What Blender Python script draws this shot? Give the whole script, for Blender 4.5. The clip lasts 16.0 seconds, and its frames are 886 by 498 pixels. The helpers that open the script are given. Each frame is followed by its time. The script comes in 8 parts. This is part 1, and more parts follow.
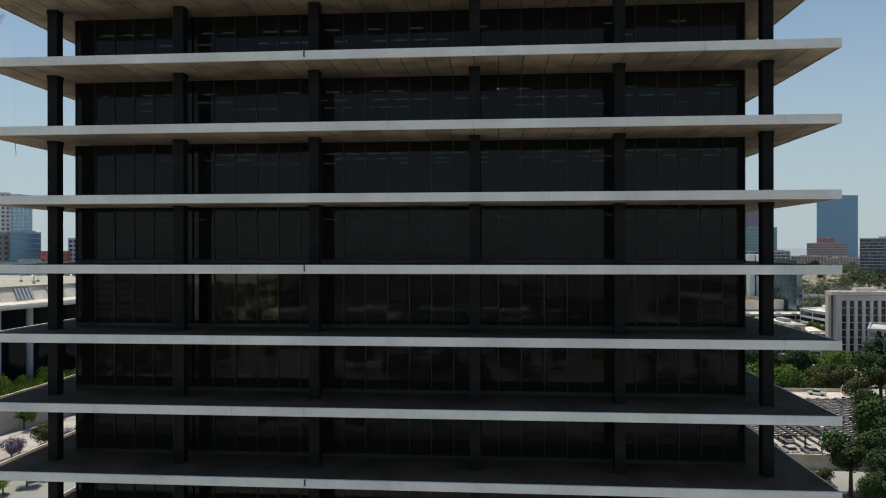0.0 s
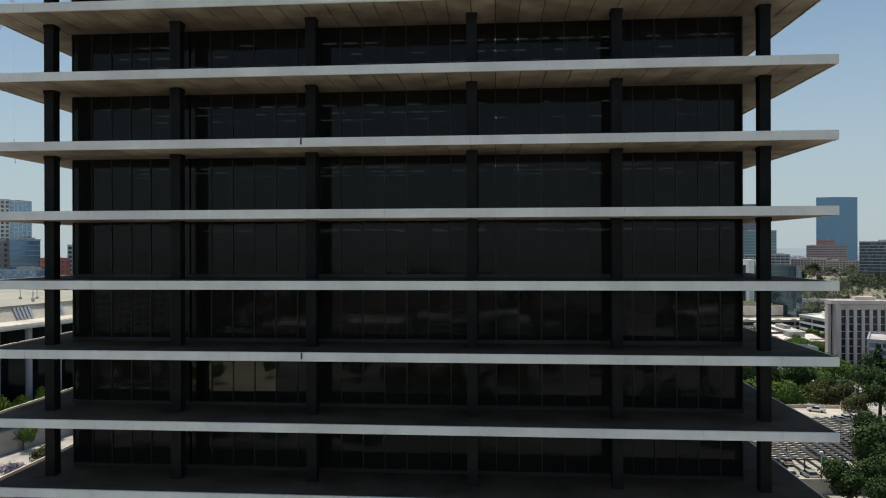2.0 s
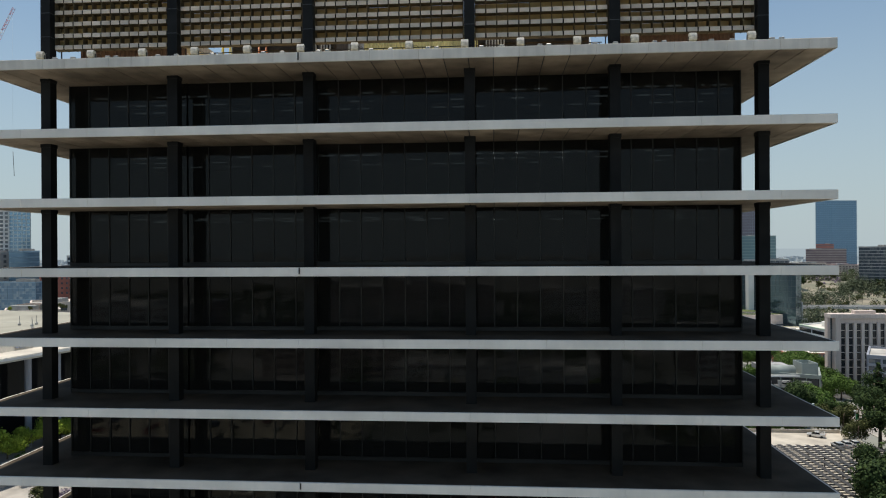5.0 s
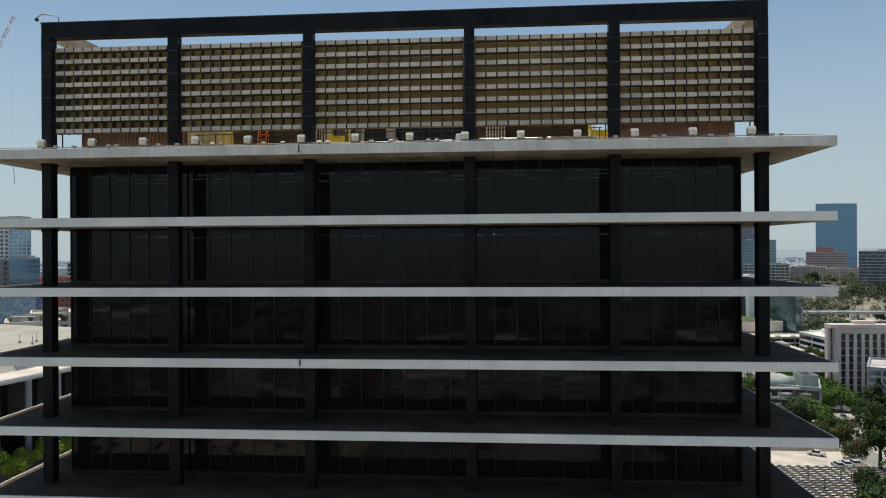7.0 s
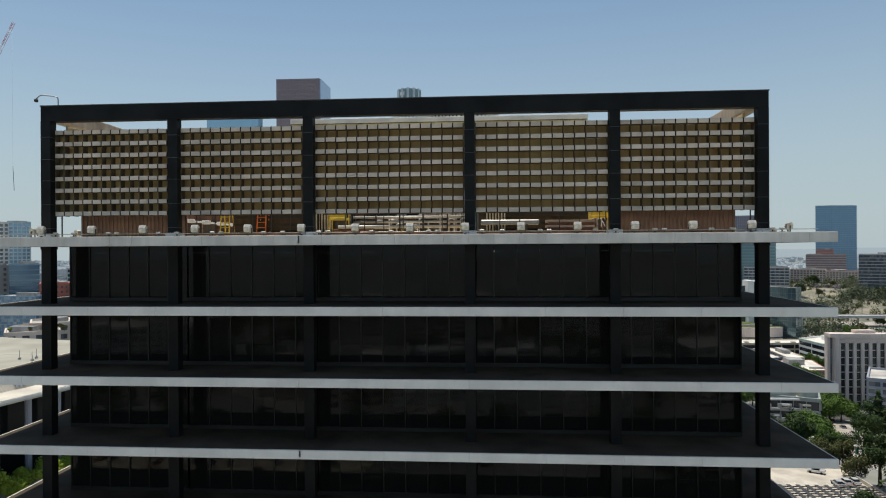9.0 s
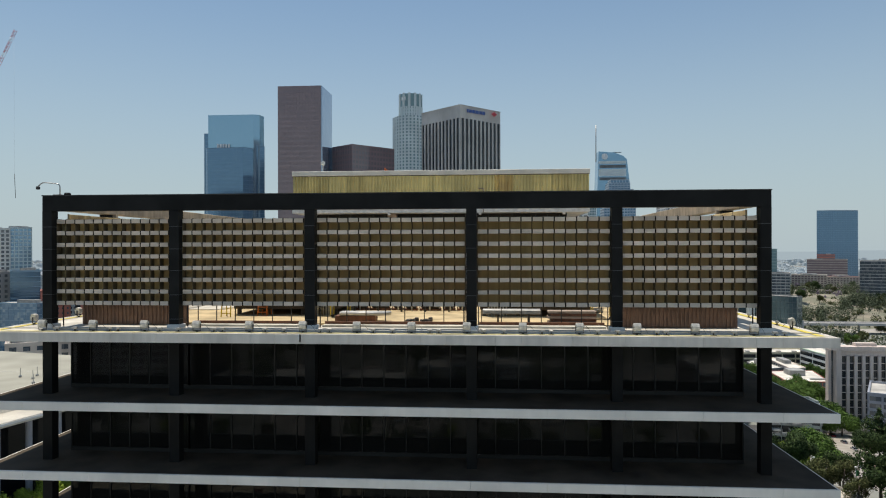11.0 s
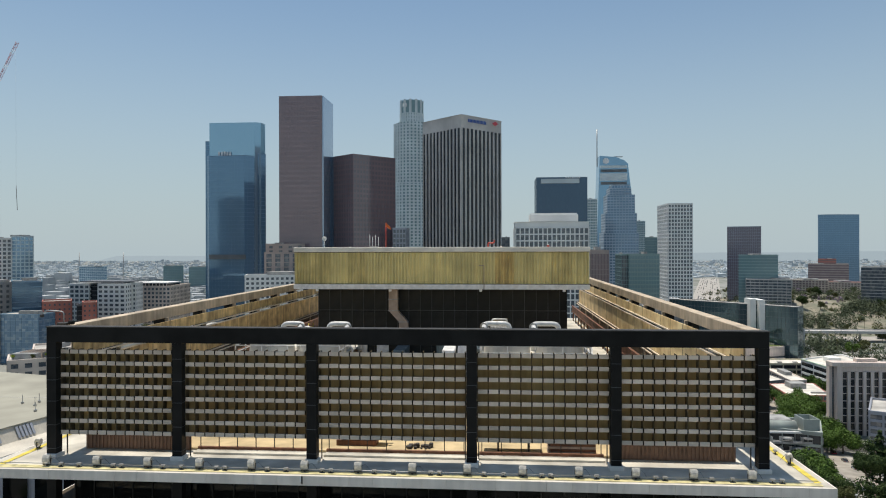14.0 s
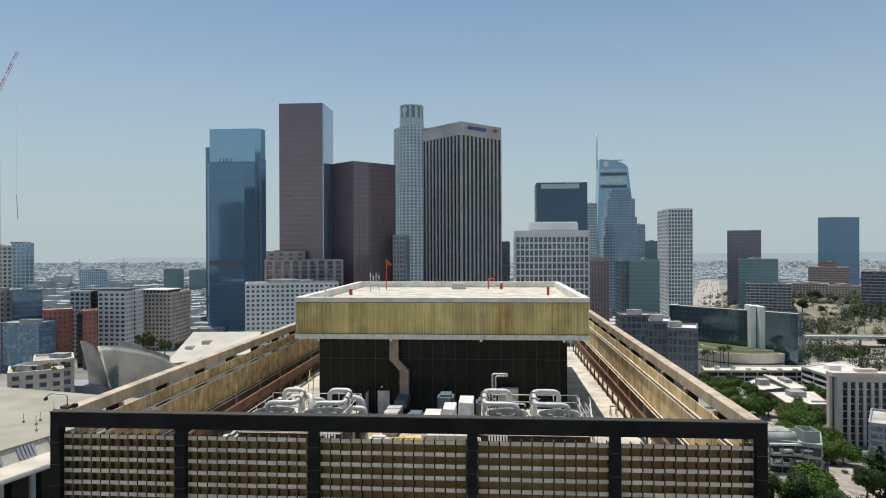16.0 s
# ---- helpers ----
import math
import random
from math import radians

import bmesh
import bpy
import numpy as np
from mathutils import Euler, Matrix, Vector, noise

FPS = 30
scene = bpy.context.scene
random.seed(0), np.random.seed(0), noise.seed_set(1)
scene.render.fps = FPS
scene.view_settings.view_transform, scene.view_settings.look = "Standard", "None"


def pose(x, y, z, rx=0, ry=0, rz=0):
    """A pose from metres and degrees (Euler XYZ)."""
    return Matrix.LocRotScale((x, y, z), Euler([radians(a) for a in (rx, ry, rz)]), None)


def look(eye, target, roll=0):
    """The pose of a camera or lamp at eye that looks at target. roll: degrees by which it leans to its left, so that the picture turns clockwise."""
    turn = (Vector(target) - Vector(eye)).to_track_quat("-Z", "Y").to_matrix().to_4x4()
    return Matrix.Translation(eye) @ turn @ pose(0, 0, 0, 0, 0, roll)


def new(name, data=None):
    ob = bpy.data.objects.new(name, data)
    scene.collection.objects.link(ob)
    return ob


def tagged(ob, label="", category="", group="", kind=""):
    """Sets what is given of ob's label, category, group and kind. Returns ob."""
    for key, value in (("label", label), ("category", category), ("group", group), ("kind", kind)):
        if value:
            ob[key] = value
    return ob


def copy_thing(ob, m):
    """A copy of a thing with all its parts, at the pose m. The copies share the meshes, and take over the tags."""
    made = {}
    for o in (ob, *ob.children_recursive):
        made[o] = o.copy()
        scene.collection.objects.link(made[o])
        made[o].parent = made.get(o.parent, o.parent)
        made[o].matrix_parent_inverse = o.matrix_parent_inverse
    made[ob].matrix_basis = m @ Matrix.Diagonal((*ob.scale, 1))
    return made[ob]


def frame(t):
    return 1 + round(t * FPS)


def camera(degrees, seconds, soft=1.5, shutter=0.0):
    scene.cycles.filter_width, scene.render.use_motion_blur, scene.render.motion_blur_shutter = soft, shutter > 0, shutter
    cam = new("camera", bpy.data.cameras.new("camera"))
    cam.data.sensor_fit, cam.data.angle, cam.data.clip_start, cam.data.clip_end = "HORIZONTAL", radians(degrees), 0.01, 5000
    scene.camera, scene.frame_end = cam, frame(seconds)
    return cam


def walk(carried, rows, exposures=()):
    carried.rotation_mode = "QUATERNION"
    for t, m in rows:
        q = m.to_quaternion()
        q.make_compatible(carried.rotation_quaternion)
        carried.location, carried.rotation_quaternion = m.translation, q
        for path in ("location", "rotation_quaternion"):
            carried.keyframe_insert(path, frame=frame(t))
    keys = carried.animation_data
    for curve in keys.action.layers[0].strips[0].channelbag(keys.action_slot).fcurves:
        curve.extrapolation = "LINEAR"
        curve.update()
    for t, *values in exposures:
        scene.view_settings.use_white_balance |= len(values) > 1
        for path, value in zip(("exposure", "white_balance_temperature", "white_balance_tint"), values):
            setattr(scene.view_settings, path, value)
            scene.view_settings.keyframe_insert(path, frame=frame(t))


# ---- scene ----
cam = camera(66.6, 16.0, soft=1.1)
# seconds, x, y, z, yaw, pitch, roll: a drone that climbs straight up in front of the tower
ROWS = [
    (0.0, -0.196, -0.055, 42.900, 4.295, -0.030, 0.075),
    (0.5, -0.177, -0.052, 44.120, 4.277, -0.022, 0.078),
    (1.0, -0.135, -0.039, 45.340, 4.276, -0.024, 0.100),
    (1.5, -0.089, -0.025, 46.570, 4.277, -0.041, 0.130),
    (2.0, -0.053, -0.002, 47.800, 4.271, -0.054, 0.156),
    (2.5, -0.040, 0.012, 48.990, 4.257, -0.044, 0.175),
    (3.0, -0.036, 0.008, 50.170, 4.243, -0.025, 0.205),
    (3.5, -0.030, 0.033, 51.370, 4.231, -0.013, 0.255),
    (4.0, -0.020, 0.148, 52.550, 4.227, -0.024, 0.326),
    (6.5, 0.035, 0.019, 58.820, 4.239, 0.010, 0.330),
    (7.0, 0.029, 0.046, 60.110, 4.243, -0.002, 0.330),
    (7.5, 0.037, 0.057, 61.380, 4.246, -0.011, 0.333),
    (8.0, 0.041, 0.075, 62.650, 4.246, -0.019, 0.336),
    (8.5, 0.040, 0.088, 63.940, 4.240, -0.042, 0.334),
    (9.0, 0.040, 0.098, 65.250, 4.230, -0.094, 0.322),
    (11.5, 0.000, 0.163, 72.180, 4.320, -0.049, 0.109),
    (12.0, 0.009, 0.117, 73.600, 4.331, -0.053, 0.103),
    (12.5, 0.015, 0.063, 74.940, 4.349, -0.062, 0.098),
    (13.0, 0.025, 0.009, 76.220, 4.370, -0.075, 0.097),
    (13.5, 0.050, -0.065, 77.490, 4.385, -0.087, 0.105),
    (14.0, 0.075, -0.159, 78.790, 4.389, -0.088, 0.130),
    (14.5, 0.083, -0.243, 80.140, 4.390, -0.082, 0.170),
    (15.0, 0.090, -0.327, 81.450, 4.391, -0.072, 0.204),
    (15.5, 0.092, -0.405, 82.740, 4.393, -0.058, 0.215),
    (16.0, 0.082, -0.456, 84.020, 4.399, -0.048, 0.211),
]
walk(cam, [(t, pose(x, y, z, 0, 0, yaw) @ pose(0, 0, 0, 90 + pitch) @ pose(0, 0, 0, 0, 0, -roll)) for t, x, y, z, yaw, pitch, roll in ROWS])

# ---- light ----
SUN_EL, SUN_AZ = 77.0, -36.0          # height, and turn from straight ahead towards the left
sun_way = Vector((math.sin(radians(SUN_AZ)) * math.cos(radians(SUN_EL)), math.cos(radians(SUN_AZ)) * math.cos(radians(SUN_EL)), math.sin(radians(SUN_EL))))
world = bpy.data.worlds.new("sky")
scene.world = world
world.use_nodes = True
wt = world.node_tree
sky = wt.nodes.new("ShaderNodeTexSky")
sky.sky_type, sky.sun_disc = "NISHITA", False
sky.sun_elevation, sky.sun_rotation = radians(SUN_EL), radians(SUN_AZ)
sky.altitude, sky.air_density, sky.dust_density, sky.ozone_density = 100, 1.0, 0.4, 2.0
cast = wt.nodes.new("ShaderNodeMix")            # smog takes a little of the violet out of the blue
cast.data_type, cast.blend_type = "RGBA", "MULTIPLY"
cast.inputs["Factor"].default_value, cast.inputs["B"].default_value = 1.0, (0.93, 1.025, 1.0, 1)
wt.links.new(sky.outputs[0], cast.inputs["A"])
wt.links.new(cast.outputs["Result"], wt.nodes["Background"].inputs[0])
wt.nodes["Background"].inputs[1].default_value = 0.105
# summer haze: the sky pales smoothly towards the horizon all round
haze_bg = wt.nodes.new("ShaderNodeBackground")
haze_bg.inputs[0].default_value, haze_bg.inputs[1].default_value = (0.460, 0.550, 0.592, 1), 0.95
geo = wt.nodes.new("ShaderNodeTexCoord")
sep = wt.nodes.new("ShaderNodeSeparateXYZ")
wt.links.new(geo.outputs["Generated"], sep.inputs[0])
fade = wt.nodes.new("ShaderNodeMapRange")
fade.interpolation_type = "SMOOTHSTEP"
for key, value in (("From Min", -0.04), ("From Max", 0.42), ("To Min", 0.95), ("To Max", 0.12)):
    fade.inputs[key].default_value = value
wt.links.new(sep.outputs["Z"], fade.inputs["Value"])
blend = wt.nodes.new("ShaderNodeMixShader")
wt.links.new(fade.outputs[0], blend.inputs[0])
wt.links.new(wt.nodes["Background"].outputs[0], blend.inputs[1])
wt.links.new(haze_bg.outputs[0], blend.inputs[2])
wt.links.new(blend.outputs[0], wt.nodes["World Output"].inputs["Surface"])
lamp = bpy.data.lights.new("sun", "SUN")
lamp.energy, lamp.angle, lamp.color = 4.3, radians(0.6), (1.0, 0.93, 0.82)
sun_lamp = new("sun", lamp)
sun_lamp.matrix_world = look((0, 0, 300), Vector((0, 0, 300)) - sun_way)


# ---- materials ----
def material(name, colour, rough=0.7, metal=0.0, vary=0.15, scale=3.0, grain=40.0, bump=0.1, streak=0.0, other=None, piece=0.0, spec=0.5, wide=False, across=2.6):
    """A surface with stains at one scale and grain at another, both in metres. streak: dirt that runs down; other: the stains' colour; piece: change from piece to piece; across: 0 keeps the runs straight on slanted sheets."""
    m = bpy.data.materials.new(name)
    m.use_nodes = True
    nt = m.node_tree
    n, l = nt.nodes, nt.links
    b = n["Principled BSDF"]
    b.inputs["Roughness"].default_value, b.inputs["Metallic"].default_value = rough, metal
    b.inputs["Specular IOR Level"].default_value = spec
    co = n.new("ShaderNodeTexCoord")
    where = n.new("ShaderNodeNewGeometry").outputs["Position"] if wide else co.outputs["Object"]      # wide: one pattern runs over all pieces
    big = n.new("ShaderNodeTexNoise")
    big.inputs["Scale"].default_value, big.inputs["Detail"].default_value = 1.0 / scale, 5
    l.new(where, big.inputs["Vector"])
    fine = n.new("ShaderNodeTexNoise")
    fine.inputs["Scale"].default_value, fine.inputs["Detail"].default_value = grain, 3
    l.new(where, fine.inputs["Vector"])
    mix = n.new("ShaderNodeMix")
    mix.data_type = "RGBA"
    dark = other or tuple(c * (1 - 2.2 * vary) for c in colour)
    mix.inputs["A"].default_value, mix.inputs["B"].default_value = (*dark, 1), (*[min(1, c * (1 + 0.5 * vary)) for c in colour], 1)
    ramp = n.new("ShaderNodeMapRange")
    ramp.inputs["From Min"].default_value, ramp.inputs["From Max"].default_value = 0.3, 0.65
    l.new(big.outputs["Fac"], ramp.inputs["Value"])
    l.new(ramp.outputs[0], mix.inputs["Factor"])
    last = mix.outputs["Result"]
    if streak:
        mp = n.new("ShaderNodeMapping")
        mp.inputs["Scale"].default_value = (across, 2.6, 0.12)
        l.new(where, mp.inputs["Vector"])
        run = n.new("ShaderNodeTexNoise")
        run.inputs["Scale"].default_value, run.inputs["Detail"].default_value = 1.0, 4
        l.new(mp.outputs[0], run.inputs["Vector"])
        rr = n.new("ShaderNodeMapRange")
        rr.inputs["From Min"].default_value, rr.inputs["From Max"].default_value = 0.4, 0.62
        rr.inputs["To Min"].default_value, rr.inputs["To Max"].default_value = 1 - streak, 1
        l.new(run.outputs["Fac"], rr.inputs["Value"])
        mul = n.new("ShaderNodeMix")
        mul.data_type, mul.blend_type = "RGBA", "MULTIPLY"
        mul.inputs["Factor"].default_value = 1
        l.new(last, mul.inputs["A"])
        l.new(rr.outputs[0], mul.inputs["B"])
        last = mul.outputs["Result"]
    hsv = n.new("ShaderNodeHueSaturation")
    l.new(last, hsv.inputs["Color"])
    add = n.new("ShaderNodeMath")
    add.operation = "MULTIPLY_ADD"
    add.inputs[1].default_value, add.inputs[2].default_value = 0.25 * vary * 2, 1 - 0.25 * vary
    l.new(fine.outputs["Fac"], add.inputs[0])
    val = add.outputs[0]
    if piece:
        info = n.new("ShaderNodeObjectInfo")
        pr = n.new("ShaderNodeMath")
        pr.operation = "MULTIPLY_ADD"
        pr.inputs[1].default_value, pr.inputs[2].default_value = piece, 1 - piece / 2
        l.new(info.outputs["Random"], pr.inputs[0])
        pm = n.new("ShaderNodeMath")
        pm.operation = "MULTIPLY"
        l.new(val, pm.inputs[0])
        l.new(pr.outputs[0], pm.inputs[1])
        val = pm.outputs[0]
    l.new(val, hsv.inputs["Value"])
    l.new(hsv.outputs[0], b.inputs["Base Color"])
    if bump:
        bp = n.new("ShaderNodeBump")
        bp.inputs["Strength"].default_value, bp.inputs["Distance"].default_value = bump, 0.02
        l.new(fine.outputs["Fac"], bp.inputs["Height"])
        l.new(bp.outputs[0], b.inputs["Normal"])
    return m


def island_material(name, a, c, rough=0.8, grain=6.0, translucent=0.0):
    """A surface whose joined pieces differ from one to the next."""
    m = bpy.data.materials.new(name)
    m.use_nodes = True
    nt = m.node_tree
    n, l = nt.nodes, nt.links
    b = n["Principled BSDF"]
    b.inputs["Roughness"].default_value, b.inputs["Specular IOR Level"].default_value = rough, 0.15
    g = n.new("ShaderNodeNewGeometry")
    ramp = n.new("ShaderNodeValToRGB")
    ramp.color_ramp.elements[0].color, ramp.color_ramp.elements[1].color = (*a, 1), (*c, 1)
    l.new(g.outputs["Random Per Island"], ramp.inputs[0])
    co = n.new("ShaderNodeTexCoord")
    no = n.new("ShaderNodeTexNoise")
    no.inputs["Scale"].default_value = grain
    l.new(co.outputs["Object"], no.inputs["Vector"])
    mix = n.new("ShaderNodeMix")
    mix.data_type, mix.blend_type = "RGBA", "MULTIPLY"
    mix.inputs["Factor"].default_value = 0.5
    l.new(ramp.outputs[0], mix.inputs["A"])
    l.new(no.outputs["Fac"], mix.inputs["B"])
    l.new(mix.outputs["Result"], b.inputs["Base Color"])
    return m


def glazing(name, tint, rough=0.06, cell=(1.5, 1.5, 3.6), blinds=0.0, pale=(0.3, 0.3, 0.28), spec=0.5, metal=0.0, wavy=0.15):
    """Window glass of a building seen from outside: dark and glossy, its panes slightly out of plane, some with pale blinds behind."""
    m = bpy.data.materials.new(name)
    m.use_nodes = True
    nt = m.node_tree
    n, l = nt.nodes, nt.links
    b = n["Principled BSDF"]
    b.inputs["Roughness"].default_value, b.inputs["Specular IOR Level"].default_value = rough, spec
    b.inputs["Metallic"].default_value = metal
    co = n.new("ShaderNodeTexCoord")
    dv = n.new("ShaderNodeVectorMath")
    dv.operation = "DIVIDE"
    dv.inputs[1].default_value = cell
    l.new(co.outputs["Object"], dv.inputs[0])
    fl = n.new("ShaderNodeVectorMath")
    fl.operation = "FLOOR"
    l.new(dv.outputs[0], fl.inputs[0])
    wn = n.new("ShaderNodeTexWhiteNoise")
    l.new(fl.outputs[0], wn.inputs["Vector"])
    st = n.new("ShaderNodeMapRange")
    st.inputs["From Min"].default_value, st.inputs["From Max"].default_value = 0.55, 1.0
    st.inputs["To Max"].default_value = blinds
    l.new(wn.outputs["Value"], st.inputs["Value"])
    mix = n.new("ShaderNodeMix")
    mix.data_type = "RGBA"
    mix.inputs["A"].default_value, mix.inputs["B"].default_value = (*tint, 1), (*pale, 1)
    l.new(st.outputs[0], mix.inputs["Factor"])
    l.new(mix.outputs["Result"], b.inputs["Base Color"])
    no = n.new("ShaderNodeTexNoise")
    no.inputs["Scale"].default_value = 0.35
    l.new(co.outputs["Object"], no.inputs["Vector"])
    sm = n.new("ShaderNodeMath")
    sm.operation = "ADD"
    l.new(no.outputs["Fac"], sm.inputs[0])
    l.new(wn.outputs["Value"], sm.inputs[1])
    bp = n.new("ShaderNodeBump")
    bp.inputs["Strength"].default_value, bp.inputs["Distance"].default_value = wavy, 0.05
    l.new(no.outputs["Fac"], bp.inputs["Height"])
    l.new(bp.outputs[0], b.inputs["Normal"])
    return m


def smoked(name, ior=1.45, shine=(0.40, 0.41, 0.42), veil_share=0.048):
    """Smoked window glass that lets one look into dim rooms; a higher ior stands for a mirror film on the pane."""
    m = bpy.data.materials.new(name)
    m.use_nodes = True
    nt = m.node_tree
    n, l = nt.nodes, nt.links
    n.remove(n["Principled BSDF"])
    see = n.new("ShaderNodeBsdfTransparent")
    see.inputs[0].default_value = (0.10, 0.11, 0.11, 1)
    gl = n.new("ShaderNodeBsdfGlossy")
    gl.inputs["Roughness"].default_value = 0.03
    gl.inputs["Color"].default_value = (*shine, 1)
    fr = n.new("ShaderNodeFresnel")
    fr.inputs["IOR"].default_value = ior
    co = n.new("ShaderNodeTexCoord")
    no = n.new("ShaderNodeTexNoise")
    no.inputs["Scale"].default_value = 0.5
    l.new(co.outputs["Object"], no.inputs["Vector"])
    bp = n.new("ShaderNodeBump")
    bp.inputs["Strength"].default_value, bp.inputs["Distance"].default_value = 0.08, 0.05
    l.new(no.outputs["Fac"], bp.inputs["Height"])
    l.new(bp.outputs[0], gl.inputs["Normal"])
    mx = n.new("ShaderNodeMixShader")
    l.new(fr.outputs[0], mx.inputs[0])
    # a small diffuse share lifts the panes' blacks like veiling light
    veil = n.new("ShaderNodeBsdfDiffuse")
    veil.inputs[0].default_value = (0.30, 0.285, 0.255, 1)
    film = n.new("ShaderNodeMixShader")
    film.inputs[0].default_value = veil_share
    l.new(see.outputs[0], film.inputs[1])
    l.new(veil.outputs[0], film.inputs[2])
    l.new(film.outputs[0], mx.inputs[1])
    l.new(gl.outputs[0], mx.inputs[2])
    l.new(mx.outputs[0], n["Material Output"].inputs["Surface"])
    return m


def glow(name, colour, strength):
    m = bpy.data.materials.new(name)
    m.use_nodes = True
    b = m.node_tree.nodes["Principled BSDF"]
    b.inputs["Base Color"].default_value = (*colour, 1)
    b.inputs["Emission Color"].default_value, b.inputs["Emission Strength"].default_value = (*colour, 1), strength
    return m


PANE = smoked("smoked_window_pane")
FILM_PANE = smoked("mirror_film_window_pane", 1.75, (0.85, 0.80, 0.62), 0.03)
TUBE_LIGHT = glow("office_ceiling_light", (0.9, 0.95, 1.0), 1.6)
ROOM = material("dim_office_wall", (0.28, 0.255, 0.22), 0.9, vary=0.3, scale=2.5, grain=2, bump=0)
BLIND = material("grey_window_blind", (0.30, 0.29, 0.26), 0.9, vary=0.1, scale=1.0, grain=6, bump=0)
FASCIA = material("pale_precast_concrete", (0.85, 0.80, 0.725), 0.75, vary=0.07, scale=2.5, grain=25, streak=0.03, piece=0.03)
FASCIA_OLD = material("stained_precast_roof_edge", (0.79, 0.73, 0.65), 0.8, vary=0.08, scale=1.6, grain=12, streak=0.09, piece=0.08, wide=True)
SOFFIT = material("tan_soffit_plaster", (0.405, 0.315, 0.225), 0.85, vary=0.22, scale=1.8, grain=14, piece=0.28, wide=True)
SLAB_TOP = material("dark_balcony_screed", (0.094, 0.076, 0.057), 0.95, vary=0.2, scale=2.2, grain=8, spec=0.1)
BLACK = material("black_granite_cladding", (0.0165, 0.0165, 0.016), 0.45, vary=0.2, scale=1.5, grain=60, bump=0.03, piece=0.15, spec=0.11)
GLASS = glazing("smoked_office_glass", (0.010, 0.011, 0.012), 0.08, (1.21, 9, 4.0), blinds=0.3, pale=(0.03, 0.032, 0.032), wavy=0.06, spec=0.15)
MULLION = material("dark_bronze_mullion", (0.04, 0.038, 0.034), 0.45, metal=0.4, bump=0)
LIP = material("pale_louver_panel", (0.74, 0.625, 0.505), 0.8, vary=0.12, scale=1.6, grain=20, piece=0.2, spec=0.15, wide=True)
FIN = material("brown_louver_fin", (0.17, 0.13, 0.075), 0.8, vary=0.2, scale=0.7, spec=0.15)
AMBER = material("amber_fibreglass_panel", (0.45, 0.385, 0.205), 0.7, vary=0.25, scale=4.5, grain=4, streak=0.35, piece=0.45, spec=0.2, wide=True, other=(0.27, 0.21, 0.155))


def lets_light_through(m, share, colour):
    """Turns a plain surface into a sheet that glows with the light behind it."""
    nt = m.node_tree
    b, out = nt.nodes["Principled BSDF"], nt.nodes["Material Output"]
    tr = nt.nodes.new("ShaderNodeBsdfTranslucent")
    tr.inputs[0].default_value = (*colour, 1)
    mx = nt.nodes.new("ShaderNodeMixShader")
    mx.inputs[0].default_value = share
    nt.links.new(b.outputs[0], mx.inputs[1])
    nt.links.new(tr.outputs[0], mx.inputs[2])
    nt.links.new(mx.outputs[0], out.inputs["Surface"])
    return m


BACK = lets_light_through(AMBER, 0.42, (0.56, 0.455, 0.255))
GAP_SHADE = material("black_louver_gap_shade", (0.010, 0.009, 0.008), 0.9, bump=0, spec=0.1)
RIB = material("brown_ribbed_panel", (0.27, 0.155, 0.10), 0.65, vary=0.2, scale=0.8)
ROOF_WHITE = material("white_roof_membrane", (0.64, 0.60, 0.51), 0.85, vary=0.2, scale=2.4, grain=9)
ROOF_TAN = material("dusty_tan_roof_membrane", (0.60, 0.47, 0.27), 0.9, vary=0.2, scale=2.0, grain=9)
FADED = material("faded_yellow_line", (0.70, 0.62, 0.32), 0.75, vary=0.2, scale=0.5)
LAMP_CASE = material("weathered_lamp_casing", (0.70, 0.66, 0.58), 0.6, vary=0.2, scale=0.25, grain=20)
YELLOW = material("yellow_safety_paint", (0.78, 0.62, 0.08), 0.6, vary=0.2, scale=0.6)
GOLD = material("weathered_gold_panel", (0.90, 0.715, 0.40), 0.5, vary=0.2, scale=1.4, grain=14, streak=0.07, other=(0.62, 0.43, 0.19), piece=0.22, across=0.0)
# left wall's copy: real stains, plus its shade put into a darker gold
GOLD_STAIN_SHADE = material("stained_shaded_gold_panel", (0.74, 0.54, 0.25), 0.6, vary=0.3, scale=1.2, grain=8, streak=0.34, other=(0.34, 0.225, 0.10), piece=0.2, across=0.0)
BATTEN = material("tan_panel_batten", (0.52, 0.41, 0.25), 0.65, vary=0.15, scale=1.0, grain=10)
BROWN = material("tan_brown_beam_paint", (0.62, 0.50, 0.36), 0.65, vary=0.18, scale=1.8, streak=0.2)
RUST = material("red_brown_girder_paint", (0.22, 0.09, 0.045), 0.65, vary=0.25, scale=0.9, streak=0.3)
CORR = material("olive_yellow_corrugated_sheet", (0.84, 0.715, 0.315), 0.5, vary=0.12, scale=3.0, grain=10, streak=0.22, piece=0.12, wide=True)
CORR_DULL = material("dull_olive_corrugated_sheet", (0.76, 0.63, 0.265), 0.55, vary=0.16, scale=2.0, grain=10, streak=0.3, wide=True)
CORR_RUST = material("rust_streaked_corrugated_sheet", (0.72, 0.55, 0.20), 0.6, vary=0.25, scale=1.2, grain=10, streak=0.3, wide=True, other=(0.60, 0.43, 0.17))
PIPE = material("galvanised_white_pipe_cladding", (0.64, 0.635, 0.61), 0.45, metal=0.1, vary=0.12, scale=0.5)
DUCT = material("brown_painted_duct", (0.42, 0.33, 0.27), 0.6, vary=0.15, scale=0.9)
STEEL = material("dull_steel", (0.42, 0.42, 0.41), 0.45, metal=0.6, vary=0.15, scale=0.4)
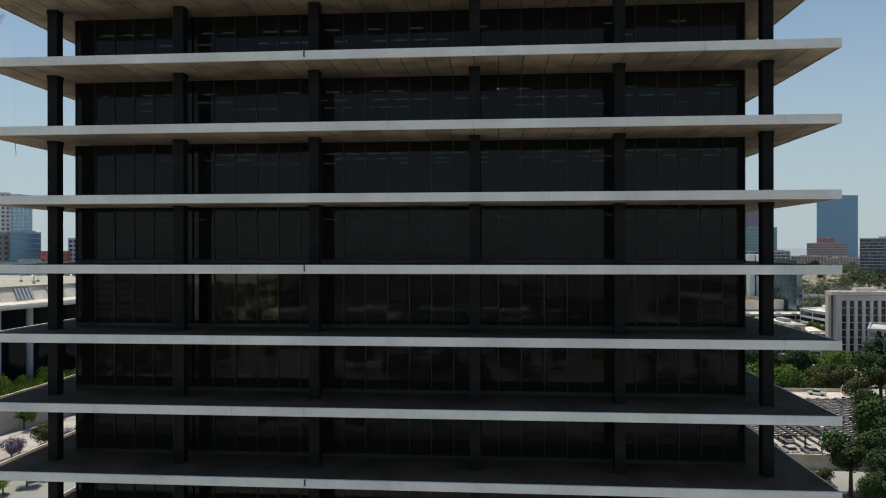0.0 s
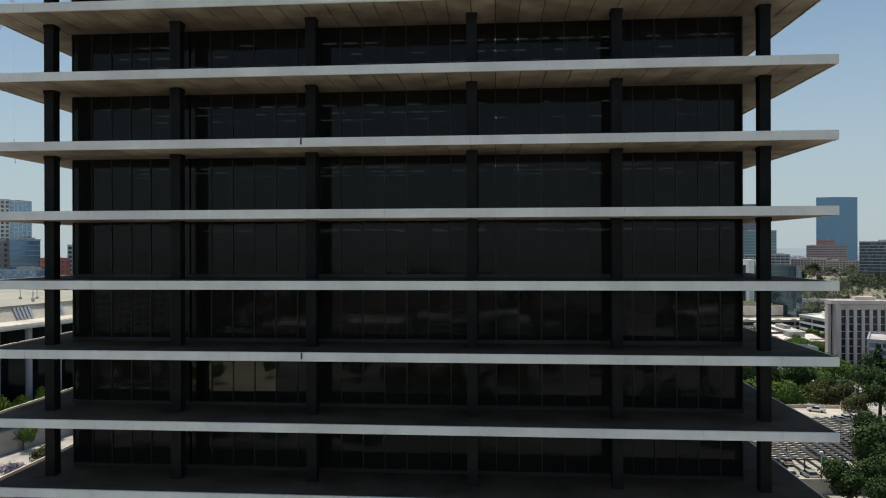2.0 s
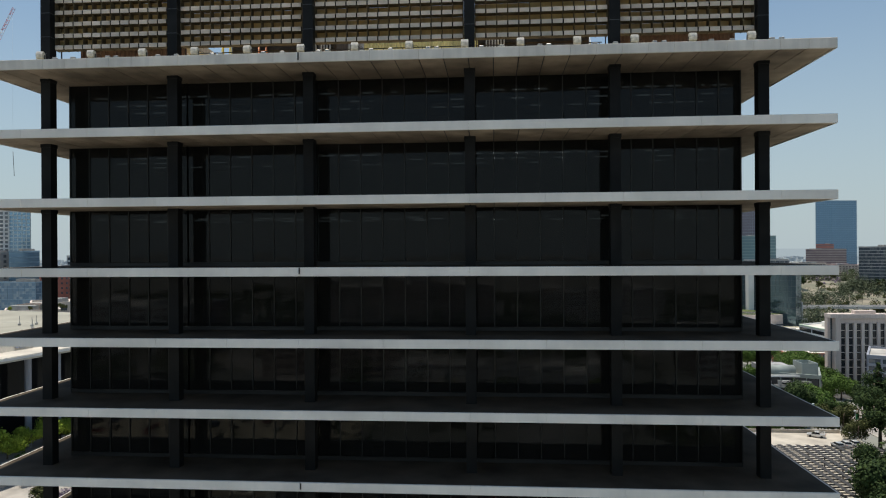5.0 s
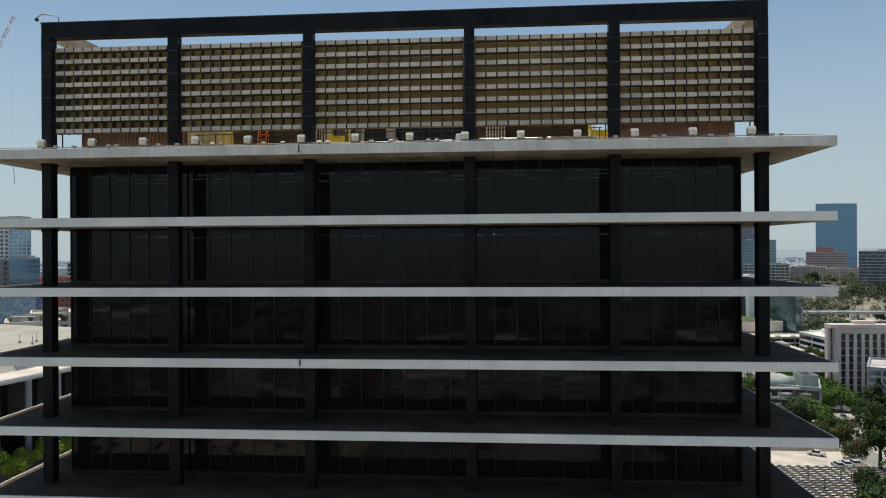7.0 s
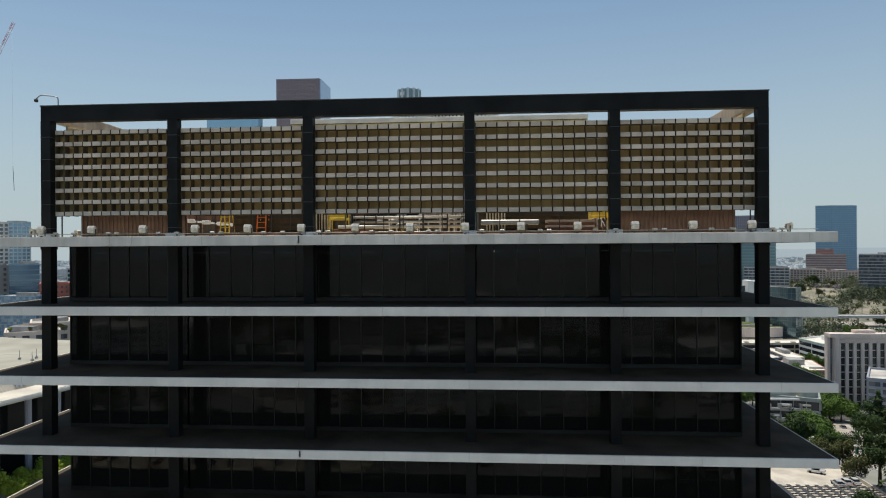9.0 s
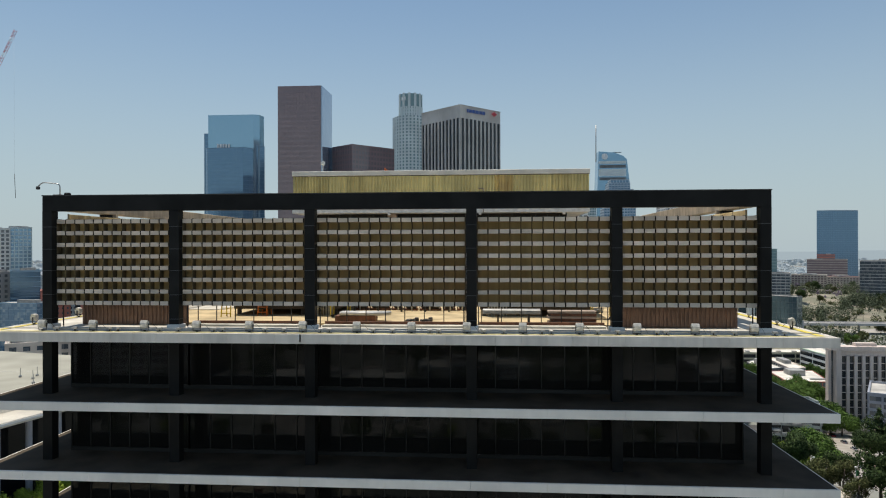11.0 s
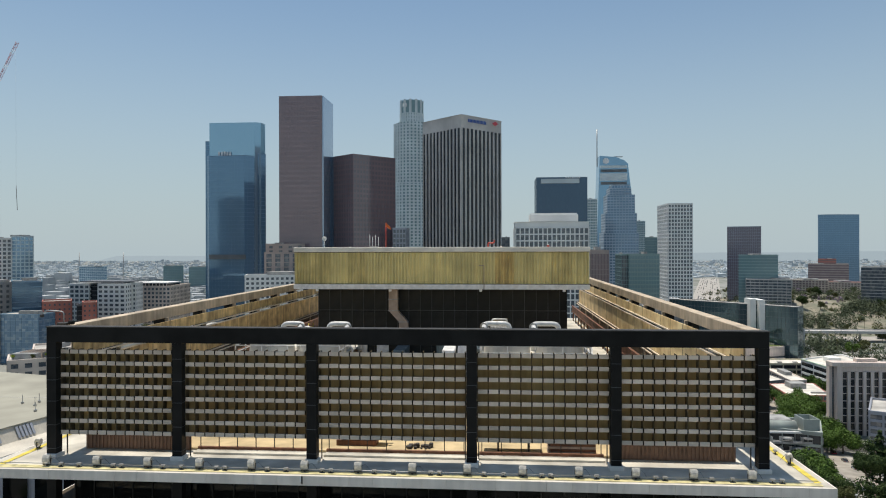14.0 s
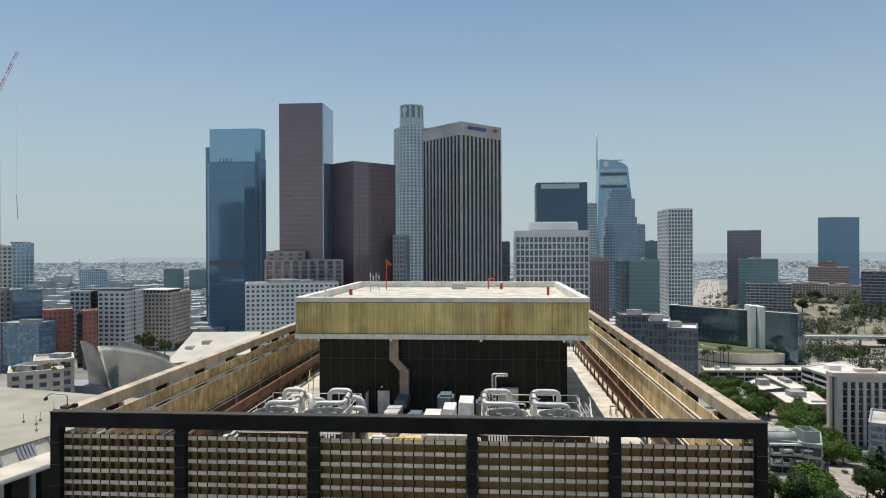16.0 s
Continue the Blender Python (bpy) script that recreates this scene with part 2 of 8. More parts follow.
DARK_STEEL = material("dark_steel", (0.06, 0.055, 0.05), 0.6, metal=0.3, vary=0.2, scale=0.4)
WHITE = material("white_enamel", (0.78, 0.77, 0.74), 0.5, vary=0.1, scale=0.5)
RED = material("red_paint", (0.55, 0.06, 0.03), 0.5, vary=0.15, scale=0.4)
ORANGE = material("orange_paint", (0.75, 0.22, 0.05), 0.5, vary=0.15, scale=0.4)
TEAL = material("slate_blue_paint", (0.115, 0.165, 0.19), 0.6, vary=0.15, scale=0.5)


# ---- builders ----
def box(bm, x0, x1, y0, y1, z0, z1):
    v = [bm.verts.new((x, y, z)) for z in (z0, z1) for x, y in ((x0, y0), (x1, y0), (x1, y1), (x0, y1))]
    for f in ((3, 2, 1, 0), (4, 5, 6, 7), (0, 1, 5, 4), (1, 2, 6, 5), (2, 3, 7, 6), (3, 0, 4, 7)):
        bm.faces.new([v[i] for i in f])
    return v


def boxes(*rows):
    bm = bmesh.new()
    for r in rows:
        box(bm, *r)
    return bm


def bevelled(x0, x1, y0, y1, z0, z1, by=0.02, seg=1):
    bm = boxes((x0, x1, y0, y1, z0, z1))
    bmesh.ops.bevel(bm, geom=bm.edges[:], offset=by, segments=seg, affect="EDGES")
    return bm


def prism(bm, outline, z0, z1):
    """A plan outline, counterclockwise, raised from z0 to z1."""
    low = [bm.verts.new((x, y, z0)) for x, y in outline]
    top = [bm.verts.new((x, y, z1)) for x, y in outline]
    n = len(outline)
    for i in range(n):
        bm.faces.new((low[i], low[(i + 1) % n], top[(i + 1) % n], top[i]))
    bm.faces.new(low[::-1])
    bm.faces.new(top)


def tube(bm, way, r, seg=10):
    """A round pipe along a row of points, with mitred bends."""
    pts = [Vector(p) for p in way]
    rings = []
    up = None
    for i, p in enumerate(pts):
        a = (pts[i] - pts[i - 1]).normalized() if i else None
        b = (pts[i + 1] - pts[i]).normalized() if i < len(pts) - 1 else None
        t = (a + b).normalized() if a and b else (a or b)
        if up is None:
            up = Vector((0, 0, 1)) if abs(t.z) < 0.9 else Vector((1, 0, 0))
        s = t.cross(up).normalized()
        up = s.cross(t).normalized()
        k = 1 / max(0.5, t.dot(b or a))
        rings.append([bm.verts.new(p + r * (math.cos(2 * math.pi * j / seg) * s * (k if a and b else 1) + math.sin(2 * math.pi * j / seg) * up * 1)) for j in range(seg)])
    for q, w in zip(rings, rings[1:]):
        for j in range(seg):
            f = bm.faces.new((q[j], q[(j + 1) % seg], w[(j + 1) % seg], w[j]))
            f.smooth = True
    bm.faces.new(rings[0][::-1])
    bm.faces.new(rings[-1])


def rounded(points, r=0.25, n=4):
    """The same way with its corners rounded."""
    pts = [Vector(p) for p in points]
    out = [pts[0]]
    for a, p, b in zip(pts, pts[1:], pts[2:]):
        u, v = (a - p), (b - p)
        q = min(r, u.length * 0.45, v.length * 0.45)
        s, e = p + u.normalized() * q, p + v.normalized() * q
        out += [s.lerp(p, k / n).lerp(p.lerp(e, k / n), k / n) for k in range(n + 1)]
    return out + [pts[-1]]


def place(ob):
    p = Vector((0, 0, 0))
    while ob is not None:
        p += ob.location
        ob = ob.parent
    return p


def mesh_of(bm, name, mat, smooth=False):
    bmesh.ops.recalc_face_normals(bm, faces=bm.faces[:])
    me = bpy.data.meshes.new(name)
    bm.to_mesh(me)
    bm.free()
    if smooth:
        me.shade_smooth()
    for m in (mat if isinstance(mat, (list, tuple)) else (mat,)):
        me.materials.append(m)
    return me


def part(name, bm, mat, parent, label="", local=False):
    """One mesh object under a thing or a part; the bmesh is in world metres, or, if local, in its thing's own."""
    me = mesh_of(bm, name, mat)
    ob = new(name, me)
    if parent is not None:
        if not local:
            me.transform(Matrix.Translation(-place(parent)))
        ob.parent = parent
    if label:
        tagged(ob, label)
    return ob


def piece(name, me, at, parent):
    """A piece that shares its mesh with others, at a place in world metres."""
    ob = new(name, me)
    ob.parent = parent
    ob.location = Vector(at) - place(parent)
    return ob


def thing(name, at, label, category, group="", kind="", turn=0.0):
    ob = new(name)
    ob.empty_display_size = 0.5
    ob.location = at
    ob.rotation_euler = (0, 0, radians(turn))
    return tagged(ob, label, category, group, kind)


def solid(name, bm, mat, label, category="", group="", kind="", at=(0, 0, 0), smooth=False):
    """A thing that is one mesh, given in metres from its own place."""
    ob = new(name, mesh_of(bm, name, mat, smooth))
    ob.location = at
    return tagged(ob, label, category, group, kind)


# ---- ground ----
def ramp01(v):
    v = min(1.0, max(0.0, v))
    return v * v * (3 - 2 * v)


def ground_z(x, y):
    """The hill falls away behind the tower, sooner on its right-hand side."""
    right = ramp01((y - 170) / 170)
    left = ramp01((y - 560) / 500)
    k = ramp01((x + 60) / 120)
    return -15.0 * (left + (right - left) * k)


def hill_z(x, y):
    """The dry rise beyond the freeway."""
    if y > 725 and x > 275:
        return -15 + 26 * ramp01((y - 730) / 170) * ramp01((x - 280) / 70)
    return ground_z(x, y)


ASPHALT_FAR = material("sun_bleached_ground", (0.285, 0.28, 0.265), 0.95, vary=0.3, scale=60, grain=0.15, bump=0.0, other=(0.125, 0.14, 0.105))
ASPHALT = material("asphalt", (0.075, 0.073, 0.07), 0.9, vary=0.2, scale=8, grain=2.5, bump=0.05)
PAVING = material("pale_concrete_paving", (0.42, 0.39, 0.35), 0.9, vary=0.15, scale=5, grain=2, bump=0.05)
GRASS = material("mown_grass", (0.10, 0.13, 0.035), 0.95, vary=0.25, scale=3, grain=6)


def build_ground():
    xs = sorted(set([-4900, -3500, -2500, -1800] + list(range(-1400, 1401, 40)) + [1800, 2500, 3500, 4900]))
    ys = sorted(set([-4800, -2500, -1200, -500, -300, -100] + list(range(0, 1201, 30)) + [1400, 1800, 2500, 3500, 4850]))
    bm = bmesh.new()
    g = [[bm.verts.new((x, y, ground_z(x, y))) for x in xs] for y in ys]
    for r, s in zip(g, g[1:]):
        for i in range(len(xs) - 1):
            bm.faces.new((r[i], r[i + 1], s[i + 1], s[i]))
    solid("ground", bm, ASPHALT_FAR, "sloping city ground with dry soil and pavement", "ground", kind="structure")


build_ground()

# ---- the office tower ----
FLOOR_H, ROOF_Z = 4.0, 66.0
SX0, SX1, SY0, SY1 = -29.95, 18.15, 37.0, 124.0           # edges of the floor slabs
COLS = (-27.05, -19.09, -10.82, -1.29, 7.02, 15.23)       # column centres along the front
CW, CY0, CY1 = 0.60, 39.2, 39.80                          # column width, front and back
GX0, GX1, GY0, GY1 = -26.80, 14.66, 41.2, 119.8           # the glass walls
TOP_Z, BEAM_Z = 73.98, 73.07                              # roof frame: top and underside
tower = thing("office_tower", (-5.9, 80.5, 0), "dark glass office tower with pale projecting floor slabs and black columns", "building")


def build_slabs():
    board = {}
    for k in range(17):
        z = ROOF_Z - FLOOR_H * k
        t = 0.5 if k else 0.55
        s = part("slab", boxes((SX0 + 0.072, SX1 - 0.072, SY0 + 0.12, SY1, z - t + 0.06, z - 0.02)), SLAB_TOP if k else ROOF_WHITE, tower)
        # soffit boards with open joints
        part("soffit", boxes((SX0 + 0.16, SX1 - 0.16, SY0 + 0.16, SY1 - 0.1, z - t + 0.045, z - t + 0.058)), DARK_STEEL, s)
        bays = [SX0 + 0.16] + list(COLS) + [SX1 - 0.16]
        if k < 10:
            for a, b in zip(bays, bays[1:]):
                n = max(2, round((b - a) / 1.36))
                w = (b - a) / n
                if (k, round(w, 3)) not in board:
                    board[k, round(w, 3)] = mesh_of(boxes((0.03, w - 0.03, SY0 + 0.16, GY0 + 0.1, -0.035, 0)), "soffit_board", SOFFIT)
                for i in range(n):
                    piece("soffit_board", board[k, round(w, 3)], (a + i * w, 0, z - t + 0.044 + random.uniform(-0.004, 0.004)), s)
        bm = bmesh.new()
        for a, b in ((SX0 + 0.16, GX0), (GX1, SX1 - 0.16)):
            y = GY0 + 0.12
            while y < SY1 - 1.4:
                box(bm, a, b, y, y + 1.36, z - t + 0.012, z - t + 0.042)
                y += 1.375
        tagged(part("side_soffit", bm, SOFFIT, s), kind="stuff")
        # edge panels along the front, each a casting of its own
        bays = [SX0] + list(COLS) + [SX1]
        for a, b in zip(bays, bays[1:]):
            n = max(1, round((b - a) / (4.2 if k else 1.36)))
            for i in range(n):
                p, q = a + (b - a) * i / n, a + (b - a) * (i + 1) / n
                j = random.uniform(-0.006, 0.006)
                part("edge_panel", bevelled(p + 0.003, q - 0.003, SY0 + j, SY0 + 0.14, z - t, z, 0.012), FASCIA if k else FASCIA_OLD, s)
        if k % 3 == 0 and k < 12:
            part("expansion_joint", boxes((COLS[2] + 0.02, COLS[2] + 0.10, SY0 - 0.03, SY0 + 0.02, z - t * (0.75 if k else 0.8), z - 0.02)), DARK_STEEL, s)
            part("joint_cover", boxes((COLS[2] - 0.05, COLS[2] + 0.015, SY0 - 0.02, SY0 + 0.02, z - t * 0.6, z)), WHITE, s)
        for x in (SX0, SX1 - 0.07):
            part("edge_panel", boxes((x, x + 0.07, SY0 + 0.145, SY1, z - t, z - 0.015)), FASCIA, s)


JOINT = material("grey_joint_sealant", (0.11, 0.115, 0.12), 0.7, bump=0)


def build_columns():
    for x in COLS:
        c = part("column", boxes((x - CW / 2, x + CW / 2, CY0, CY1, -1, BEAM_Z)), BLACK, tower, "black stone-clad column")
        for z in (66.55, 68.0, 69.45, 70.75, 72.1):
            part("joint_band", boxes((x - CW / 2 - 0.012, x + CW / 2 + 0.012, CY0 - 0.012, CY1, z, z + 0.022)), JOINT, c)
        part("plinth", bevelled(x - 0.40, x + 0.40, CY0 - 0.12, CY1 + 0.14, ROOF_Z - 0.02, ROOF_Z + 0.24, 0.03), FASCIA, c, "pale concrete plinth")
    for side in (COLS[0], COLS[-1]):
        for i in range(11):
            y = 45.1 + 7.07 * i
            part("column", boxes((side - CW / 2, side + CW / 2, y, y + CW, -1, ROOF_Z - 0.56)), BLACK, tower)
    for k in range(1, 17):
        z = ROOF_Z - FLOOR_H * k + FLOOR_H - 0.5
        for x in COLS:
            part("column_head", boxes((x - CW / 2 - 0.03, x + CW / 2 + 0.03, CY0 - 0.03, CY1 + 0.03, z - 0.22, z)), BLACK, tower)
    x0, x1 = COLS[0] - CW / 2, COLS[-1] + CW / 2
    part("roof_beam", bevelled(x0, x1, CY0 + 0.002, CY1, BEAM_Z, TOP_Z, 0.015), BLACK, tower, "black roof frame beam")
    part("coping", boxes((x0 - 0.03, x1 + 0.03, CY0 - 0.03, CY1 + 0.02, TOP_Z + 0.001, TOP_Z + 0.06)), DARK_STEEL, tower)


def build_glass():
    pane = {}
    for k in range(1, 17):
        z = ROOF_Z - FLOOR_H * k
        # the curb, the head strip and the uprights in front of the panes
        part("curb", boxes((GX0 - 0.02, GX1 + 0.02, GY0 - 0.06, GY0 + 0.1, z, z + 0.22)), MULLION, tower)
        edges = [GX0] + [x for x in COLS[1:-1]] + [GX1]
        for a, b in zip(edges, edges[1:]):
            n = 7 if b - a > 8.9 else 6
            for i in range(n):
                p, q = a + (b - a) * i / n, a + (b - a) * (i + 1) / n
                film = k == 7 and -11 < b < -10 and i < 4            # a few newer panes with a mirror film
                key = (round(q - p, 3), film)
                if key not in pane:
                    pane[key] = mesh_of(boxes((0.03, key[0] - 0.03, 0, 0.03, 0.24, FLOOR_H - 0.5)), "pane", FILM_PANE if film else PANE)
                if k <= 10:
                    ob = piece("pane", pane[key], (p, GY0 + random.uniform(0, 0.006), z), tower)
                    ob.rotation_euler = (random.gauss(0, 0.0022), 0, random.gauss(0, 0.0022))      # no two panes sit quite true
        bm = bmesh.new()
        for a, b in zip(edges, edges[1:]):
            n = 7 if b - a > 8.9 else 6
            for i in range(n + 1):
                x = a + (b - a) * i / n
                box(bm, x - 0.025, x + 0.025, GY0 - 0.07, GY0 + 0.03, z + 0.22, z + FLOOR_H - 0.5)
        tagged(part("mullions", bm, MULLION, tower), kind="stuff")
        part("side_glazing", boxes((GX0, GX0 + 0.05, GY0 + 0.1, GY1, z, z + FLOOR_H - 0.45)), GLASS, tower)
        part("side_glazing", boxes((GX1 - 0.05, GX1, GY0 + 0.1, GY1, z, z + FLOOR_H - 0.45)), GLASS, tower)
        part("rear_glazing", boxes((GX0 + 0.06, GX1 - 0.06, GY1 - 0.05, GY1, z, z + FLOOR_H - 0.45)), GLASS, tower)
        if k > 10:
            part("glazing_band", boxes((GX0 + 0.06, GX1 - 0.06, GY0 + 0.04, GY0 + 0.08, z + 0.22, z + FLOOR_H - 0.45)), GLASS, tower)
            continue
        # dim rooms behind the front glass: back wall, suspended ceiling, its lights, a few blinds and cupboards
        part("inner_wall", boxes((GX0 + 0.1, GX1 - 0.1, GY0 + 9.0, GY0 + 9.2, z, z + 3.2)), ROOM, tower)
        part("ceiling_panel", boxes((GX0 + 0.1, GX1 - 0.1, GY0 + 0.12, GY0 + 9.0, z + 3.05, z + 3.2)), ROOM, tower)
        rnd = random.Random(k)
        bm = bmesh.new()
        for row in range(3):
            for i in range(30):
                if rnd.random() < (0.55 if k < 6 else 0.2):
                    x = GX0 + 0.8 + i * 1.365
                    box(bm, x, x + 0.85, GY0 + 1.6 + row * 2.4, GY0 + 1.78 + row * 2.4, z + 3.0, z + 3.045)
        if len(bm.verts):
            tagged(part("ceiling_lights", bm, TUBE_LIGHT, tower), kind="stuff")
        else:
            bm.free()
        for i in range(6):
            x = rnd.uniform(GX0 + 0.3, GX1 - 1.6)
            if rnd.random() < 0.4:
                part("blind", boxes((x, x + 1.1, GY0 + 0.16, GY0 + 0.18, z + rnd.uniform(0.8, 2.2), z + 3.04)), BLIND, tower)
            else:
                part("cupboard", boxes((x, x + rnd.uniform(0.8, 1.5), GY0 + 0.7, GY0 + 1.2, z, z + rnd.uniform(1.0, 1.9))), ROOM, tower)


build_slabs()
build_columns()
build_glass()


# ---- louvre screens on the roof ----
S_TOP, S_LOW, ROWS_N = 72.57, 67.34, 8
PITCH, LIP_H = 0.711, 0.25
S_Y = 39.60                        # front of the pale panels


def louver_screen(x0, x1, n):
    """An egg-crate sun screen: upright fins, shelves with pale front panels, amber sheets at the back, steel hangers."""
    s = thing("louver_screen", ((x0 + x1) / 2, S_Y, ROOF_Z), "pale egg-crate louvre screen with amber backing between black columns", "screen", "louvre screens of the roof front")
    w = (x1 - x0) / n
    lip = mesh_of(bevelled(0.040, w - 0.040, 0, 0.045, 0, LIP_H, 0.008), "louver_panel", LIP)
    back = mesh_of(boxes((0.0, w, 0, 0.03, 0, PITCH - 0.02)), "back_panel", BACK)
    fin = mesh_of(boxes((-0.014, 0.014, 0.03, 0.50, S_LOW - ROOF_Z - 0.03, S_TOP - ROOF_Z + 0.035)), "fin", FIN)
    for i in range(n + 1):
        piece("fin", fin, (x0 + i * w, S_Y + 0.04 + random.uniform(-0.006, 0.006), ROOF_Z), s)
    for r in range(ROWS_N):
        z = S_TOP - LIP_H - r * PITCH
        part("shelf", boxes((x0, x1, S_Y + 0.08, S_Y + 0.53, z + 0.0, z + 0.02)), FIN, s)
        # added black strip puts the dark of the gaps behind the panels
        part("gap_shade_strip", boxes((x0, x1, S_Y + 0.052, S_Y + 0.078, z + 0.005, z + LIP_H - 0.005)), GAP_SHADE, s)
        for i in range(n):
            piece("louver_panel", lip, (x0 + i * w, S_Y + random.uniform(-0.008, 0.008), z + random.uniform(-0.007, 0.007)), s)
            if r:
                piece("back_panel", back, (x0 + i * w, S_Y + 0.54 + random.uniform(-0.01, 0.01), z + 0.02), s)
    for x in (x0 + 0.03, x1 - 0.09):
        part("hanger", boxes((x, x + 0.06, S_Y + 0.575, S_Y + 0.635, ROOF_Z, S_TOP)), DARK_STEEL, s)
    return s


# the screens stop short of the columns on the side that faces away
for a, b, n, p, q in zip(COLS, COLS[1:], (12, 12, 14, 12, 12), (0.01, 0.01, 0.01, 0.02, 0.05), (0.22, 0.18, 0.06, 0.01, 0.01)):
    louver_screen(a + CW / 2 + p, b - CW / 2 - q, n)


# ---- the roof court ----
PH_X0, PH_X1, PH_Y0, PH_Y1 = -21.15, 9.77, 70.0, 104.0     # the penthouse's yellow band
PH_LOW, PH_TOP = 74.97, 78.88
LEDGE = material("pale_cream_ledge", (0.76, 0.65, 0.49), 0.7, vary=0.15, scale=1.5, grain=8)
WALL_BACK = material("stained_brown_wall_board", (0.17, 0.125, 0.085), 0.85, vary=0.25, scale=1.5, grain=6, streak=0.3)
PH_WALL = material("dusty_black_wall_panel", (0.021, 0.0215, 0.019), 0.6, vary=0.25, scale=1.5, grain=10, piece=0.3, spec=0.25)


def build_roof_court():
    court = boxes((COLS[0] + 1.0, COLS[-1] - 1.0, 41.42, 118, ROOF_Z + 0.005, ROOF_Z + 0.12))
    part("court_floor", court, ROOF_TAN, tower, "dusty tan roof floor")
    part("walkway", boxes((9.0, 14.0, 50, 117, ROOF_Z + 0.121, ROOF_Z + 0.16)), ROOF_WHITE, tower, "pale roof walkway")
    part("walkway", boxes((-25.8, -20.5, 50, 117, ROOF_Z + 0.121, ROOF_Z + 0.16)), ROOF_WHITE, tower)
    # ribbed brown walls under the outer screens
    for a, b in ((COLS[0] + 0.95, COLS[1] - 0.1), (COLS[4] + 0.1, COLS[5] - 0.85)):
        w = part("ribbed_wall", boxes((a, b, 41.25, 41.4, ROOF_Z, 68.3)), RIB, tower, "brown ribbed metal wall")
        rib = mesh_of(boxes((0, 0.09, 0, 0.07, 0, 2.25)), "rib", RIB)
        n = int((b - a) / 0.24)
        for i in range(n):
            piece("rib", rib, (a + 0.08 + i * (b - a) / n, 41.185, ROOF_Z + 0.02), w)
    # long side frames: a beam on black posts, two rows of gold panels hung inside
    for sgn, x in ((1, COLS[0] - CW / 2), (-1, COLS[-1] + CW / 2)):
        def span(p, q):
            return min(x + sgn * p, x + sgn * q), max(x + sgn * p, x + sgn * q)
        part("side_beam", bevelled(*span(0, 0.8), CY1 + 0.02, 122, 73.16, TOP_Z, 0.03), BROWN, tower, "tan painted side beam")
        for i in range(11):
            y = 45.1 + 7.07 * i
            part("post", boxes((*span(0.05, 0.72), y, y + 0.62, ROOF_Z, 73.15)), BLACK, tower)
            part("post_cover", boxes((*span(0.73, 0.98), y + 0.45, y + 0.72, ROOF_Z, 73.2)), BROWN, tower)
            for lo, hi, off in ((72.06, 72.92, 1.0), (69.44, 71.62, 1.02)):
                for k in range(2):
                    a = y - 6.3 + k * 3.52
                    b = max(a, CY1 + 0.4)
                    part("gold_panel", bevelled(*span(off, off + 0.06), b, a + 3.49, lo + random.uniform(-0.02, 0.02), hi, 0.012), GOLD_STAIN_SHADE if sgn > 0 else GOLD, tower)
                    part("batten", boxes((*span(off - 0.03, off + 0.085), b - 0.03, b - 0.005, lo - 0.02, hi + 0.02)), BATTEN, tower)
        for lo, off in ((71.93, 1.04), (71.66, 1.08), (69.30, 1.06), (69.02, 1.14)):
            part("ledge", boxes((*span(off, off + 0.14), CY1 + 0.5, 119, lo, lo + 0.10)), LEDGE, tower)
        part("back_board", boxes((*span(0.80, 0.86), CY1 + 0.5, 45.9, 68.6, 71.6)), DARK_STEEL, tower)
        part("back_board", boxes((*span(0.80, 0.86), 45.91, 119, 66.0, 71.6)), WALL_BACK, tower, "stained brown wall board")
        part("girder", boxes((*span(2.0, 2.06), 46, 119, 67.72, 68.70), (*span(1.9, 2.16), 46, 119, 68.701, 68.76), (*span(1.9, 2.16), 46, 119, 67.66, 67.719)), RUST, tower, "red-brown steel girder")
        y = 46.5
        while y < 118:
            part("strut", boxes((*span(1.93, 2.11), y, y + 0.14, ROOF_Z + 0.1, 67.655)), RUST, tower)
            y += 3.53


COPING = material("cream_white_coping", (0.80, 0.76, 0.67), 0.7, vary=0.1, scale=2, grain=6)


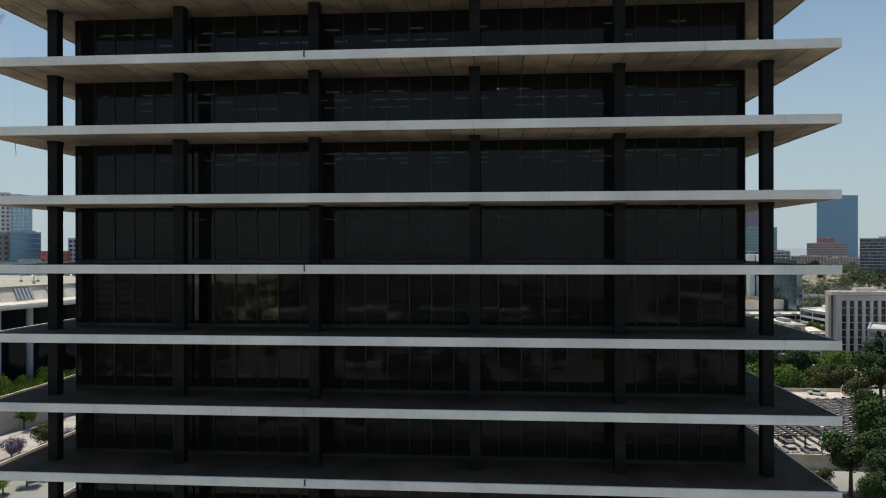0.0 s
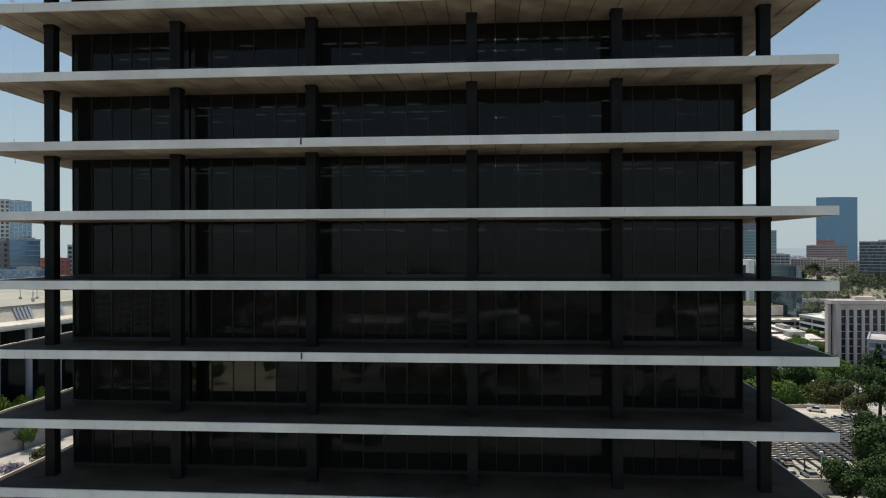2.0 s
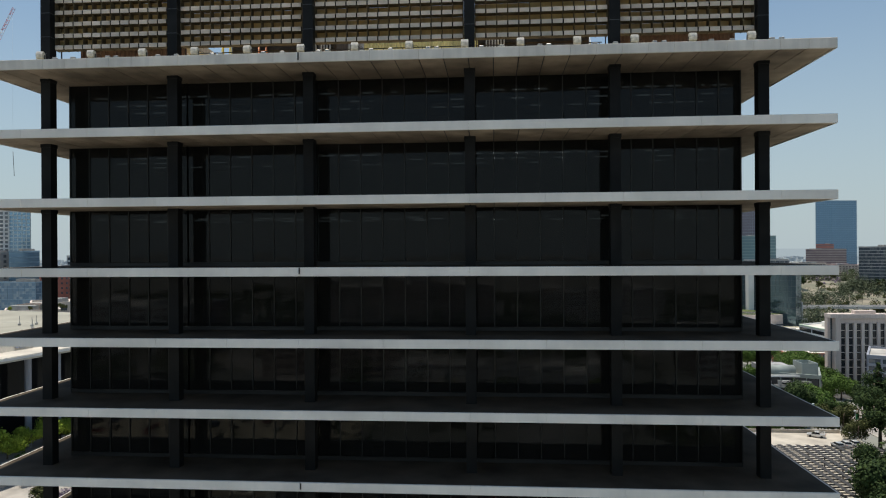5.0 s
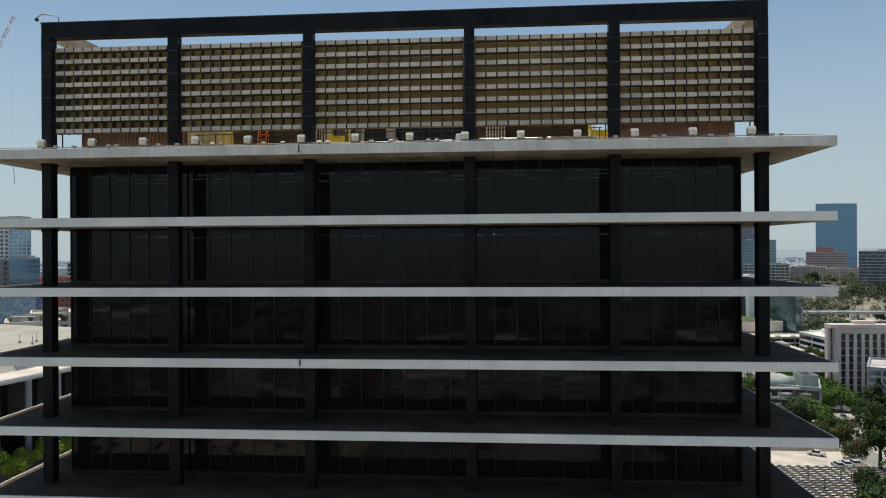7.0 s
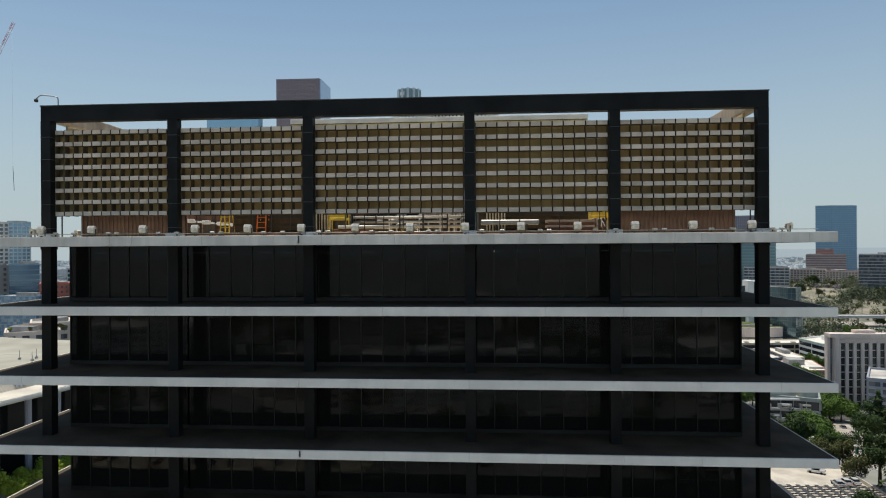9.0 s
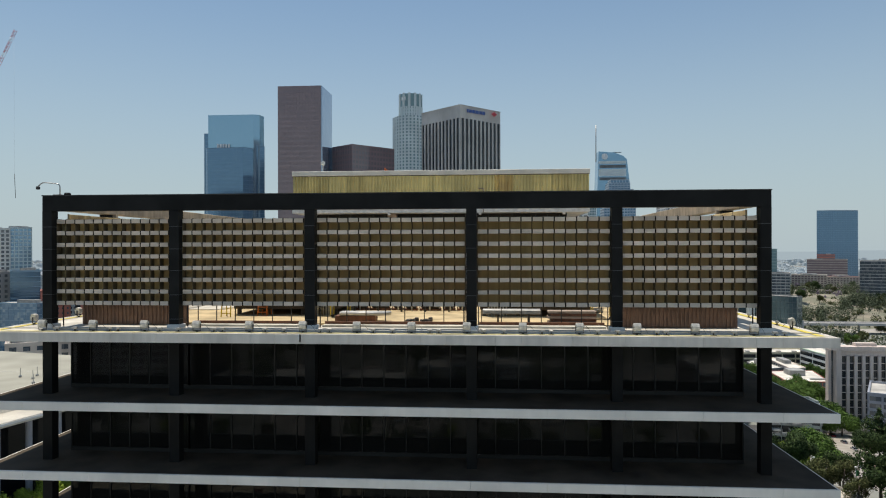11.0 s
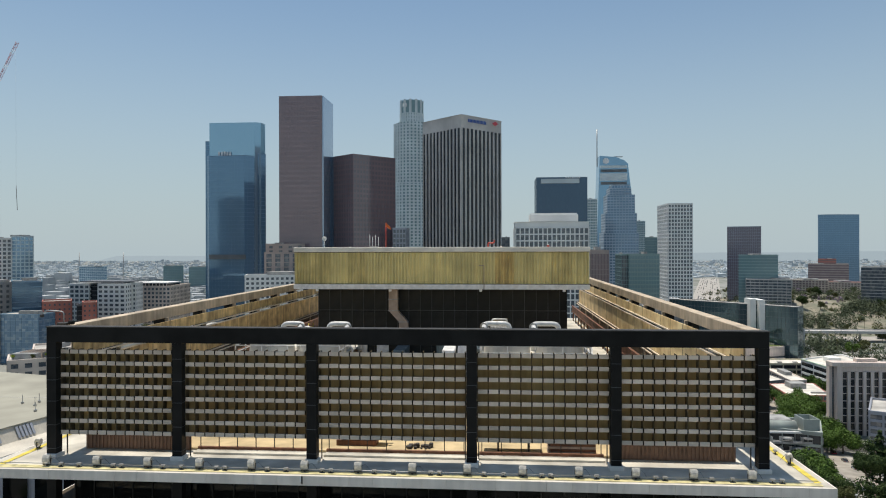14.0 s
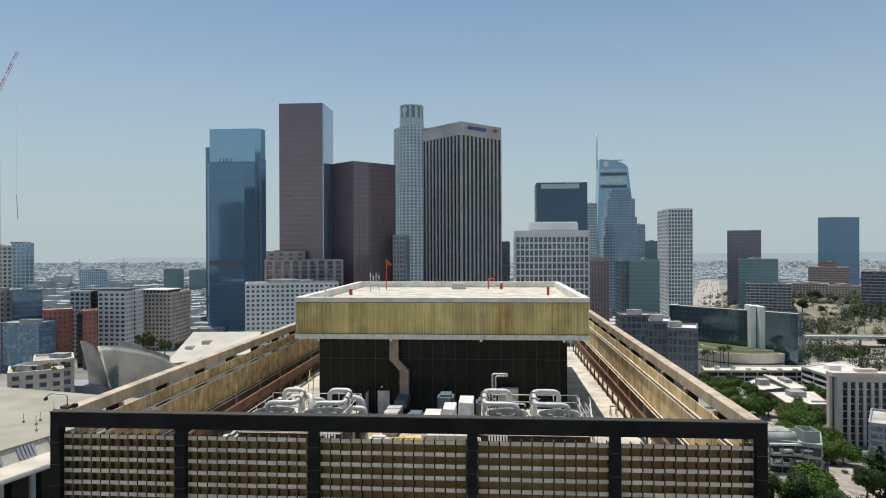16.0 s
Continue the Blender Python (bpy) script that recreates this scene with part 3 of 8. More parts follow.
def build_penthouse():
    p = thing("penthouse", ((PH_X0 + PH_X1) / 2, 86, ROOF_Z + 0.1), "rooftop plant room with a yellow corrugated band over black walls", "plant room")
    part("core", boxes((PH_X0 + 2.05, PH_X1 - 2.05, PH_Y0 + 2.2, PH_Y1 - 2, ROOF_Z + 0.1, PH_LOW + 0.3)), BLACK, p, "black panelled wall")
    pan = mesh_of(boxes((0, 1.20, 0, 0.05, 0, 2.86)), "wall_panel", PH_WALL)
    n = int((PH_X1 - PH_X0 - 4.1) / 1.24)
    for i in range(n):
        for r in range(3):
            piece("wall_panel", pan, (PH_X0 + 2.07 + i * 1.24, PH_Y0 + 2.14 + random.uniform(-0.008, 0.008), ROOF_Z + 0.12 + r * 2.92), p)
    for i in range(n + 1):
        part("seam", boxes((PH_X0 + 2.035 + i * 1.24, PH_X0 + 2.065 + i * 1.24, PH_Y0 + 2.10, PH_Y0 + 2.135, ROOF_Z + 0.12, PH_LOW - 0.52)), JOINT, p)
    part("seam", boxes((PH_X0 + 2.05, PH_X1 - 2.05, PH_Y0 + 2.09, PH_Y0 + 2.098, 72.06, 72.10)), JOINT, p)
    part("band", boxes((PH_X0 + 0.12, PH_X1 - 0.12, PH_Y0 + 0.12, PH_Y1, PH_LOW + 0.01, PH_TOP - 1.1)), CORR, p)
    # corrugated sheets of the front: trapezoid ribs, each sheet weathered in its own way
    n, ribs = 16, 6
    w = (PH_X1 - PH_X0) / n
    for i in range(n):
        bm = bmesh.new()
        q = w / ribs
        prof = []
        for j in range(ribs):
            x = PH_X0 + w * i + q * j
            prof += [(x, PH_Y0 + 0.11), (x + 0.34 * q, PH_Y0 + 0.11), (x + 0.46 * q, PH_Y0), (x + 0.88 * q, PH_Y0)]
        prof.append((PH_X0 + w * (i + 1), PH_Y0 + 0.11))
        lo = [bm.verts.new((x, y, PH_LOW + 0.05)) for x, y in prof]
        hi = [bm.verts.new((x, y, PH_TOP - 0.56)) for x, y in prof]
        for a, b, c, d in zip(lo, lo[1:], hi[1:], hi):
            bm.faces.new((a, b, c, d))
        part("corrugated_sheet", bm, CORR_RUST if i == 11 else CORR_DULL if i in (0, 1, 3, 14) else CORR, p)
    # dark strips stand in for shadow lines at the band's edges
    for z in (PH_TOP - 0.555, PH_LOW + 0.022):
        part("shadow_line", boxes((PH_X0 - 0.03, PH_X1 + 0.03, PH_Y0 - 0.045, PH_Y0 + 0.05, z, z + 0.05)), DARK_STEEL, p)
    bm = bmesh.new()
    tube(bm, rounded([(-1.6, PH_Y0 - 0.08, 76.95), (-1.05, PH_Y0 - 0.08, 76.95), (-1.05, PH_Y0 - 0.08, PH_LOW - 0.5)], 0.1), 0.045, 6)
    part("conduit", bm, DUCT, p)
    part("band_sill", boxes((PH_X0 - 0.04, PH_X1 + 0.04, PH_Y0 - 0.06, PH_Y1, PH_LOW - 0.50, PH_LOW + 0.02)), WHITE, p)
    part("band_core", boxes((PH_X0 + 0.06, PH_X1 - 0.06, PH_Y0 + 0.13, PH_Y0 + 0.7, PH_TOP - 1.08, PH_TOP - 0.51)), COPING, p)
    for k, row in enumerate(((PH_X0 - 0.06, PH_X1 + 0.06, PH_Y0 - 0.08, PH_Y0 + 0.7, PH_TOP - 0.50, PH_TOP), (PH_X0 - 0.06, PH_X0 + 0.7, PH_Y0 + 0.71, PH_Y1, PH_TOP - 1.08, PH_TOP), (PH_X1 - 0.7, PH_X1 + 0.06, PH_Y0 + 0.71, PH_Y1, PH_TOP - 1.08, PH_TOP), (PH_X0 + 0.71, PH_X1 - 0.71, PH_Y1 - 0.7, PH_Y1, PH_TOP - 1.08, PH_TOP))):
        part("coping", bevelled(*row, 0.03), COPING, p, "" if k else "cream white coping")
    part("roof_deck", boxes((PH_X0 + 0.71, PH_X1 - 0.71, PH_Y0 + 0.71, PH_Y1 - 0.71, PH_TOP - 1.05, PH_TOP - 0.85)), ROOF_WHITE, p, "white roof deck")
    return p


build_roof_court()
build_penthouse()




# ---- the city behind ----
ROOF_GREY = material("pale_gravel_roof", (0.50, 0.48, 0.44), 0.9, vary=0.2, scale=8, grain=1.5, bump=0)
PLANT = material("grey_plant_cladding", (0.36, 0.36, 0.35), 0.8, vary=0.2, scale=4, grain=2, bump=0)
# several skyline glass and stone tones are lightened: distance haze in the base colour
BLUE_GLASS = glazing("blue_mirror_glass", (0.24, 0.41, 0.55), 0.08, (1.6, 1.6, 3.9), blinds=0.25, pale=(0.30, 0.46, 0.58), metal=0.55, spec=0.9, wavy=0.3)
DEEP_BLUE = glazing("deep_blue_glass", (0.15, 0.27, 0.39), 0.08, (1.6, 1.6, 3.9), blinds=0.25, pale=(0.19, 0.31, 0.42), metal=0.45, spec=0.8, wavy=0.3)
TEAL_GLASS = glazing("teal_glass", (0.17, 0.28, 0.30), 0.08, (2, 2, 3.7), blinds=0.3, pale=(0.20, 0.27, 0.27), spec=0.8)
MIRROR_DARK = glazing("dark_mirror_glass", (0.10, 0.165, 0.19), 0.03, (3, 3, 4), blinds=0.5, pale=(0.15, 0.23, 0.25), spec=0.9, metal=0.55, wavy=0.9)
BLACK_GLASS = glazing("near_black_glass", (0.028, 0.032, 0.038), 0.12, (2, 2, 3.7), blinds=0.3, pale=(0.06, 0.065, 0.07), spec=0.5)
NAVY_GLASS = glazing("navy_blue_glass", (0.06, 0.115, 0.18), 0.08, (1.6, 1.6, 3.9), blinds=0.25, pale=(0.08, 0.145, 0.215), metal=0.25, spec=0.7, wavy=0.3)
PURPLE_GLASS = glazing("purple_grey_glass", (0.19, 0.165, 0.20), 0.10, (2, 2, 3.9), blinds=0.3, pale=(0.22, 0.195, 0.23), spec=0.7)
# the pale cells paint broken reflections onto the panes
CHECK_GLASS = glazing("chequered_reflection_glass", (0.17, 0.28, 0.39), 0.06, (2.2, 2.2, 1.9), blinds=0.75, pale=(0.46, 0.55, 0.60), spec=0.8, metal=0.2, wavy=0.5)
PIER_STONE = material("grey_pier_concrete", (0.76, 0.645, 0.575), 0.8, vary=0.1, scale=15, grain=0.8, bump=0, streak=0.12)
# upper shaft's sky reflection is put into this paler tint
SKY_GLASS = glazing("sky_reflection_mirror_glass", (0.33, 0.52, 0.64), 0.08, (1.6, 1.6, 3.9), blinds=0.2, pale=(0.38, 0.56, 0.68), spec=0.9, metal=0.6, wavy=0.3)
DARK_GLASS = glazing("dark_grey_glass", (0.085, 0.105, 0.125), 0.10, (2, 2, 3.7), blinds=0.65, pale=(0.28, 0.29, 0.29), spec=0.9)
BROWN_GLASS = glazing("brown_glass", (0.235, 0.172, 0.178), 0.08, (2, 2, 3.7), blinds=0.3, pale=(0.26, 0.19, 0.195), spec=0.6)
BLUE_WALL = material("blue_grey_spandrel", (0.24, 0.38, 0.50), 0.3, vary=0.1, scale=20, grain=0.5, bump=0, spec=0.8)
DEEP_WALL = material("deep_blue_spandrel", (0.12, 0.21, 0.31), 0.3, vary=0.1, scale=20, grain=0.5, bump=0, spec=0.8)
RED_GRANITE = material("polished_brown_granite", (0.25, 0.178, 0.188), 0.10, vary=0.08, scale=25, grain=0.5, bump=0, spec=0.9)
WHITE_STONE = material("white_stone_cladding", (0.81, 0.81, 0.78), 0.7, vary=0.08, scale=20, grain=0.6, bump=0)
PALE_STONE = material("pale_green_grey_stone", (0.66, 0.72, 0.72), 0.7, vary=0.08, scale=20, grain=0.6, bump=0)
GREY_STONE = material("warm_grey_concrete", (0.58, 0.555, 0.53), 0.8, vary=0.1, scale=15, grain=0.8, bump=0, streak=0.1)
TEAL_WALL = material("teal_spandrel", (0.22, 0.33, 0.33), 0.4, vary=0.1, scale=20, grain=0.5, bump=0)
GREY_WALL = material("grey_blue_stone", (0.33, 0.35, 0.40), 0.5, vary=0.1, scale=20, grain=0.5, bump=0)
BRICK_RED = material("red_stucco", (0.44, 0.165, 0.125), 0.85, vary=0.15, scale=9, grain=1, bump=0)
TAN_STUCCO = material("tan_stucco", (0.68, 0.585, 0.505), 0.85, vary=0.12, scale=9, grain=1, bump=0)
PINK_STUCCO = material("pinkish_stone", (0.44, 0.36, 0.32), 0.85, vary=0.12, scale=9, grain=1, bump=0)
DARK_WALL = material("charcoal_cladding", (0.15, 0.155, 0.16), 0.5, vary=0.15, scale=9, grain=1, bump=0)
SIGN_BLUE = material("blue_sign", (0.05, 0.12, 0.40), 0.5, bump=0)
SIGN_RED = material("red_sign", (0.55, 0.06, 0.08), 0.5, bump=0)
SIGN_WHITE = material("white_sign", (0.80, 0.80, 0.80), 0.5, bump=0)


GREEN_GREY = material("grey_green_stucco", (0.31, 0.35, 0.325), 0.8, vary=0.12, scale=6, grain=1, bump=0)
PALE_ROOF = material("pale_sunlit_roof_coating", (0.72, 0.685, 0.61), 0.9, vary=0.14, scale=7, grain=1.2, bump=0)
CREAM = material("cream_painted_concrete", (0.66, 0.60, 0.44), 0.85, vary=0.12, scale=8, grain=1, bump=0)
PALE_GREEN = material("pale_green_paint", (0.42, 0.55, 0.42), 0.7, vary=0.12, scale=5, grain=1, bump=0)
SLATE = material("slate_grey_cladding", (0.205, 0.21, 0.22), 0.6, vary=0.12, scale=8, grain=1, bump=0)
# grazing sky reflection on polished side faces, put into the colour
SKY_SHEEN = glazing("sky_sheen_glass", (0.40, 0.48, 0.58), 0.06, (1.6, 1.6, 3.9), blinds=0.2, pale=(0.34, 0.42, 0.52), spec=0.9, metal=0.6, wavy=0.25)
DUSK_BROWN = glazing("dark_brown_window_glass", (0.185, 0.155, 0.17), 0.08, (2.4, 2.4, 3.9), blinds=0.35, pale=(0.24, 0.20, 0.215), spec=0.7)


def face_bars(t, p, q, z0, z1, bay, storey, pier, span, depth, wall, split):
    """Uprights and floor bands on the face from p to q, which looks to the right of that way."""
    w = math.hypot(q[0] - p[0], q[1] - p[1])
    m = Matrix.Translation(((p[0] + q[0]) / 2, (p[1] + q[1]) / 2, 0)) @ Matrix.Rotation(math.atan2(q[1] - p[1], q[0] - p[0]), 4, "Z")
    nx, nz = max(1, round(w / bay)), max(1, round((z1 - z0) / storey))
    grid = bmesh.new()
    if pier:
        for i in range(nx + 1):
            x = -w / 2 + w * i / nx
            a, b = max(-w / 2, x - pier / 2), min(w / 2, x + pier / 2)
            if split:
                bm = boxes((a, b, -depth, 0.05, z0, z1))
                bmesh.ops.transform(bm, matrix=m, verts=bm.verts[:])
                part("upright", bm, wall, t, local=True)
            else:
                box(grid, a, b, -depth, 0.05, z0, z1)
    if span:
        for k in range(nz + 1):
            z = z0 + (z1 - z0) * k / nz
            box(grid, -w / 2, w / 2, -depth * 0.8, 0.05, max(z0, z - span / 2), min(z1, z + span / 2))
    if len(grid.verts):
        bmesh.ops.transform(grid, matrix=m, verts=grid.verts[:])
        tagged(part("facade_grid", grid, wall, t, local=True), kind="stuff")
    else:
        grid.free()


def block(name, label, outline, top, wall, glass, bay=4.0, storey=3.8, pier=0.6, span=1.2, depth=0.35, parapet=1.0, crown=0.0, base=None, roof=None, split=False, plant=1, category="building", faces=None, onto=None):
    """A building on a plan outline (counterclockwise, its place is the mean): glass body, facade bars, parapet, roof and plant rooms."""
    cx, cy = sum(p[0] for p in outline) / len(outline), sum(p[1] for p in outline) / len(outline)
    z0 = (ground_z(cx, cy) - 1.0) if base is None else base
    t = onto or thing(name, (cx, cy, z0), label, category)
    if onto:
        cx, cy, z0 = t.location.x, t.location.y, t.location.z
    low = (base - z0) if onto and base is not None else 0.0
    pts = [(x - cx, y - cy) for x, y in outline]
    h = top - z0
    bm = bmesh.new()
    prism(bm, pts, low, h - 0.05)
    part("glazing", bm, glass, t, local=True)
    n = len(pts)
    for i in range(n):
        if faces is None or i in faces:
            face_bars(t, pts[i], pts[(i + 1) % n], low, h - crown, bay, storey, pier, span, depth, wall, split)
    if crown:
        bm = bmesh.new()
        k = 1 + depth * 0.6 / max(abs(pts[0][0]) + abs(pts[0][1]), 1)
        prism(bm, [(x * k, y * k) for x, y in pts], h - crown, h)
        part("crown", bm, wall, t, local=True)
    for i in range(n):
        p, q = Vector(pts[i]), Vector(pts[(i + 1) % n])
        w = (q - p).length
        m = Matrix.Translation((*((p + q) / 2), 0)) @ Matrix.Rotation(math.atan2(q.y - p.y, q.x - p.x), 4, "Z")
        bm = boxes((-w / 2 - 0.02 * i, w / 2, -depth - 0.02, 0.35 + 0.01 * i, h - 0.1 - 0.01 * i, h + parapet + 0.015 * i))
        bmesh.ops.transform(bm, matrix=m, verts=bm.verts[:])
        part("parapet", bm, wall, t, local=True)
    bm = bmesh.new()
    prism(bm, pts, h - 0.04, h + 0.1)
    part("roof", bm, roof or ROOF_GREY, t, local=True)
    rnd = random.Random(name + str(round(cx)))
    xs, ys = [p[0] for p in pts], [p[1] for p in pts]
    w, d = max(xs) - min(xs), max(ys) - min(ys)
    for i in range(plant):
        a, b = rnd.uniform(0.05, 0.2) * w, rnd.uniform(0.08, 0.2) * d
        px, py = rnd.uniform(-0.2, 0.2) * w, rnd.uniform(-0.15, 0.15) * d
        hz = h + parapet + rnd.uniform(0.6, 2.4)
        part("plant_box", boxes((px - a, px + a, py - b, py + b, h + 0.1, hz)), PLANT, t, local=True)
    return t


def building(name, label, x, y, w, d, top, wall, glass, *rest, **more):
    """A block on a rectangle; (x, y) is the middle of its front."""
    slant = math.atan2(-x, y) if abs(x / y) > 0.22 and y > 250 and more.pop("swing", True) else 0.0     # off to the sides the street grid turns
    turn = radians(more.pop("turn", 0.0)) + slant
    w *= math.cos(slant)
    c, s = math.cos(turn), math.sin(turn)
    pts = [(x + c * a - s * b, y + s * a + c * b) for a, b in ((-w / 2, 0), (w / 2, 0), (w / 2, d), (-w / 2, d))]
    return block(name, label, pts, top, wall, glass, *rest, faces=more.pop("faces", (0, 1, 3)), **more)


def sign_bars(t, at, length, height, mat, n, turn=0.0):
    """A sign as plain bars."""
    bm = bmesh.new()
    w = length / n
    for i in range(n):
        box(bm, -length / 2 + i * w, -length / 2 + (i + 0.62) * w, -0.3, 0, 0, height)
    bmesh.ops.transform(bm, matrix=Matrix.Translation(at) @ Matrix.Rotation(radians(turn), 4, "Z"), verts=bm.verts[:])
    return part("sign", bm, mat, t)


HR = "office_high_rise"
# blue mirror-glass tower: a rounded shaft, a lower curved front and a stepped back
t = block(HR, "blue mirror-glass high-rise with a rounded corner and a stepped crown", [(-282.12, 650), (-236.08, 650), (-231.06, 653), (-229.72, 662), (-240.89, 690), (-299.47, 690)], 202.85, SKY_GLASS, SKY_GLASS, 3.2, 3.9, 0.06, 0.16, 0.04, plant=0, parapet=0.5)
block("", "", [(-280.63, 641), (-277.78, 638), (-241.47, 636), (-234.26, 642), (-236.08, 649.5), (-284.43, 649.5)], 168.52, DEEP_WALL, DEEP_BLUE, 3.2, 3.9, 0.06, 0.16, 0.04, base=-8, plant=0, parapet=0.5, onto=t)
block("", "", [(-233.64, 651), (-227.52, 657), (-236.2, 680), (-245.17, 680)], 172.32, DEEP_WALL, DEEP_BLUE, 3.2, 3.9, 0.12, 0.35, 0.1, base=-8, plant=0, parapet=0.5, onto=t)
block("", "", [(-288.37, 655), (-284.29, 655), (-295.13, 680), (-299.37, 680)], 185.61, DEEP_WALL, DEEP_BLUE, 3.2, 3.9, 0.12, 0.35, 0.1, base=-8, plant=0, parapet=0.5, onto=t)
part("plant_floor", boxes((-276.31, -240.33, 634.5, 640, 68.39, 72.77)), DARK_WALL, t)
sign_bars(t, (-265.7, 649, 170.29), 14, 4.2, SIGN_WHITE, 5)
t = block(HR, "tall dark brown granite high-rise with a flat top", [(-169.24, 520), (-134.79, 520), (-134, 552), (-173.92, 560)], 198.23, RED_GRANITE, BROWN_GLASS, 2.4, 3.9, 0.5, 1.7, 0.12, plant=0, parapet=0.4, faces=(0,))
# added sheet carries the sky's reflection on the granite side
part("side_glazing", boxes((-134.7, -133.7, 520.3, 552, -10, 198.3)), SKY_SHEEN, t, "granite side face coloured with the sky's reflection")
t = block(HR, "lower brown granite high-rise with a folded front", [(-131.6, 546), (-112.19, 530), (-83.03, 560), (-91.73, 585), (-141, 585)], 153.63, RED_GRANITE, DUSK_BROWN, 3.0, 3.9, 0.9, 1.6, 0.3, plant=0, parapet=0.4)
block("", "", [(-142.24, 560), (-131.84, 547), (-139.79, 580), (-147.32, 580)], 153.7, SKY_SHEEN, SKY_SHEEN, 3.0, 3.9, 0.1, 0.3, 0.05, base=-10, plant=0, parapet=0.4, onto=t)
building(HR, "grey stone annexe beside brown high-rises", -76.62, 540, 10.58, 20, 94.2, GREY_WALL, DARK_GLASS, 3, 3.8, 0.8, 1.0, plant=0)
# grey stone tower with upright ribs, its corner to the front
t = block(HR, "grey stone high-rise with tall upright ribs and a plain crown", [(-59.45, 562), (-26.1, 530), (5.22, 562), (-28.04, 600)], 183.58, GREY_STONE, BLACK_GLASS, 4.3, 3.9, 1.5, 0, 0.8, crown=10.0, plant=0, parapet=0.3, split=True, faces=(0, 1))
sign_bars(t, (-13.54, 541.0, 178.51), 20, 2.5, SIGN_BLUE, 13, 44)
bm = bmesh.new()
prism(bm, [(-3.2, 0), (0, -1.9), (3.2, 0), (0, 1.9)], 0, 0.4)
bmesh.ops.transform(bm, matrix=Matrix.Translation((0.53, 554.3, 180.35)) @ Matrix.Rotation(radians(44), 4, "Z") @ Matrix.Rotation(radians(90), 4, "X"), verts=bm.verts[:])
part("sign", bm, SIGN_RED, t, "red diamond sign")
white_office = building(HR, "white office block with narrow upright fins", 35.3, 420, 44.59, 30, 94.59, WHITE_STONE, DARK_GLASS, 2.75, 4, 0.7, 0.8, 0.6, crown=3.4, split=True, plant=0, parapet=0.3)
part("roof_house", bevelled(22.1, 52.3, 428, 442, 94.6, 100.6, 0.8, 3), WHITE_STONE, white_office, "white rounded roof house")
t = building(HR, "dark blue glass tower with a pale window band near the top", 70.86, 720, 53.2, 35, 152.87, NAVY_GLASS, NAVY_GLASS, 3, 3.9, 0.06, 0.2, 0.06, plant=0, parapet=0.5)
part("pale_band", boxes((48.95, 89.1, 719.2, 719.9, 146.81, 151.58)), PALE_STONE, t)
sign_bars(t, (82.63, 719.1, 152.01), 16, 1.6, SIGN_WHITE, 7)
building(HR, "slim pale grey tower in the haze", 128.02, 900, 12.48, 20, 142.07, PALE_STONE, TEAL_GLASS, 2, 3.6, 0.5, 1.2)
building(HR, "small dark tower far off", 13.91, 900, 11.22, 12, 91.98, DARK_WALL, DARK_GLASS, 3, 3.8, 0.2, 0.6)
building(HR, "pale slab tower far off", 254.8, 1200, 13.54, 20, 124.17, PALE_STONE, TEAL_GLASS, 3, 3.8, 0.2, 0.8)
building(HR, "teal office block far off", 228.06, 1000, 20.11, 20, 92.77, TEAL_WALL, TEAL_GLASS, 3, 3.8, 0.2, 0.8)
building(HR, "white tower with a regular grid of square windows", 187.76, 700, 24.06, 45, 122.67, WHITE_STONE, DARK_GLASS, 3.05, 3.7, 1.0, 1.2, 0.3, plant=0, swing=False)
building(HR, "teal glass office block with a curved end", 130.13, 600, 25.64, 30, 72.04, TEAL_WALL, TEAL_GLASS, 2.4, 3.7, 0.3, 1.0, 0.2)
building(HR, "dark teal office block", 114.86, 605, 6.86, 30, 71.96, TEAL_WALL, DARK_GLASS, 2.4, 3.7, 0.3, 0.5, 0.2)
building(HR, "bronze glass block with a pale top", 76.69, 500, 13.03, 20, 76.16, PINK_STUCCO, BROWN_GLASS, 2.2, 3.7, 0.5, 0.2, 0.2, crown=2)
building(HR, "purple-brown glass tower with a dark top band", 343.12, 960, 45.4, 40, 106.68, GREY_WALL, PURPLE_GLASS, 2.6, 3.9, 0.25, 0.3, 0.1, plant=0)
building("office_block", "teal striped office block", 331.85, 880, 48.4, 30, 68.27, TEAL_WALL, TEAL_GLASS, 4, 3.9, 0, 1.1, 0.2)
t = block(HR, "blue mirror-glass tower with a flat top and a notched front", [(574.76, 1250), (599.92, 1243), (645.2, 1250), (670.99, 1300), (597.74, 1300)], 135.74, DEEP_WALL, DEEP_BLUE, 3, 3.9, 0.12, 0.4, 0.1, plant=0)
building("office_block", "red-brown striped office block", 544.77, 1150, 64.06, 50, 50.21, PINK_STUCCO, BROWN_GLASS, 4, 3.9, 0, 1.9, 0.2)
building("office_block", "low red-topped wing of an office block", 547.76, 1160, 28.73, 20, 58.33, BRICK_RED, BROWN_GLASS, 4, 3.9, 0, 1.9, 0.2)
building("office_block", "grey office block with white floor bands", 472.0, 840, 74.0, 40, 54.0, GREY_STONE, DARK_GLASS, 4, 3.9, 0, 0.7, 0.3)


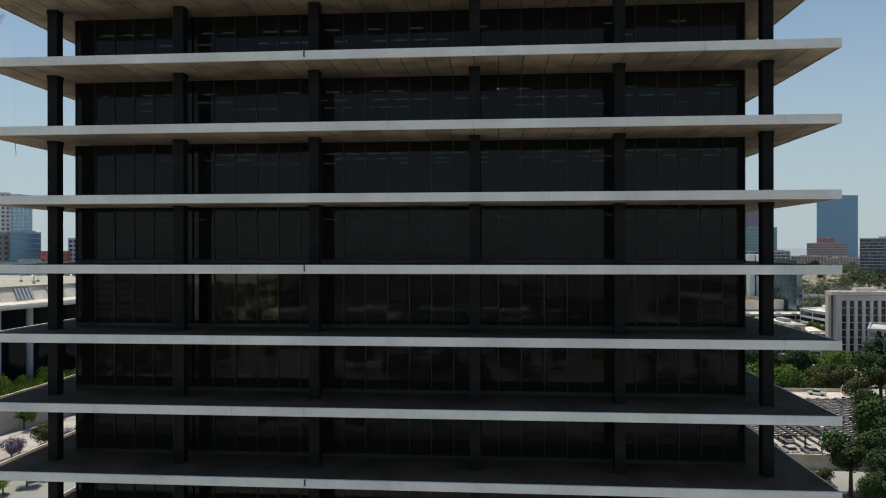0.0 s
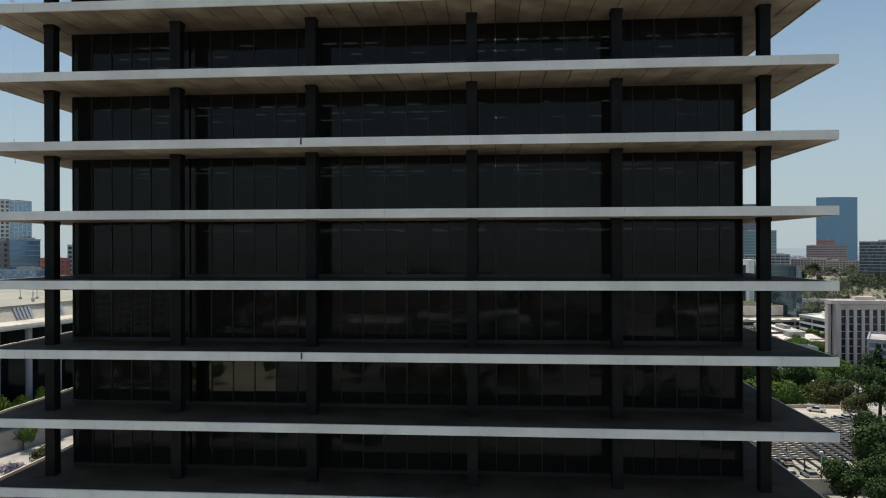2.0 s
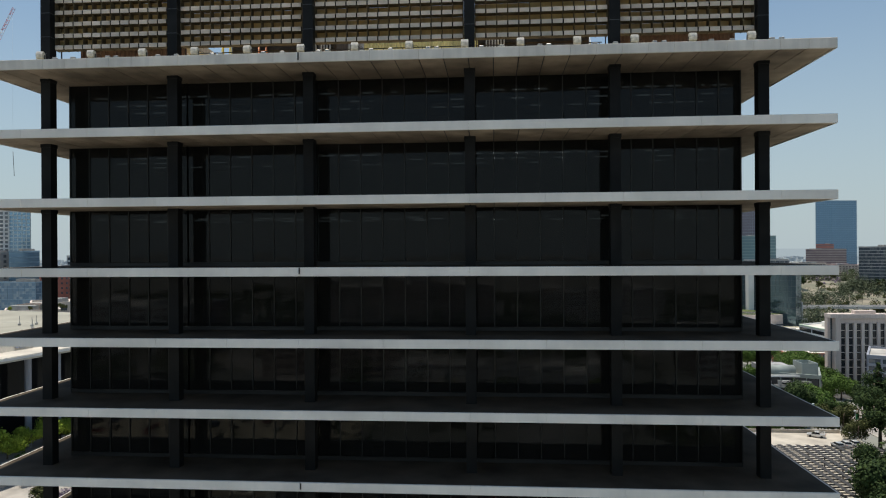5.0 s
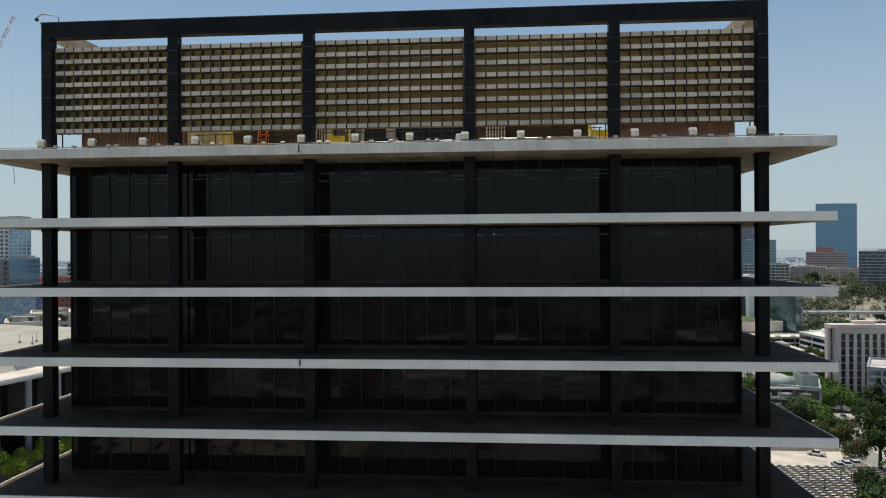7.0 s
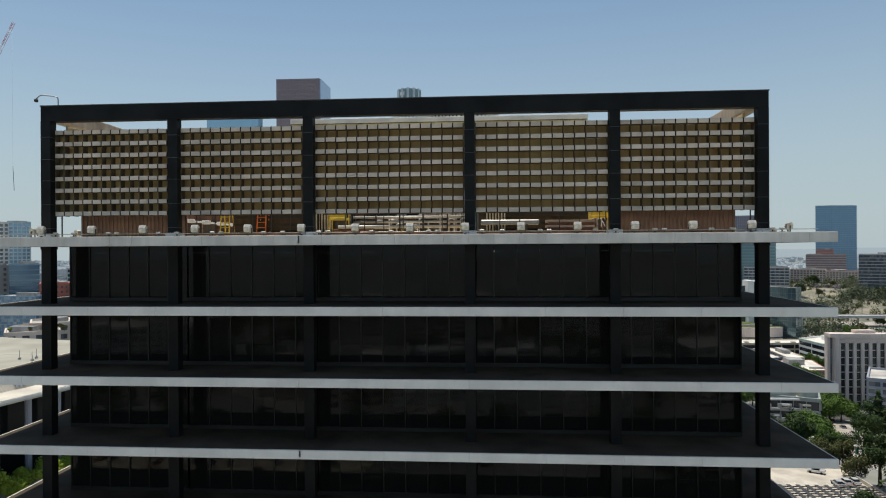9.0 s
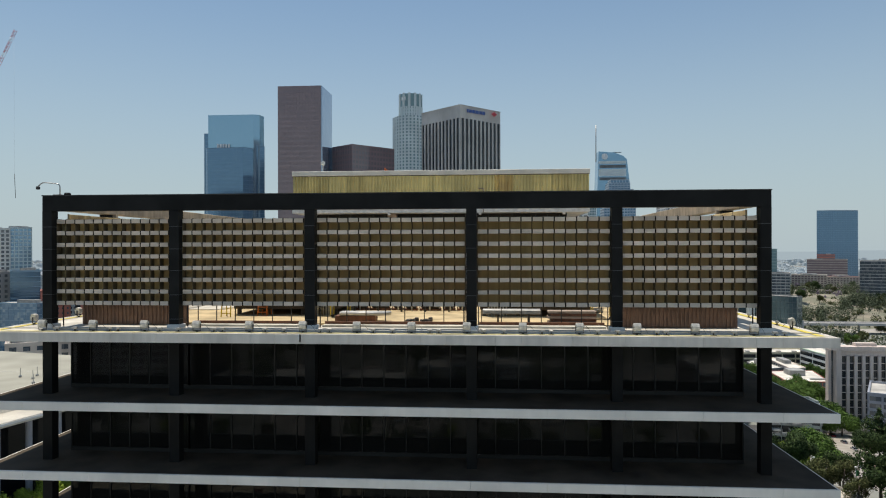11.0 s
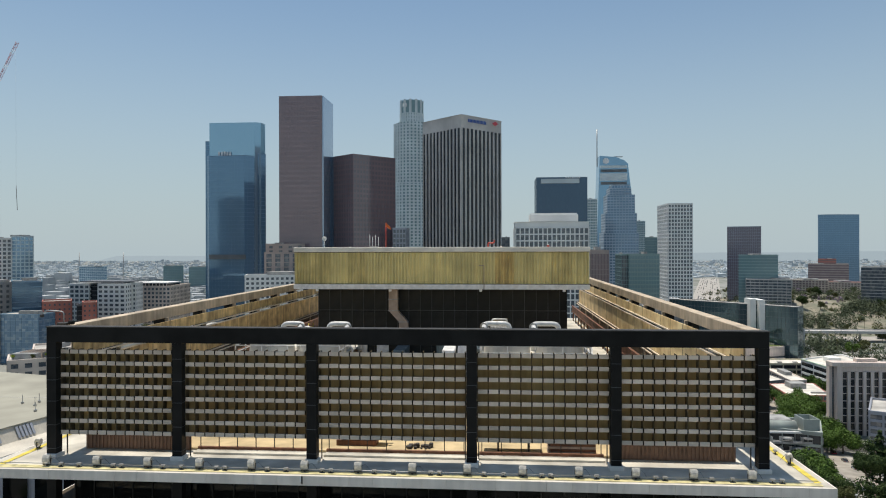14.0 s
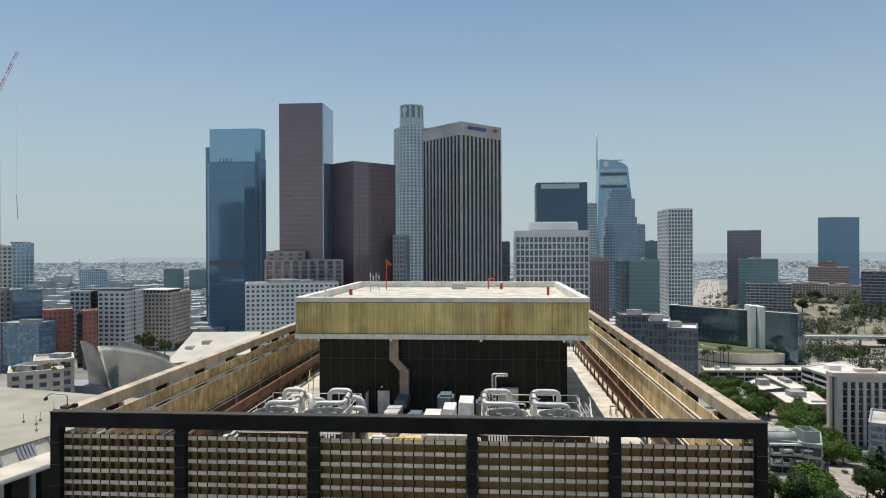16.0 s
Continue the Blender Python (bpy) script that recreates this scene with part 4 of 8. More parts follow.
def round_tower():
    """A round stone tower in three drums with window rows and a glass crown."""
    cx, cy = -100.92, 820
    t = thing(HR, (cx, cy, -10), "pale round high-rise with stepped drums and a glass crown", "building")
    levels = ((-10, 156.4, 21.5), (156.4, 229.97, 20.2), (229.97, 242.12, 14.6))
    for a, b, r in levels:
        n = 28
        bm = bmesh.new()
        prism(bm, [(cx + (r - 0.5) * math.cos(2 * math.pi * i / n), cy + (r - 0.5) * math.sin(2 * math.pi * i / n)) for i in range(n)], a, b)
        part("drum", bm, TEAL_GLASS, t)
        grid = bmesh.new()
        for k in range(int((b - a) / 3.9) + 1):
            z = a + k * 3.9
            prism(grid, [(cx + r * math.cos(2 * math.pi * i / n), cy + r * math.sin(2 * math.pi * i / n)) for i in range(n)], z, min(b, z + 1.7))
        for i in range(n):
            v = box(grid, r - 0.7, r + 0.1, -1.15, 1.15, a, b)
            bmesh.ops.transform(grid, matrix=Matrix.Translation((cx, cy, 0)) @ Matrix.Rotation(2 * math.pi * i / n, 4, "Z"), verts=v)
        tagged(part("facade_grid", grid, PALE_STONE, t), kind="stuff")
    for q in (-1, 1):
        part("wing", boxes((cx + q * 18 - 3, cx + q * 18 + 3, cy - 9, cy + 9, -10, levels[1][1] - 1)), PALE_STONE, t)
    bm = bmesh.new()
    prism(bm, [(cx + 14 * math.cos(2 * math.pi * i / 24), cy + 14 * math.sin(2 * math.pi * i / 24)) for i in range(24)], levels[2][1], 257.5)
    part("crown", bm, TEAL_GLASS, t, "glass crown ring")
    for i in range(12):
        bm = boxes((13.6, 14.4, -1.5, 1.5, levels[2][1], 258.4))
        bmesh.ops.transform(bm, matrix=Matrix.Translation((cx, cy, 0)) @ Matrix.Rotation(2 * math.pi * i / 12, 4, "Z"), verts=bm.verts[:])
        part("crown_fin", bm, PALE_STONE, t)
    sign_bars(t, (cx - 6, cy - 14.4, 248.87), 7, 4.5, SIGN_WHITE, 2, -20)


round_tower()


def sail_tower():
    """A tall glass tower whose crown curves down to one side, with a spire."""
    Y = 1150
    t = thing(HR, (197.68, Y, -15), "pale blue glass tower with a sloping sail crown and a spire", "building")
    prof = [(167.76, -14.0), (240.48, -14.0), (232.13, 139.61), (226.55, 186.97), (222.83, 219.19), (217.25, 224.94), (202.35, 230.83), (176.19, 233.08)]
    bm = bmesh.new()
    f = [bm.verts.new((x, Y, z)) for x, z in prof]
    b = [bm.verts.new((x, Y + 35, z)) for x, z in prof]
    n = len(prof)
    bm.faces.new(f)
    bm.faces.new(b[::-1])
    for i in range(n):
        bm.faces.new((f[i], b[i], b[(i + 1) % n], f[(i + 1) % n]))
    part("shaft", bm, BLUE_GLASS, t)
    for z0, z1, w in ((205.29, 210.03, 0.8), (184.43, 189.17, 0.85)):
        part("dark_band", boxes((177.91, 220.78, Y - 0.6, Y + 0.1, z0, z1)), DARK_WALL, t)
    part("pale_panel", boxes((176.04, 221.71, Y - 0.3, Y + 0.1, 191.07, 203.4)), PALE_STONE, t)
    part("pale_panel", boxes((176.04, 221.71, Y - 0.3, Y + 0.1, 211.93, 216.67)), PALE_STONE, t)
    bm = bmesh.new()
    tube(bm, [(172.91, Y + 8, 216.02), (172.91, Y + 8, 278.69)], 0.9, 6)
    part("spire", bm, STEEL, t)
    bm = bmesh.new()
    prism(bm, [(5.2 * math.cos(a * 0.393), 5.2 * math.sin(a * 0.393)) for a in range(16)], 0, 0.8)
    bmesh.ops.transform(bm, matrix=Matrix.Translation((186.31, Y - 0.1, 224.28)) @ Matrix.Rotation(radians(90), 4, "X"), verts=bm.verts[:])
    part("sign", bm, SIGN_WHITE, t, "round pale sign")
    part("roof_crane", boxes((200.48, 214.46, Y + 3, Y + 5, 230.76, 232.18)), STEEL, t)


sail_tower()


# the haze's blue cast is put into this stone's colour
STEP_STONE = material("haze_blue_polished_stone", (0.36, 0.42, 0.49), 0.35, vary=0.1, scale=20, grain=0.5, bump=0, spec=0.7)


def stepped_tower():
    """A grey tower that steps back towards its top, with pale corner bands."""
    t = None
    rows = ((150.98, 198.69, 98.76), (153.3, 196.39, 126.16), (156.39, 194.09, 151.98), (160.25, 189.49, 161.38), (163.33, 187.95, 166.07))
    low = None
    for i, (a, b, z) in enumerate(rows):
        pts = [(a, 950 + 2 * i), (b, 950 + 2 * i), (b, 990 - 2 * i), (a, 990 - 2 * i)]
        t = block(HR, "grey stone tower stepping back to a narrow top", pts, z, STEP_STONE, DEEP_BLUE, 4, 3.9, 0.9, 1.6, 0.2, parapet=0.4, plant=0, onto=t, base=low)
        low = z - 0.5


stepped_tower()

# long dark glass block with a white pier
t = block("office_block", "long dark mirror-glass office block with a white pier", [(151.5, 600), (225.5, 522), (233, 530), (160, 608)], 33.6, DARK_WALL, MIRROR_DARK, 3, 4, 0.10, 0.22, 0.08, plant=0, parapet=0.5, faces=(0, 1))
for side, (px0, px1) in enumerate(((199.0, 203.2), (204.4, 208.6))):
    part("pier", bevelled(px0, px1, 543.2 - 4.0 * side, 556, -14, 38.4 - 0.4 * side, 0.1), WHITE_STONE, t, "white concrete pier")
part("pier_gap", boxes((203.21, 204.39, 545, 555, -14, 37.5)), DARK_WALL, t)
part("roof_edge", boxes((152, 160, 599, 606, 34.12, 34.6)), WHITE_STONE, t)
building("office_block", "dark grey office block with pale roof", 89.54, 330, 13.72, 22, 44.66, SLATE, DARK_GLASS, 2.2, 3.7, 0.5, 0.9, 0.3, plant=1, roof=PALE_ROOF)
building("office_block", "dark grey office block with a set-back top", 82.27, 345, 10.54, 22, 46.22, SLATE, DARK_GLASS, 2.2, 3.7, 0.5, 0.9, 0.3, plant=1, roof=PALE_ROOF)
building("office_block", "low dark office wing", 85.03, 400, 22.59, 15, 44.1, SLATE, DARK_GLASS, 3, 3.7, 0.5, 0.9, 0.3, plant=1, roof=PALE_ROOF)
# concrete office with deep upright piers
t = building("office_block", "pale concrete office block with narrow dark window bays", 192.3, 350, 41.25, 5, 19.08, PIER_STONE, BLACK_GLASS, 3.9, 3.6, 1.5, 0.25, 0.9, crown=2.2, plant=1, split=True, parapet=0.3, faces=(0,), swing=False)
part("end_wall", boxes((167.3, 168.7, 352.0, 355.0, -15, 20.12)), PIER_STONE, t, "blank pale concrete end wall")
part("stair_window", boxes((168.71, 169.7, 352.6, 354.8, -15, 19.0)), DARK_GLASS, t)
part("end_wall", boxes((169.71, 171.9, 348.9, 353.0, -15, 19.9)), PIER_STONE, t)
part("roof_slab", boxes((167.2, 212.9, 348.8, 355.3, 19.54, 21.4)), PIER_STONE, t)
part("roof_plant", bevelled(180, 190, 351, 354.6, 21.41, 23.0, 0.1), PIER_STONE, t)
# low buildings of the slope
t = building("office_block", "grey-green terraced office with awnings and a barrel skylight", 127.6, 298, 21.2, 22, 0.0, GREEN_GREY, BLACK_GLASS, 5, 4.3, 0.3, 1.2, 0.5, plant=0)
part("roof_edge", boxes((116.8, 138.4, 296.6, 297.6, -0.35, 0.45)), WHITE_STONE, t, "white roof edge")
for k in range(2):
    for i in range(5):
        x, z = 117.2 + i * 4.25, -2.0 - 4.3 * k
        part("balcony", boxes((x, x + 3.9, 295.4, 297.6, z - 2.4, z - 1.6), (x, x + 0.25, 295.4, 297.6, z - 1.6, z + 0.3), (x + 3.65, x + 3.9, 295.4, 297.6, z - 1.6, z + 0.3)), PLANT, t)
        if (i + k) % 2:
            part("awning", bevelled(x + 0.3, x + 3.6, 294.4, 297.5, z - 0.5, z + 0.3, 0.3, 3), PLANT, t, "grey rounded awning")
bm = bmesh.new()
tube(bm, [(117.4, 302.5, 1.2), (129.6, 302.5, 1.2)], 2.5, 16)
part("barrel_skylight", bm, GREEN_GREY, t, "grey-green barrel skylight")
part("stair_box", boxes((131.6, 138.2, 299, 299.4, 0.2, 5.2), (131.6, 132.0, 299.41, 308, 0.2, 5.2), (137.8, 138.2, 299.41, 308, 0.2, 5.2), (132.01, 137.79, 307.6, 308, 0.2, 5.2), (132.01, 137.79, 299.41, 307.59, 0.2, 3.2)), GREEN_GREY, t, "open roof box")
part("roof_wing", boxes((118, 131, 309, 319, 0.2, 2.4)), PLANT, t)
LOW = "low_rise_block"
t = block(LOW, "low block with a broad pale roof and a red-brown edge", [(167.8, 400.3), (191.5, 401.6), (198, 437), (170.2, 433)], -6.2, BRICK_RED, DARK_GLASS, 4, 3.4, 0.5, 0.9, 0.3, plant=0, parapet=0.2, faces=(0, 3), roof=PALE_ROOF)
part("plant_box", bevelled(177, 186, 419, 428, -6.1, -2.9, 0.1), PLANT, t)
part("duct_run", bevelled(183, 192, 406, 407.2, -6.1, -5.2, 0.1), STEEL, t)
for k in range(3):
    part("balcony_band", boxes((166.6, 167.6, 402, 408, -9.2 - 2.6 * k, -8.2 - 2.6 * k)), WHITE_STONE, t)
t = block(LOW, "low dark block with a pale roof and a plant room", [(166.5, 438.1), (184.6, 447), (180.3, 479.7), (169.5, 467.2)], -6.4, DARK_WALL, DARK_GLASS, 4, 3.4, 0.4, 1.4, 0.3, plant=0, parapet=0.5, faces=(0, 3), roof=PALE_ROOF)
part("plant_box", bevelled(172, 179, 455, 462, -6.3, -2.6, 0.1), PLANT, t)
t = block(LOW, "long low block with a pale roof and roof units", [(187.6, 444), (198.4, 447), (199.5, 478.7), (189.5, 492.7)], -6.4, TAN_STUCCO, DARK_GLASS, 4, 3.4, 0.6, 1.4, 0.3, plant=1, parapet=0.5, faces=(0, 3), roof=PALE_ROOF)
t = block(LOW, "low tan parking deck with a cream top", [(150, 496), (224, 500), (226, 519), (154, 517)], -4.9, CREAM, BLACK_GLASS, 9, 3.4, 0.7, 1.2, 0.4, plant=0, parapet=0.9, faces=(0, 3), roof=PALE_ROOF)
for i in range(6):
    part("roof_planter", bevelled(160 + i * 11, 163 + i * 11, 504, 507, -4.8, -3.9, 0.2), PLANT, t)
t = block("parking_garage", "white parking garage with open decks and green edges", [(214.7, 454.7), (248.5, 475), (250.7, 509.3), (212.5, 486.1)], 0.2, WHITE_STONE, BLACK_GLASS, 14, 3.6, 0.4, 1.5, 0.4, plant=0, faces=(0, 3), roof=PALE_ROOF)
bm = bmesh.new()
tube(bm, [(214.5, 454.4, 1.0), (212.2, 486.1, 1.0)], 0.5, 4)
part("deck_edge", bm, PALE_GREEN, t, "pale green deck edge")
part("ramp_house", bevelled(226, 234, 476, 484, 0.3, 3.6, 0.1), WHITE_STONE, t)
building("parking_garage", "dark grey parking garage with open decks", 170.56, 300, 23.57, 30, 7.09, GREY_WALL, DARK_GLASS, 5, 3.2, 0.8, 1.2, 0.4, plant=0)


def round_garage():
    cx, cy = 196, 556
    t = thing("parking_garage", (cx, cy, -15), "low curved concrete parking garage with a planted roof terrace", "garage")

    def outline(r):
        """The curved front, cut off along the glass block behind."""
        pts = []
        for i in range(25):
            a = math.pi * (0.93 + 0.75 * i / 24)
            x = cx + r * math.cos(a)
            pts.append((x, min(cy + 0.9 * r * math.sin(a), 595 - (x - 151.5) * 1.054)))
        return pts + [(152.2, 592)]

    for z0, z1, m, r in ((-15, -4.0, PIER_STONE, 40), (-3.99, -3.0, DARK_GLASS, 39.4), (-2.99, 4.2, PIER_STONE, 40)):
        bm = bmesh.new()
        prism(bm, outline(r), z0, z1)
        part("deck", bm, m, t)
    bm = bmesh.new()
    prism(bm, outline(38.4), 4.21, 4.5)
    part("roof_lawn", bm, GRASS, t, "mown roof lawn")
    bm = bmesh.new()
    prism(bm, outline(30), 4.51, 5.6)
    part("terrace", bm, PIER_STONE, t, "raised pale terrace")
    bm = bmesh.new()
    prism(bm, outline(29), 5.61, 5.9)
    part("roof_lawn", bm, GRASS, t)


round_garage()

# left-hand blocks
AP = "apartment_block"
building("apartment_tower", "white apartment tower with a grid of dark windows", -388.71, 500, 24.34, 25, 86.61, WHITE_STONE, DARK_GLASS, 3, 3.2, 1.2, 1.2)
building("apartment_tower", "pale blue-grey apartment tower with a rounded top", -411.79, 560, 19.8, 25, 89.34, PALE_STONE, BLUE_GLASS, 3, 3.2, 0.8, 0.9)
building("office_block", "blue glass office block with pale floor bands", -342.16, 470, 23.59, 30, 54.43, BLUE_WALL, DEEP_BLUE, 4, 3.8, 0, 0.5, 0.2)
building("office_block", "grey stone block with small windows", -366.27, 468, 26.76, 30, 53.29, GREY_STONE, DARK_GLASS, 4, 3.8, 2.4, 1.8, 0.2)
block("office_block", "pale blue mirror-glass office block with fine mullions", [(-341, 440), (-312.4, 440), (-310.7, 455), (-341, 455)], 33.4, BLUE_WALL, CHECK_GLASS, 4.4, 3.8, 0.12, 0.3, 0.15, plant=2, parapet=0.6, faces=(0, 1))
building(AP, "brick-red apartment block with small windows", -312.3, 460, 22.08, 20, 40.51, BRICK_RED, DARK_GLASS, 3.2, 3.4, 1.9, 2.0, plant=0)
building(AP, "brick-red apartment wing with small windows", -288.1, 460, 10.4, 16, 39.8, BRICK_RED, DARK_GLASS, 3.2, 3.4, 1.9, 2.0, plant=0)
building("stair_tower", "dark glass stair tower between brick-red wings", -296.9, 465, 8.0, 10, 37.6, DARK_WALL, BLACK_GLASS, 4, 3.4, 0.15, 0.3, 0.15, plant=0, category="building")
t = block(AP, "white apartment block with dark balcony bays", [(-332.6, 505), (-316.5, 505), (-316.5, 525), (-332.6, 525)], 50.6, WHITE_STONE, DARK_GLASS, 4.0, 3.5, 1.0, 1.35, 0.4, plant=0, faces=(0, 1))
part("balcony_bay", boxes((-316.4, -306.6, 507, 520, -15, 50.4)), BLACK_GLASS, t, "dark glazed bay")
for k in range(16):
    part("floor_edge", boxes((-316.4, -306.6, 506.4, 506.99, -2 + 3.4 * k, -1.6 + 3.4 * k)), DARK_WALL, t)
part("roof_slab", boxes((-323, -284.6, 503, 522, 52.7, 53.5)), DARK_WALL, t, "dark flat roof slab")
t = block(AP, "white apartment block with rows of wide dark windows", [(-306.5, 500), (-284.4, 500), (-286.0, 512), (-306.5, 512)], 50.8, WHITE_STONE, DARK_GLASS, 4.4, 3.5, 1.45, 1.6, 0.4, plant=0, faces=(0, 1))
part("roof_terrace", boxes((-305, -286.5, 502, 511, 50.9, 52.6)), DARK_WALL, t)
# black sheet fills the dark gap between block and wing
part("dark_gap_fill", boxes((-290.4, -286.6, 512.1, 522, -15, 49.6)), BLACK_GLASS, t)
block(AP, "narrow white apartment wing", [(-287.9, 512.6), (-282.8, 512.6), (-285, 527), (-290, 527)], 51.0, WHITE_STONE, DARK_GLASS, 2.6, 3.5, 1.0, 1.6, 0.3, plant=0, faces=(0, 1))
t = block("hotel", "tan hotel with rows of small windows and a dark roof storey", [(-300.6, 545), (-270.7, 545), (-274.8, 590), (-308, 590)], 46.6, TAN_STUCCO, DARK_GLASS, 3.3, 3.3, 1.15, 1.45, 0.4, plant=0, faces=(0, 1))
part("roof_storey", boxes((-299.5, -274.5, 547, 570, 46.7, 49.6)), BLACK_GLASS, t, "dark glazed roof storey")
part("roof_slab", boxes((-300.3, -273.6, 546.2, 571, 49.61, 50.3)), WHITE_STONE, t)
for k in range(9):
    part("roof_post", boxes((-299.6 + 3.1 * k, -299.2 + 3.1 * k, 546.5, 546.95, 46.7, 49.6)), TAN_STUCCO, t)
building(AP, "white apartment block with a grid of square windows", -146.75, 480, 68.75, 25, 58.54, WHITE_STONE, DARK_GLASS, 3.4, 3.4, 1.6, 1.5, plant=2)
building(AP, "pinkish stone apartment block with dark balcony bays", -145.66, 507, 60.94, 11, 74.88, PINK_STUCCO, DARK_GLASS, 6.6, 3.4, 2.6, 0.6)
building(AP, "pinkish stone rooftop storeys", -160.79, 509, 30.28, 8, 81.42, PINK_STUCCO, DARK_GLASS, 6.6, 3.4, 4.6, 1.6)
building("apartment_tower", "distant tall block at the city's edge", -350.73, 430, 36.85, 25, 142.26, TAN_STUCCO, DARK_GLASS, 4, 3.4, 2.6, 1.6)
building("office_block", "glassy block with roof masts far off", -930.37, 1500, 67.22, 40, 37.11, PALE_STONE, BLUE_GLASS, 4, 3.8, 0.6, 0.9)
building("office_block", "teal block far off", -737.37, 1500, 47.12, 40, 38.18, TEAL_WALL, TEAL_GLASS, 4, 3.8, 0.6, 0.9)
building("office_block", "teal slab far off", -679.64, 1500, 41.49, 40, 35.51, TEAL_WALL, TEAL_GLASS, 4, 3.8, 0.6, 0.9)

for x, z in ((-963.98, 70.04), (-857.18, 69.74)):
    t = thing("radio_mast", (x, 1500, -15), "slender lattice radio mast far off", "mast")
    bm = bmesh.new()
    for a in (0, 2.094, 4.189):
        tube(bm, [(x + 2.2 * math.cos(a), 1500 + 2.2 * math.sin(a), -15), (x + 0.3 * math.cos(a), 1500 + 0.3 * math.sin(a), z)], 0.35, 4)
    for i in range(12):
        q = 2.2 - 1.9 * i / 12
        h = -15 + (z + 15) * i / 12
        tube(bm, [(x - q, 1500, h), (x + q * 0.9, 1500, h + (z + 15) / 12)], 0.25, 4)
    part("mast", bm, STEEL, t)


# ---- trees ----
BARK = material("grey_brown_bark", (0.13, 0.10, 0.075), 0.9, vary=0.25, scale=0.6, grain=8)
LEAF = island_material("mid_green_leaves", (0.05, 0.10, 0.02), (0.15, 0.25, 0.05), 0.75, 1.5)
LEAF_DARK = island_material("dark_green_leaves", (0.026, 0.05, 0.018), (0.085, 0.13, 0.04), 0.8, 1.5)
LEAF_BRIGHT = island_material("bright_yellow_green_leaves", (0.20, 0.30, 0.033), (0.46, 0.56, 0.075), 0.75, 1.5)
LEAF_OLIVE = island_material("olive_leaves", (0.07, 0.085, 0.03), (0.15, 0.16, 0.06), 0.8, 1.5)
LILAC = island_material("lilac_blossom", (0.20, 0.155, 0.22), (0.40, 0.33, 0.43), 0.8, 1.5)
# leaf colour made lighter and greyer to hold the distance haze
LEAF_HAZY = island_material("haze_greyed_leaves", (0.075, 0.10, 0.06), (0.17, 0.20, 0.12), 0.8, 0.6)


def crown_mesh(name, mat, r, h, seed, leaves=900, size=0.42, lobes=9):
    """A crown of many small leaf sprays in uneven lobes with gaps between."""
    rnd = random.Random(seed)
    hubs = []
    for i in range(lobes):
        a, q = rnd.uniform(0, 2 * math.pi), r * math.sqrt(rnd.random()) * 0.68
        hubs.append((q * math.cos(a), q * math.sin(a), h * rnd.uniform(0.25, 0.8), r * rnd.uniform(0.34, 0.56)))
    verts, faces = [], []
    for i in range(leaves):
        hx, hy, hz, hr = rnd.choice(hubs)
        d = Vector((rnd.gauss(0, 1), rnd.gauss(0, 1), rnd.gauss(0, 0.8))).normalized()
        p = Vector((hx, hy, hz)) + d * hr * rnd.uniform(0.55, 1.05)
        u = d.cross(Vector((rnd.uniform(-1, 1), rnd.uniform(-1, 1), rnd.uniform(-1, 1)))).normalized()
        v = (d * rnd.uniform(-0.3, 0.6) + u.cross(d)).normalized()
        s = size * rnd.uniform(0.6, 1.5)
        k = len(verts)
        verts += [p - u * s, p - v * s * 0.7 + d * 0.12, p + u * s, p + v * s * 0.7 - d * 0.1]
        faces.append((k, k + 1, k + 2, k + 3))
    me = bpy.data.meshes.new(name)
    me.from_pydata(verts, [], faces)
    me.materials.append(mat)
    return me


def make_tree(label, mat, h, r, seed, leaves=900, size=0.42, name="tree"):
    t = thing(name, (0, 0, 0), label, "tree")
    rnd = random.Random(seed)
    bm = bmesh.new()
    tr = 0.028 * h + 0.08
    fork = h * 0.38
    rings = []
    for z, q in ((0, tr * 1.4), (0.4, tr), (fork, tr * 0.7)):
        rings.append([bm.verts.new((q * math.cos(a * 1.0472) + 0.1 * z * 0.1, q * math.sin(a * 1.0472), z)) for a in range(6)])
    for a, b in zip(rings, rings[1:]):
        for i in range(6):
            bm.faces.new((a[i], a[(i + 1) % 6], b[(i + 1) % 6], b[i]))
    for i in range(5):
        a = i * 1.26 + rnd.uniform(-0.3, 0.3)
        q = r * rnd.uniform(0.4, 0.7)
        tube(bm, [(0.02 * fork, 0, fork * 0.92), (q * 0.5 * math.cos(a), q * 0.5 * math.sin(a), fork + h * 0.14), (q * math.cos(a), q * math.sin(a), h * rnd.uniform(0.62, 0.85))], tr * 0.36, 5)
    part("trunk", bm, BARK, t, local=True)
    c = new("crown", crown_mesh("crown", mat, r, h * 0.72, seed, leaves, size))
    c.parent = t
    c.location = (0, 0, h * 0.30)
    return t


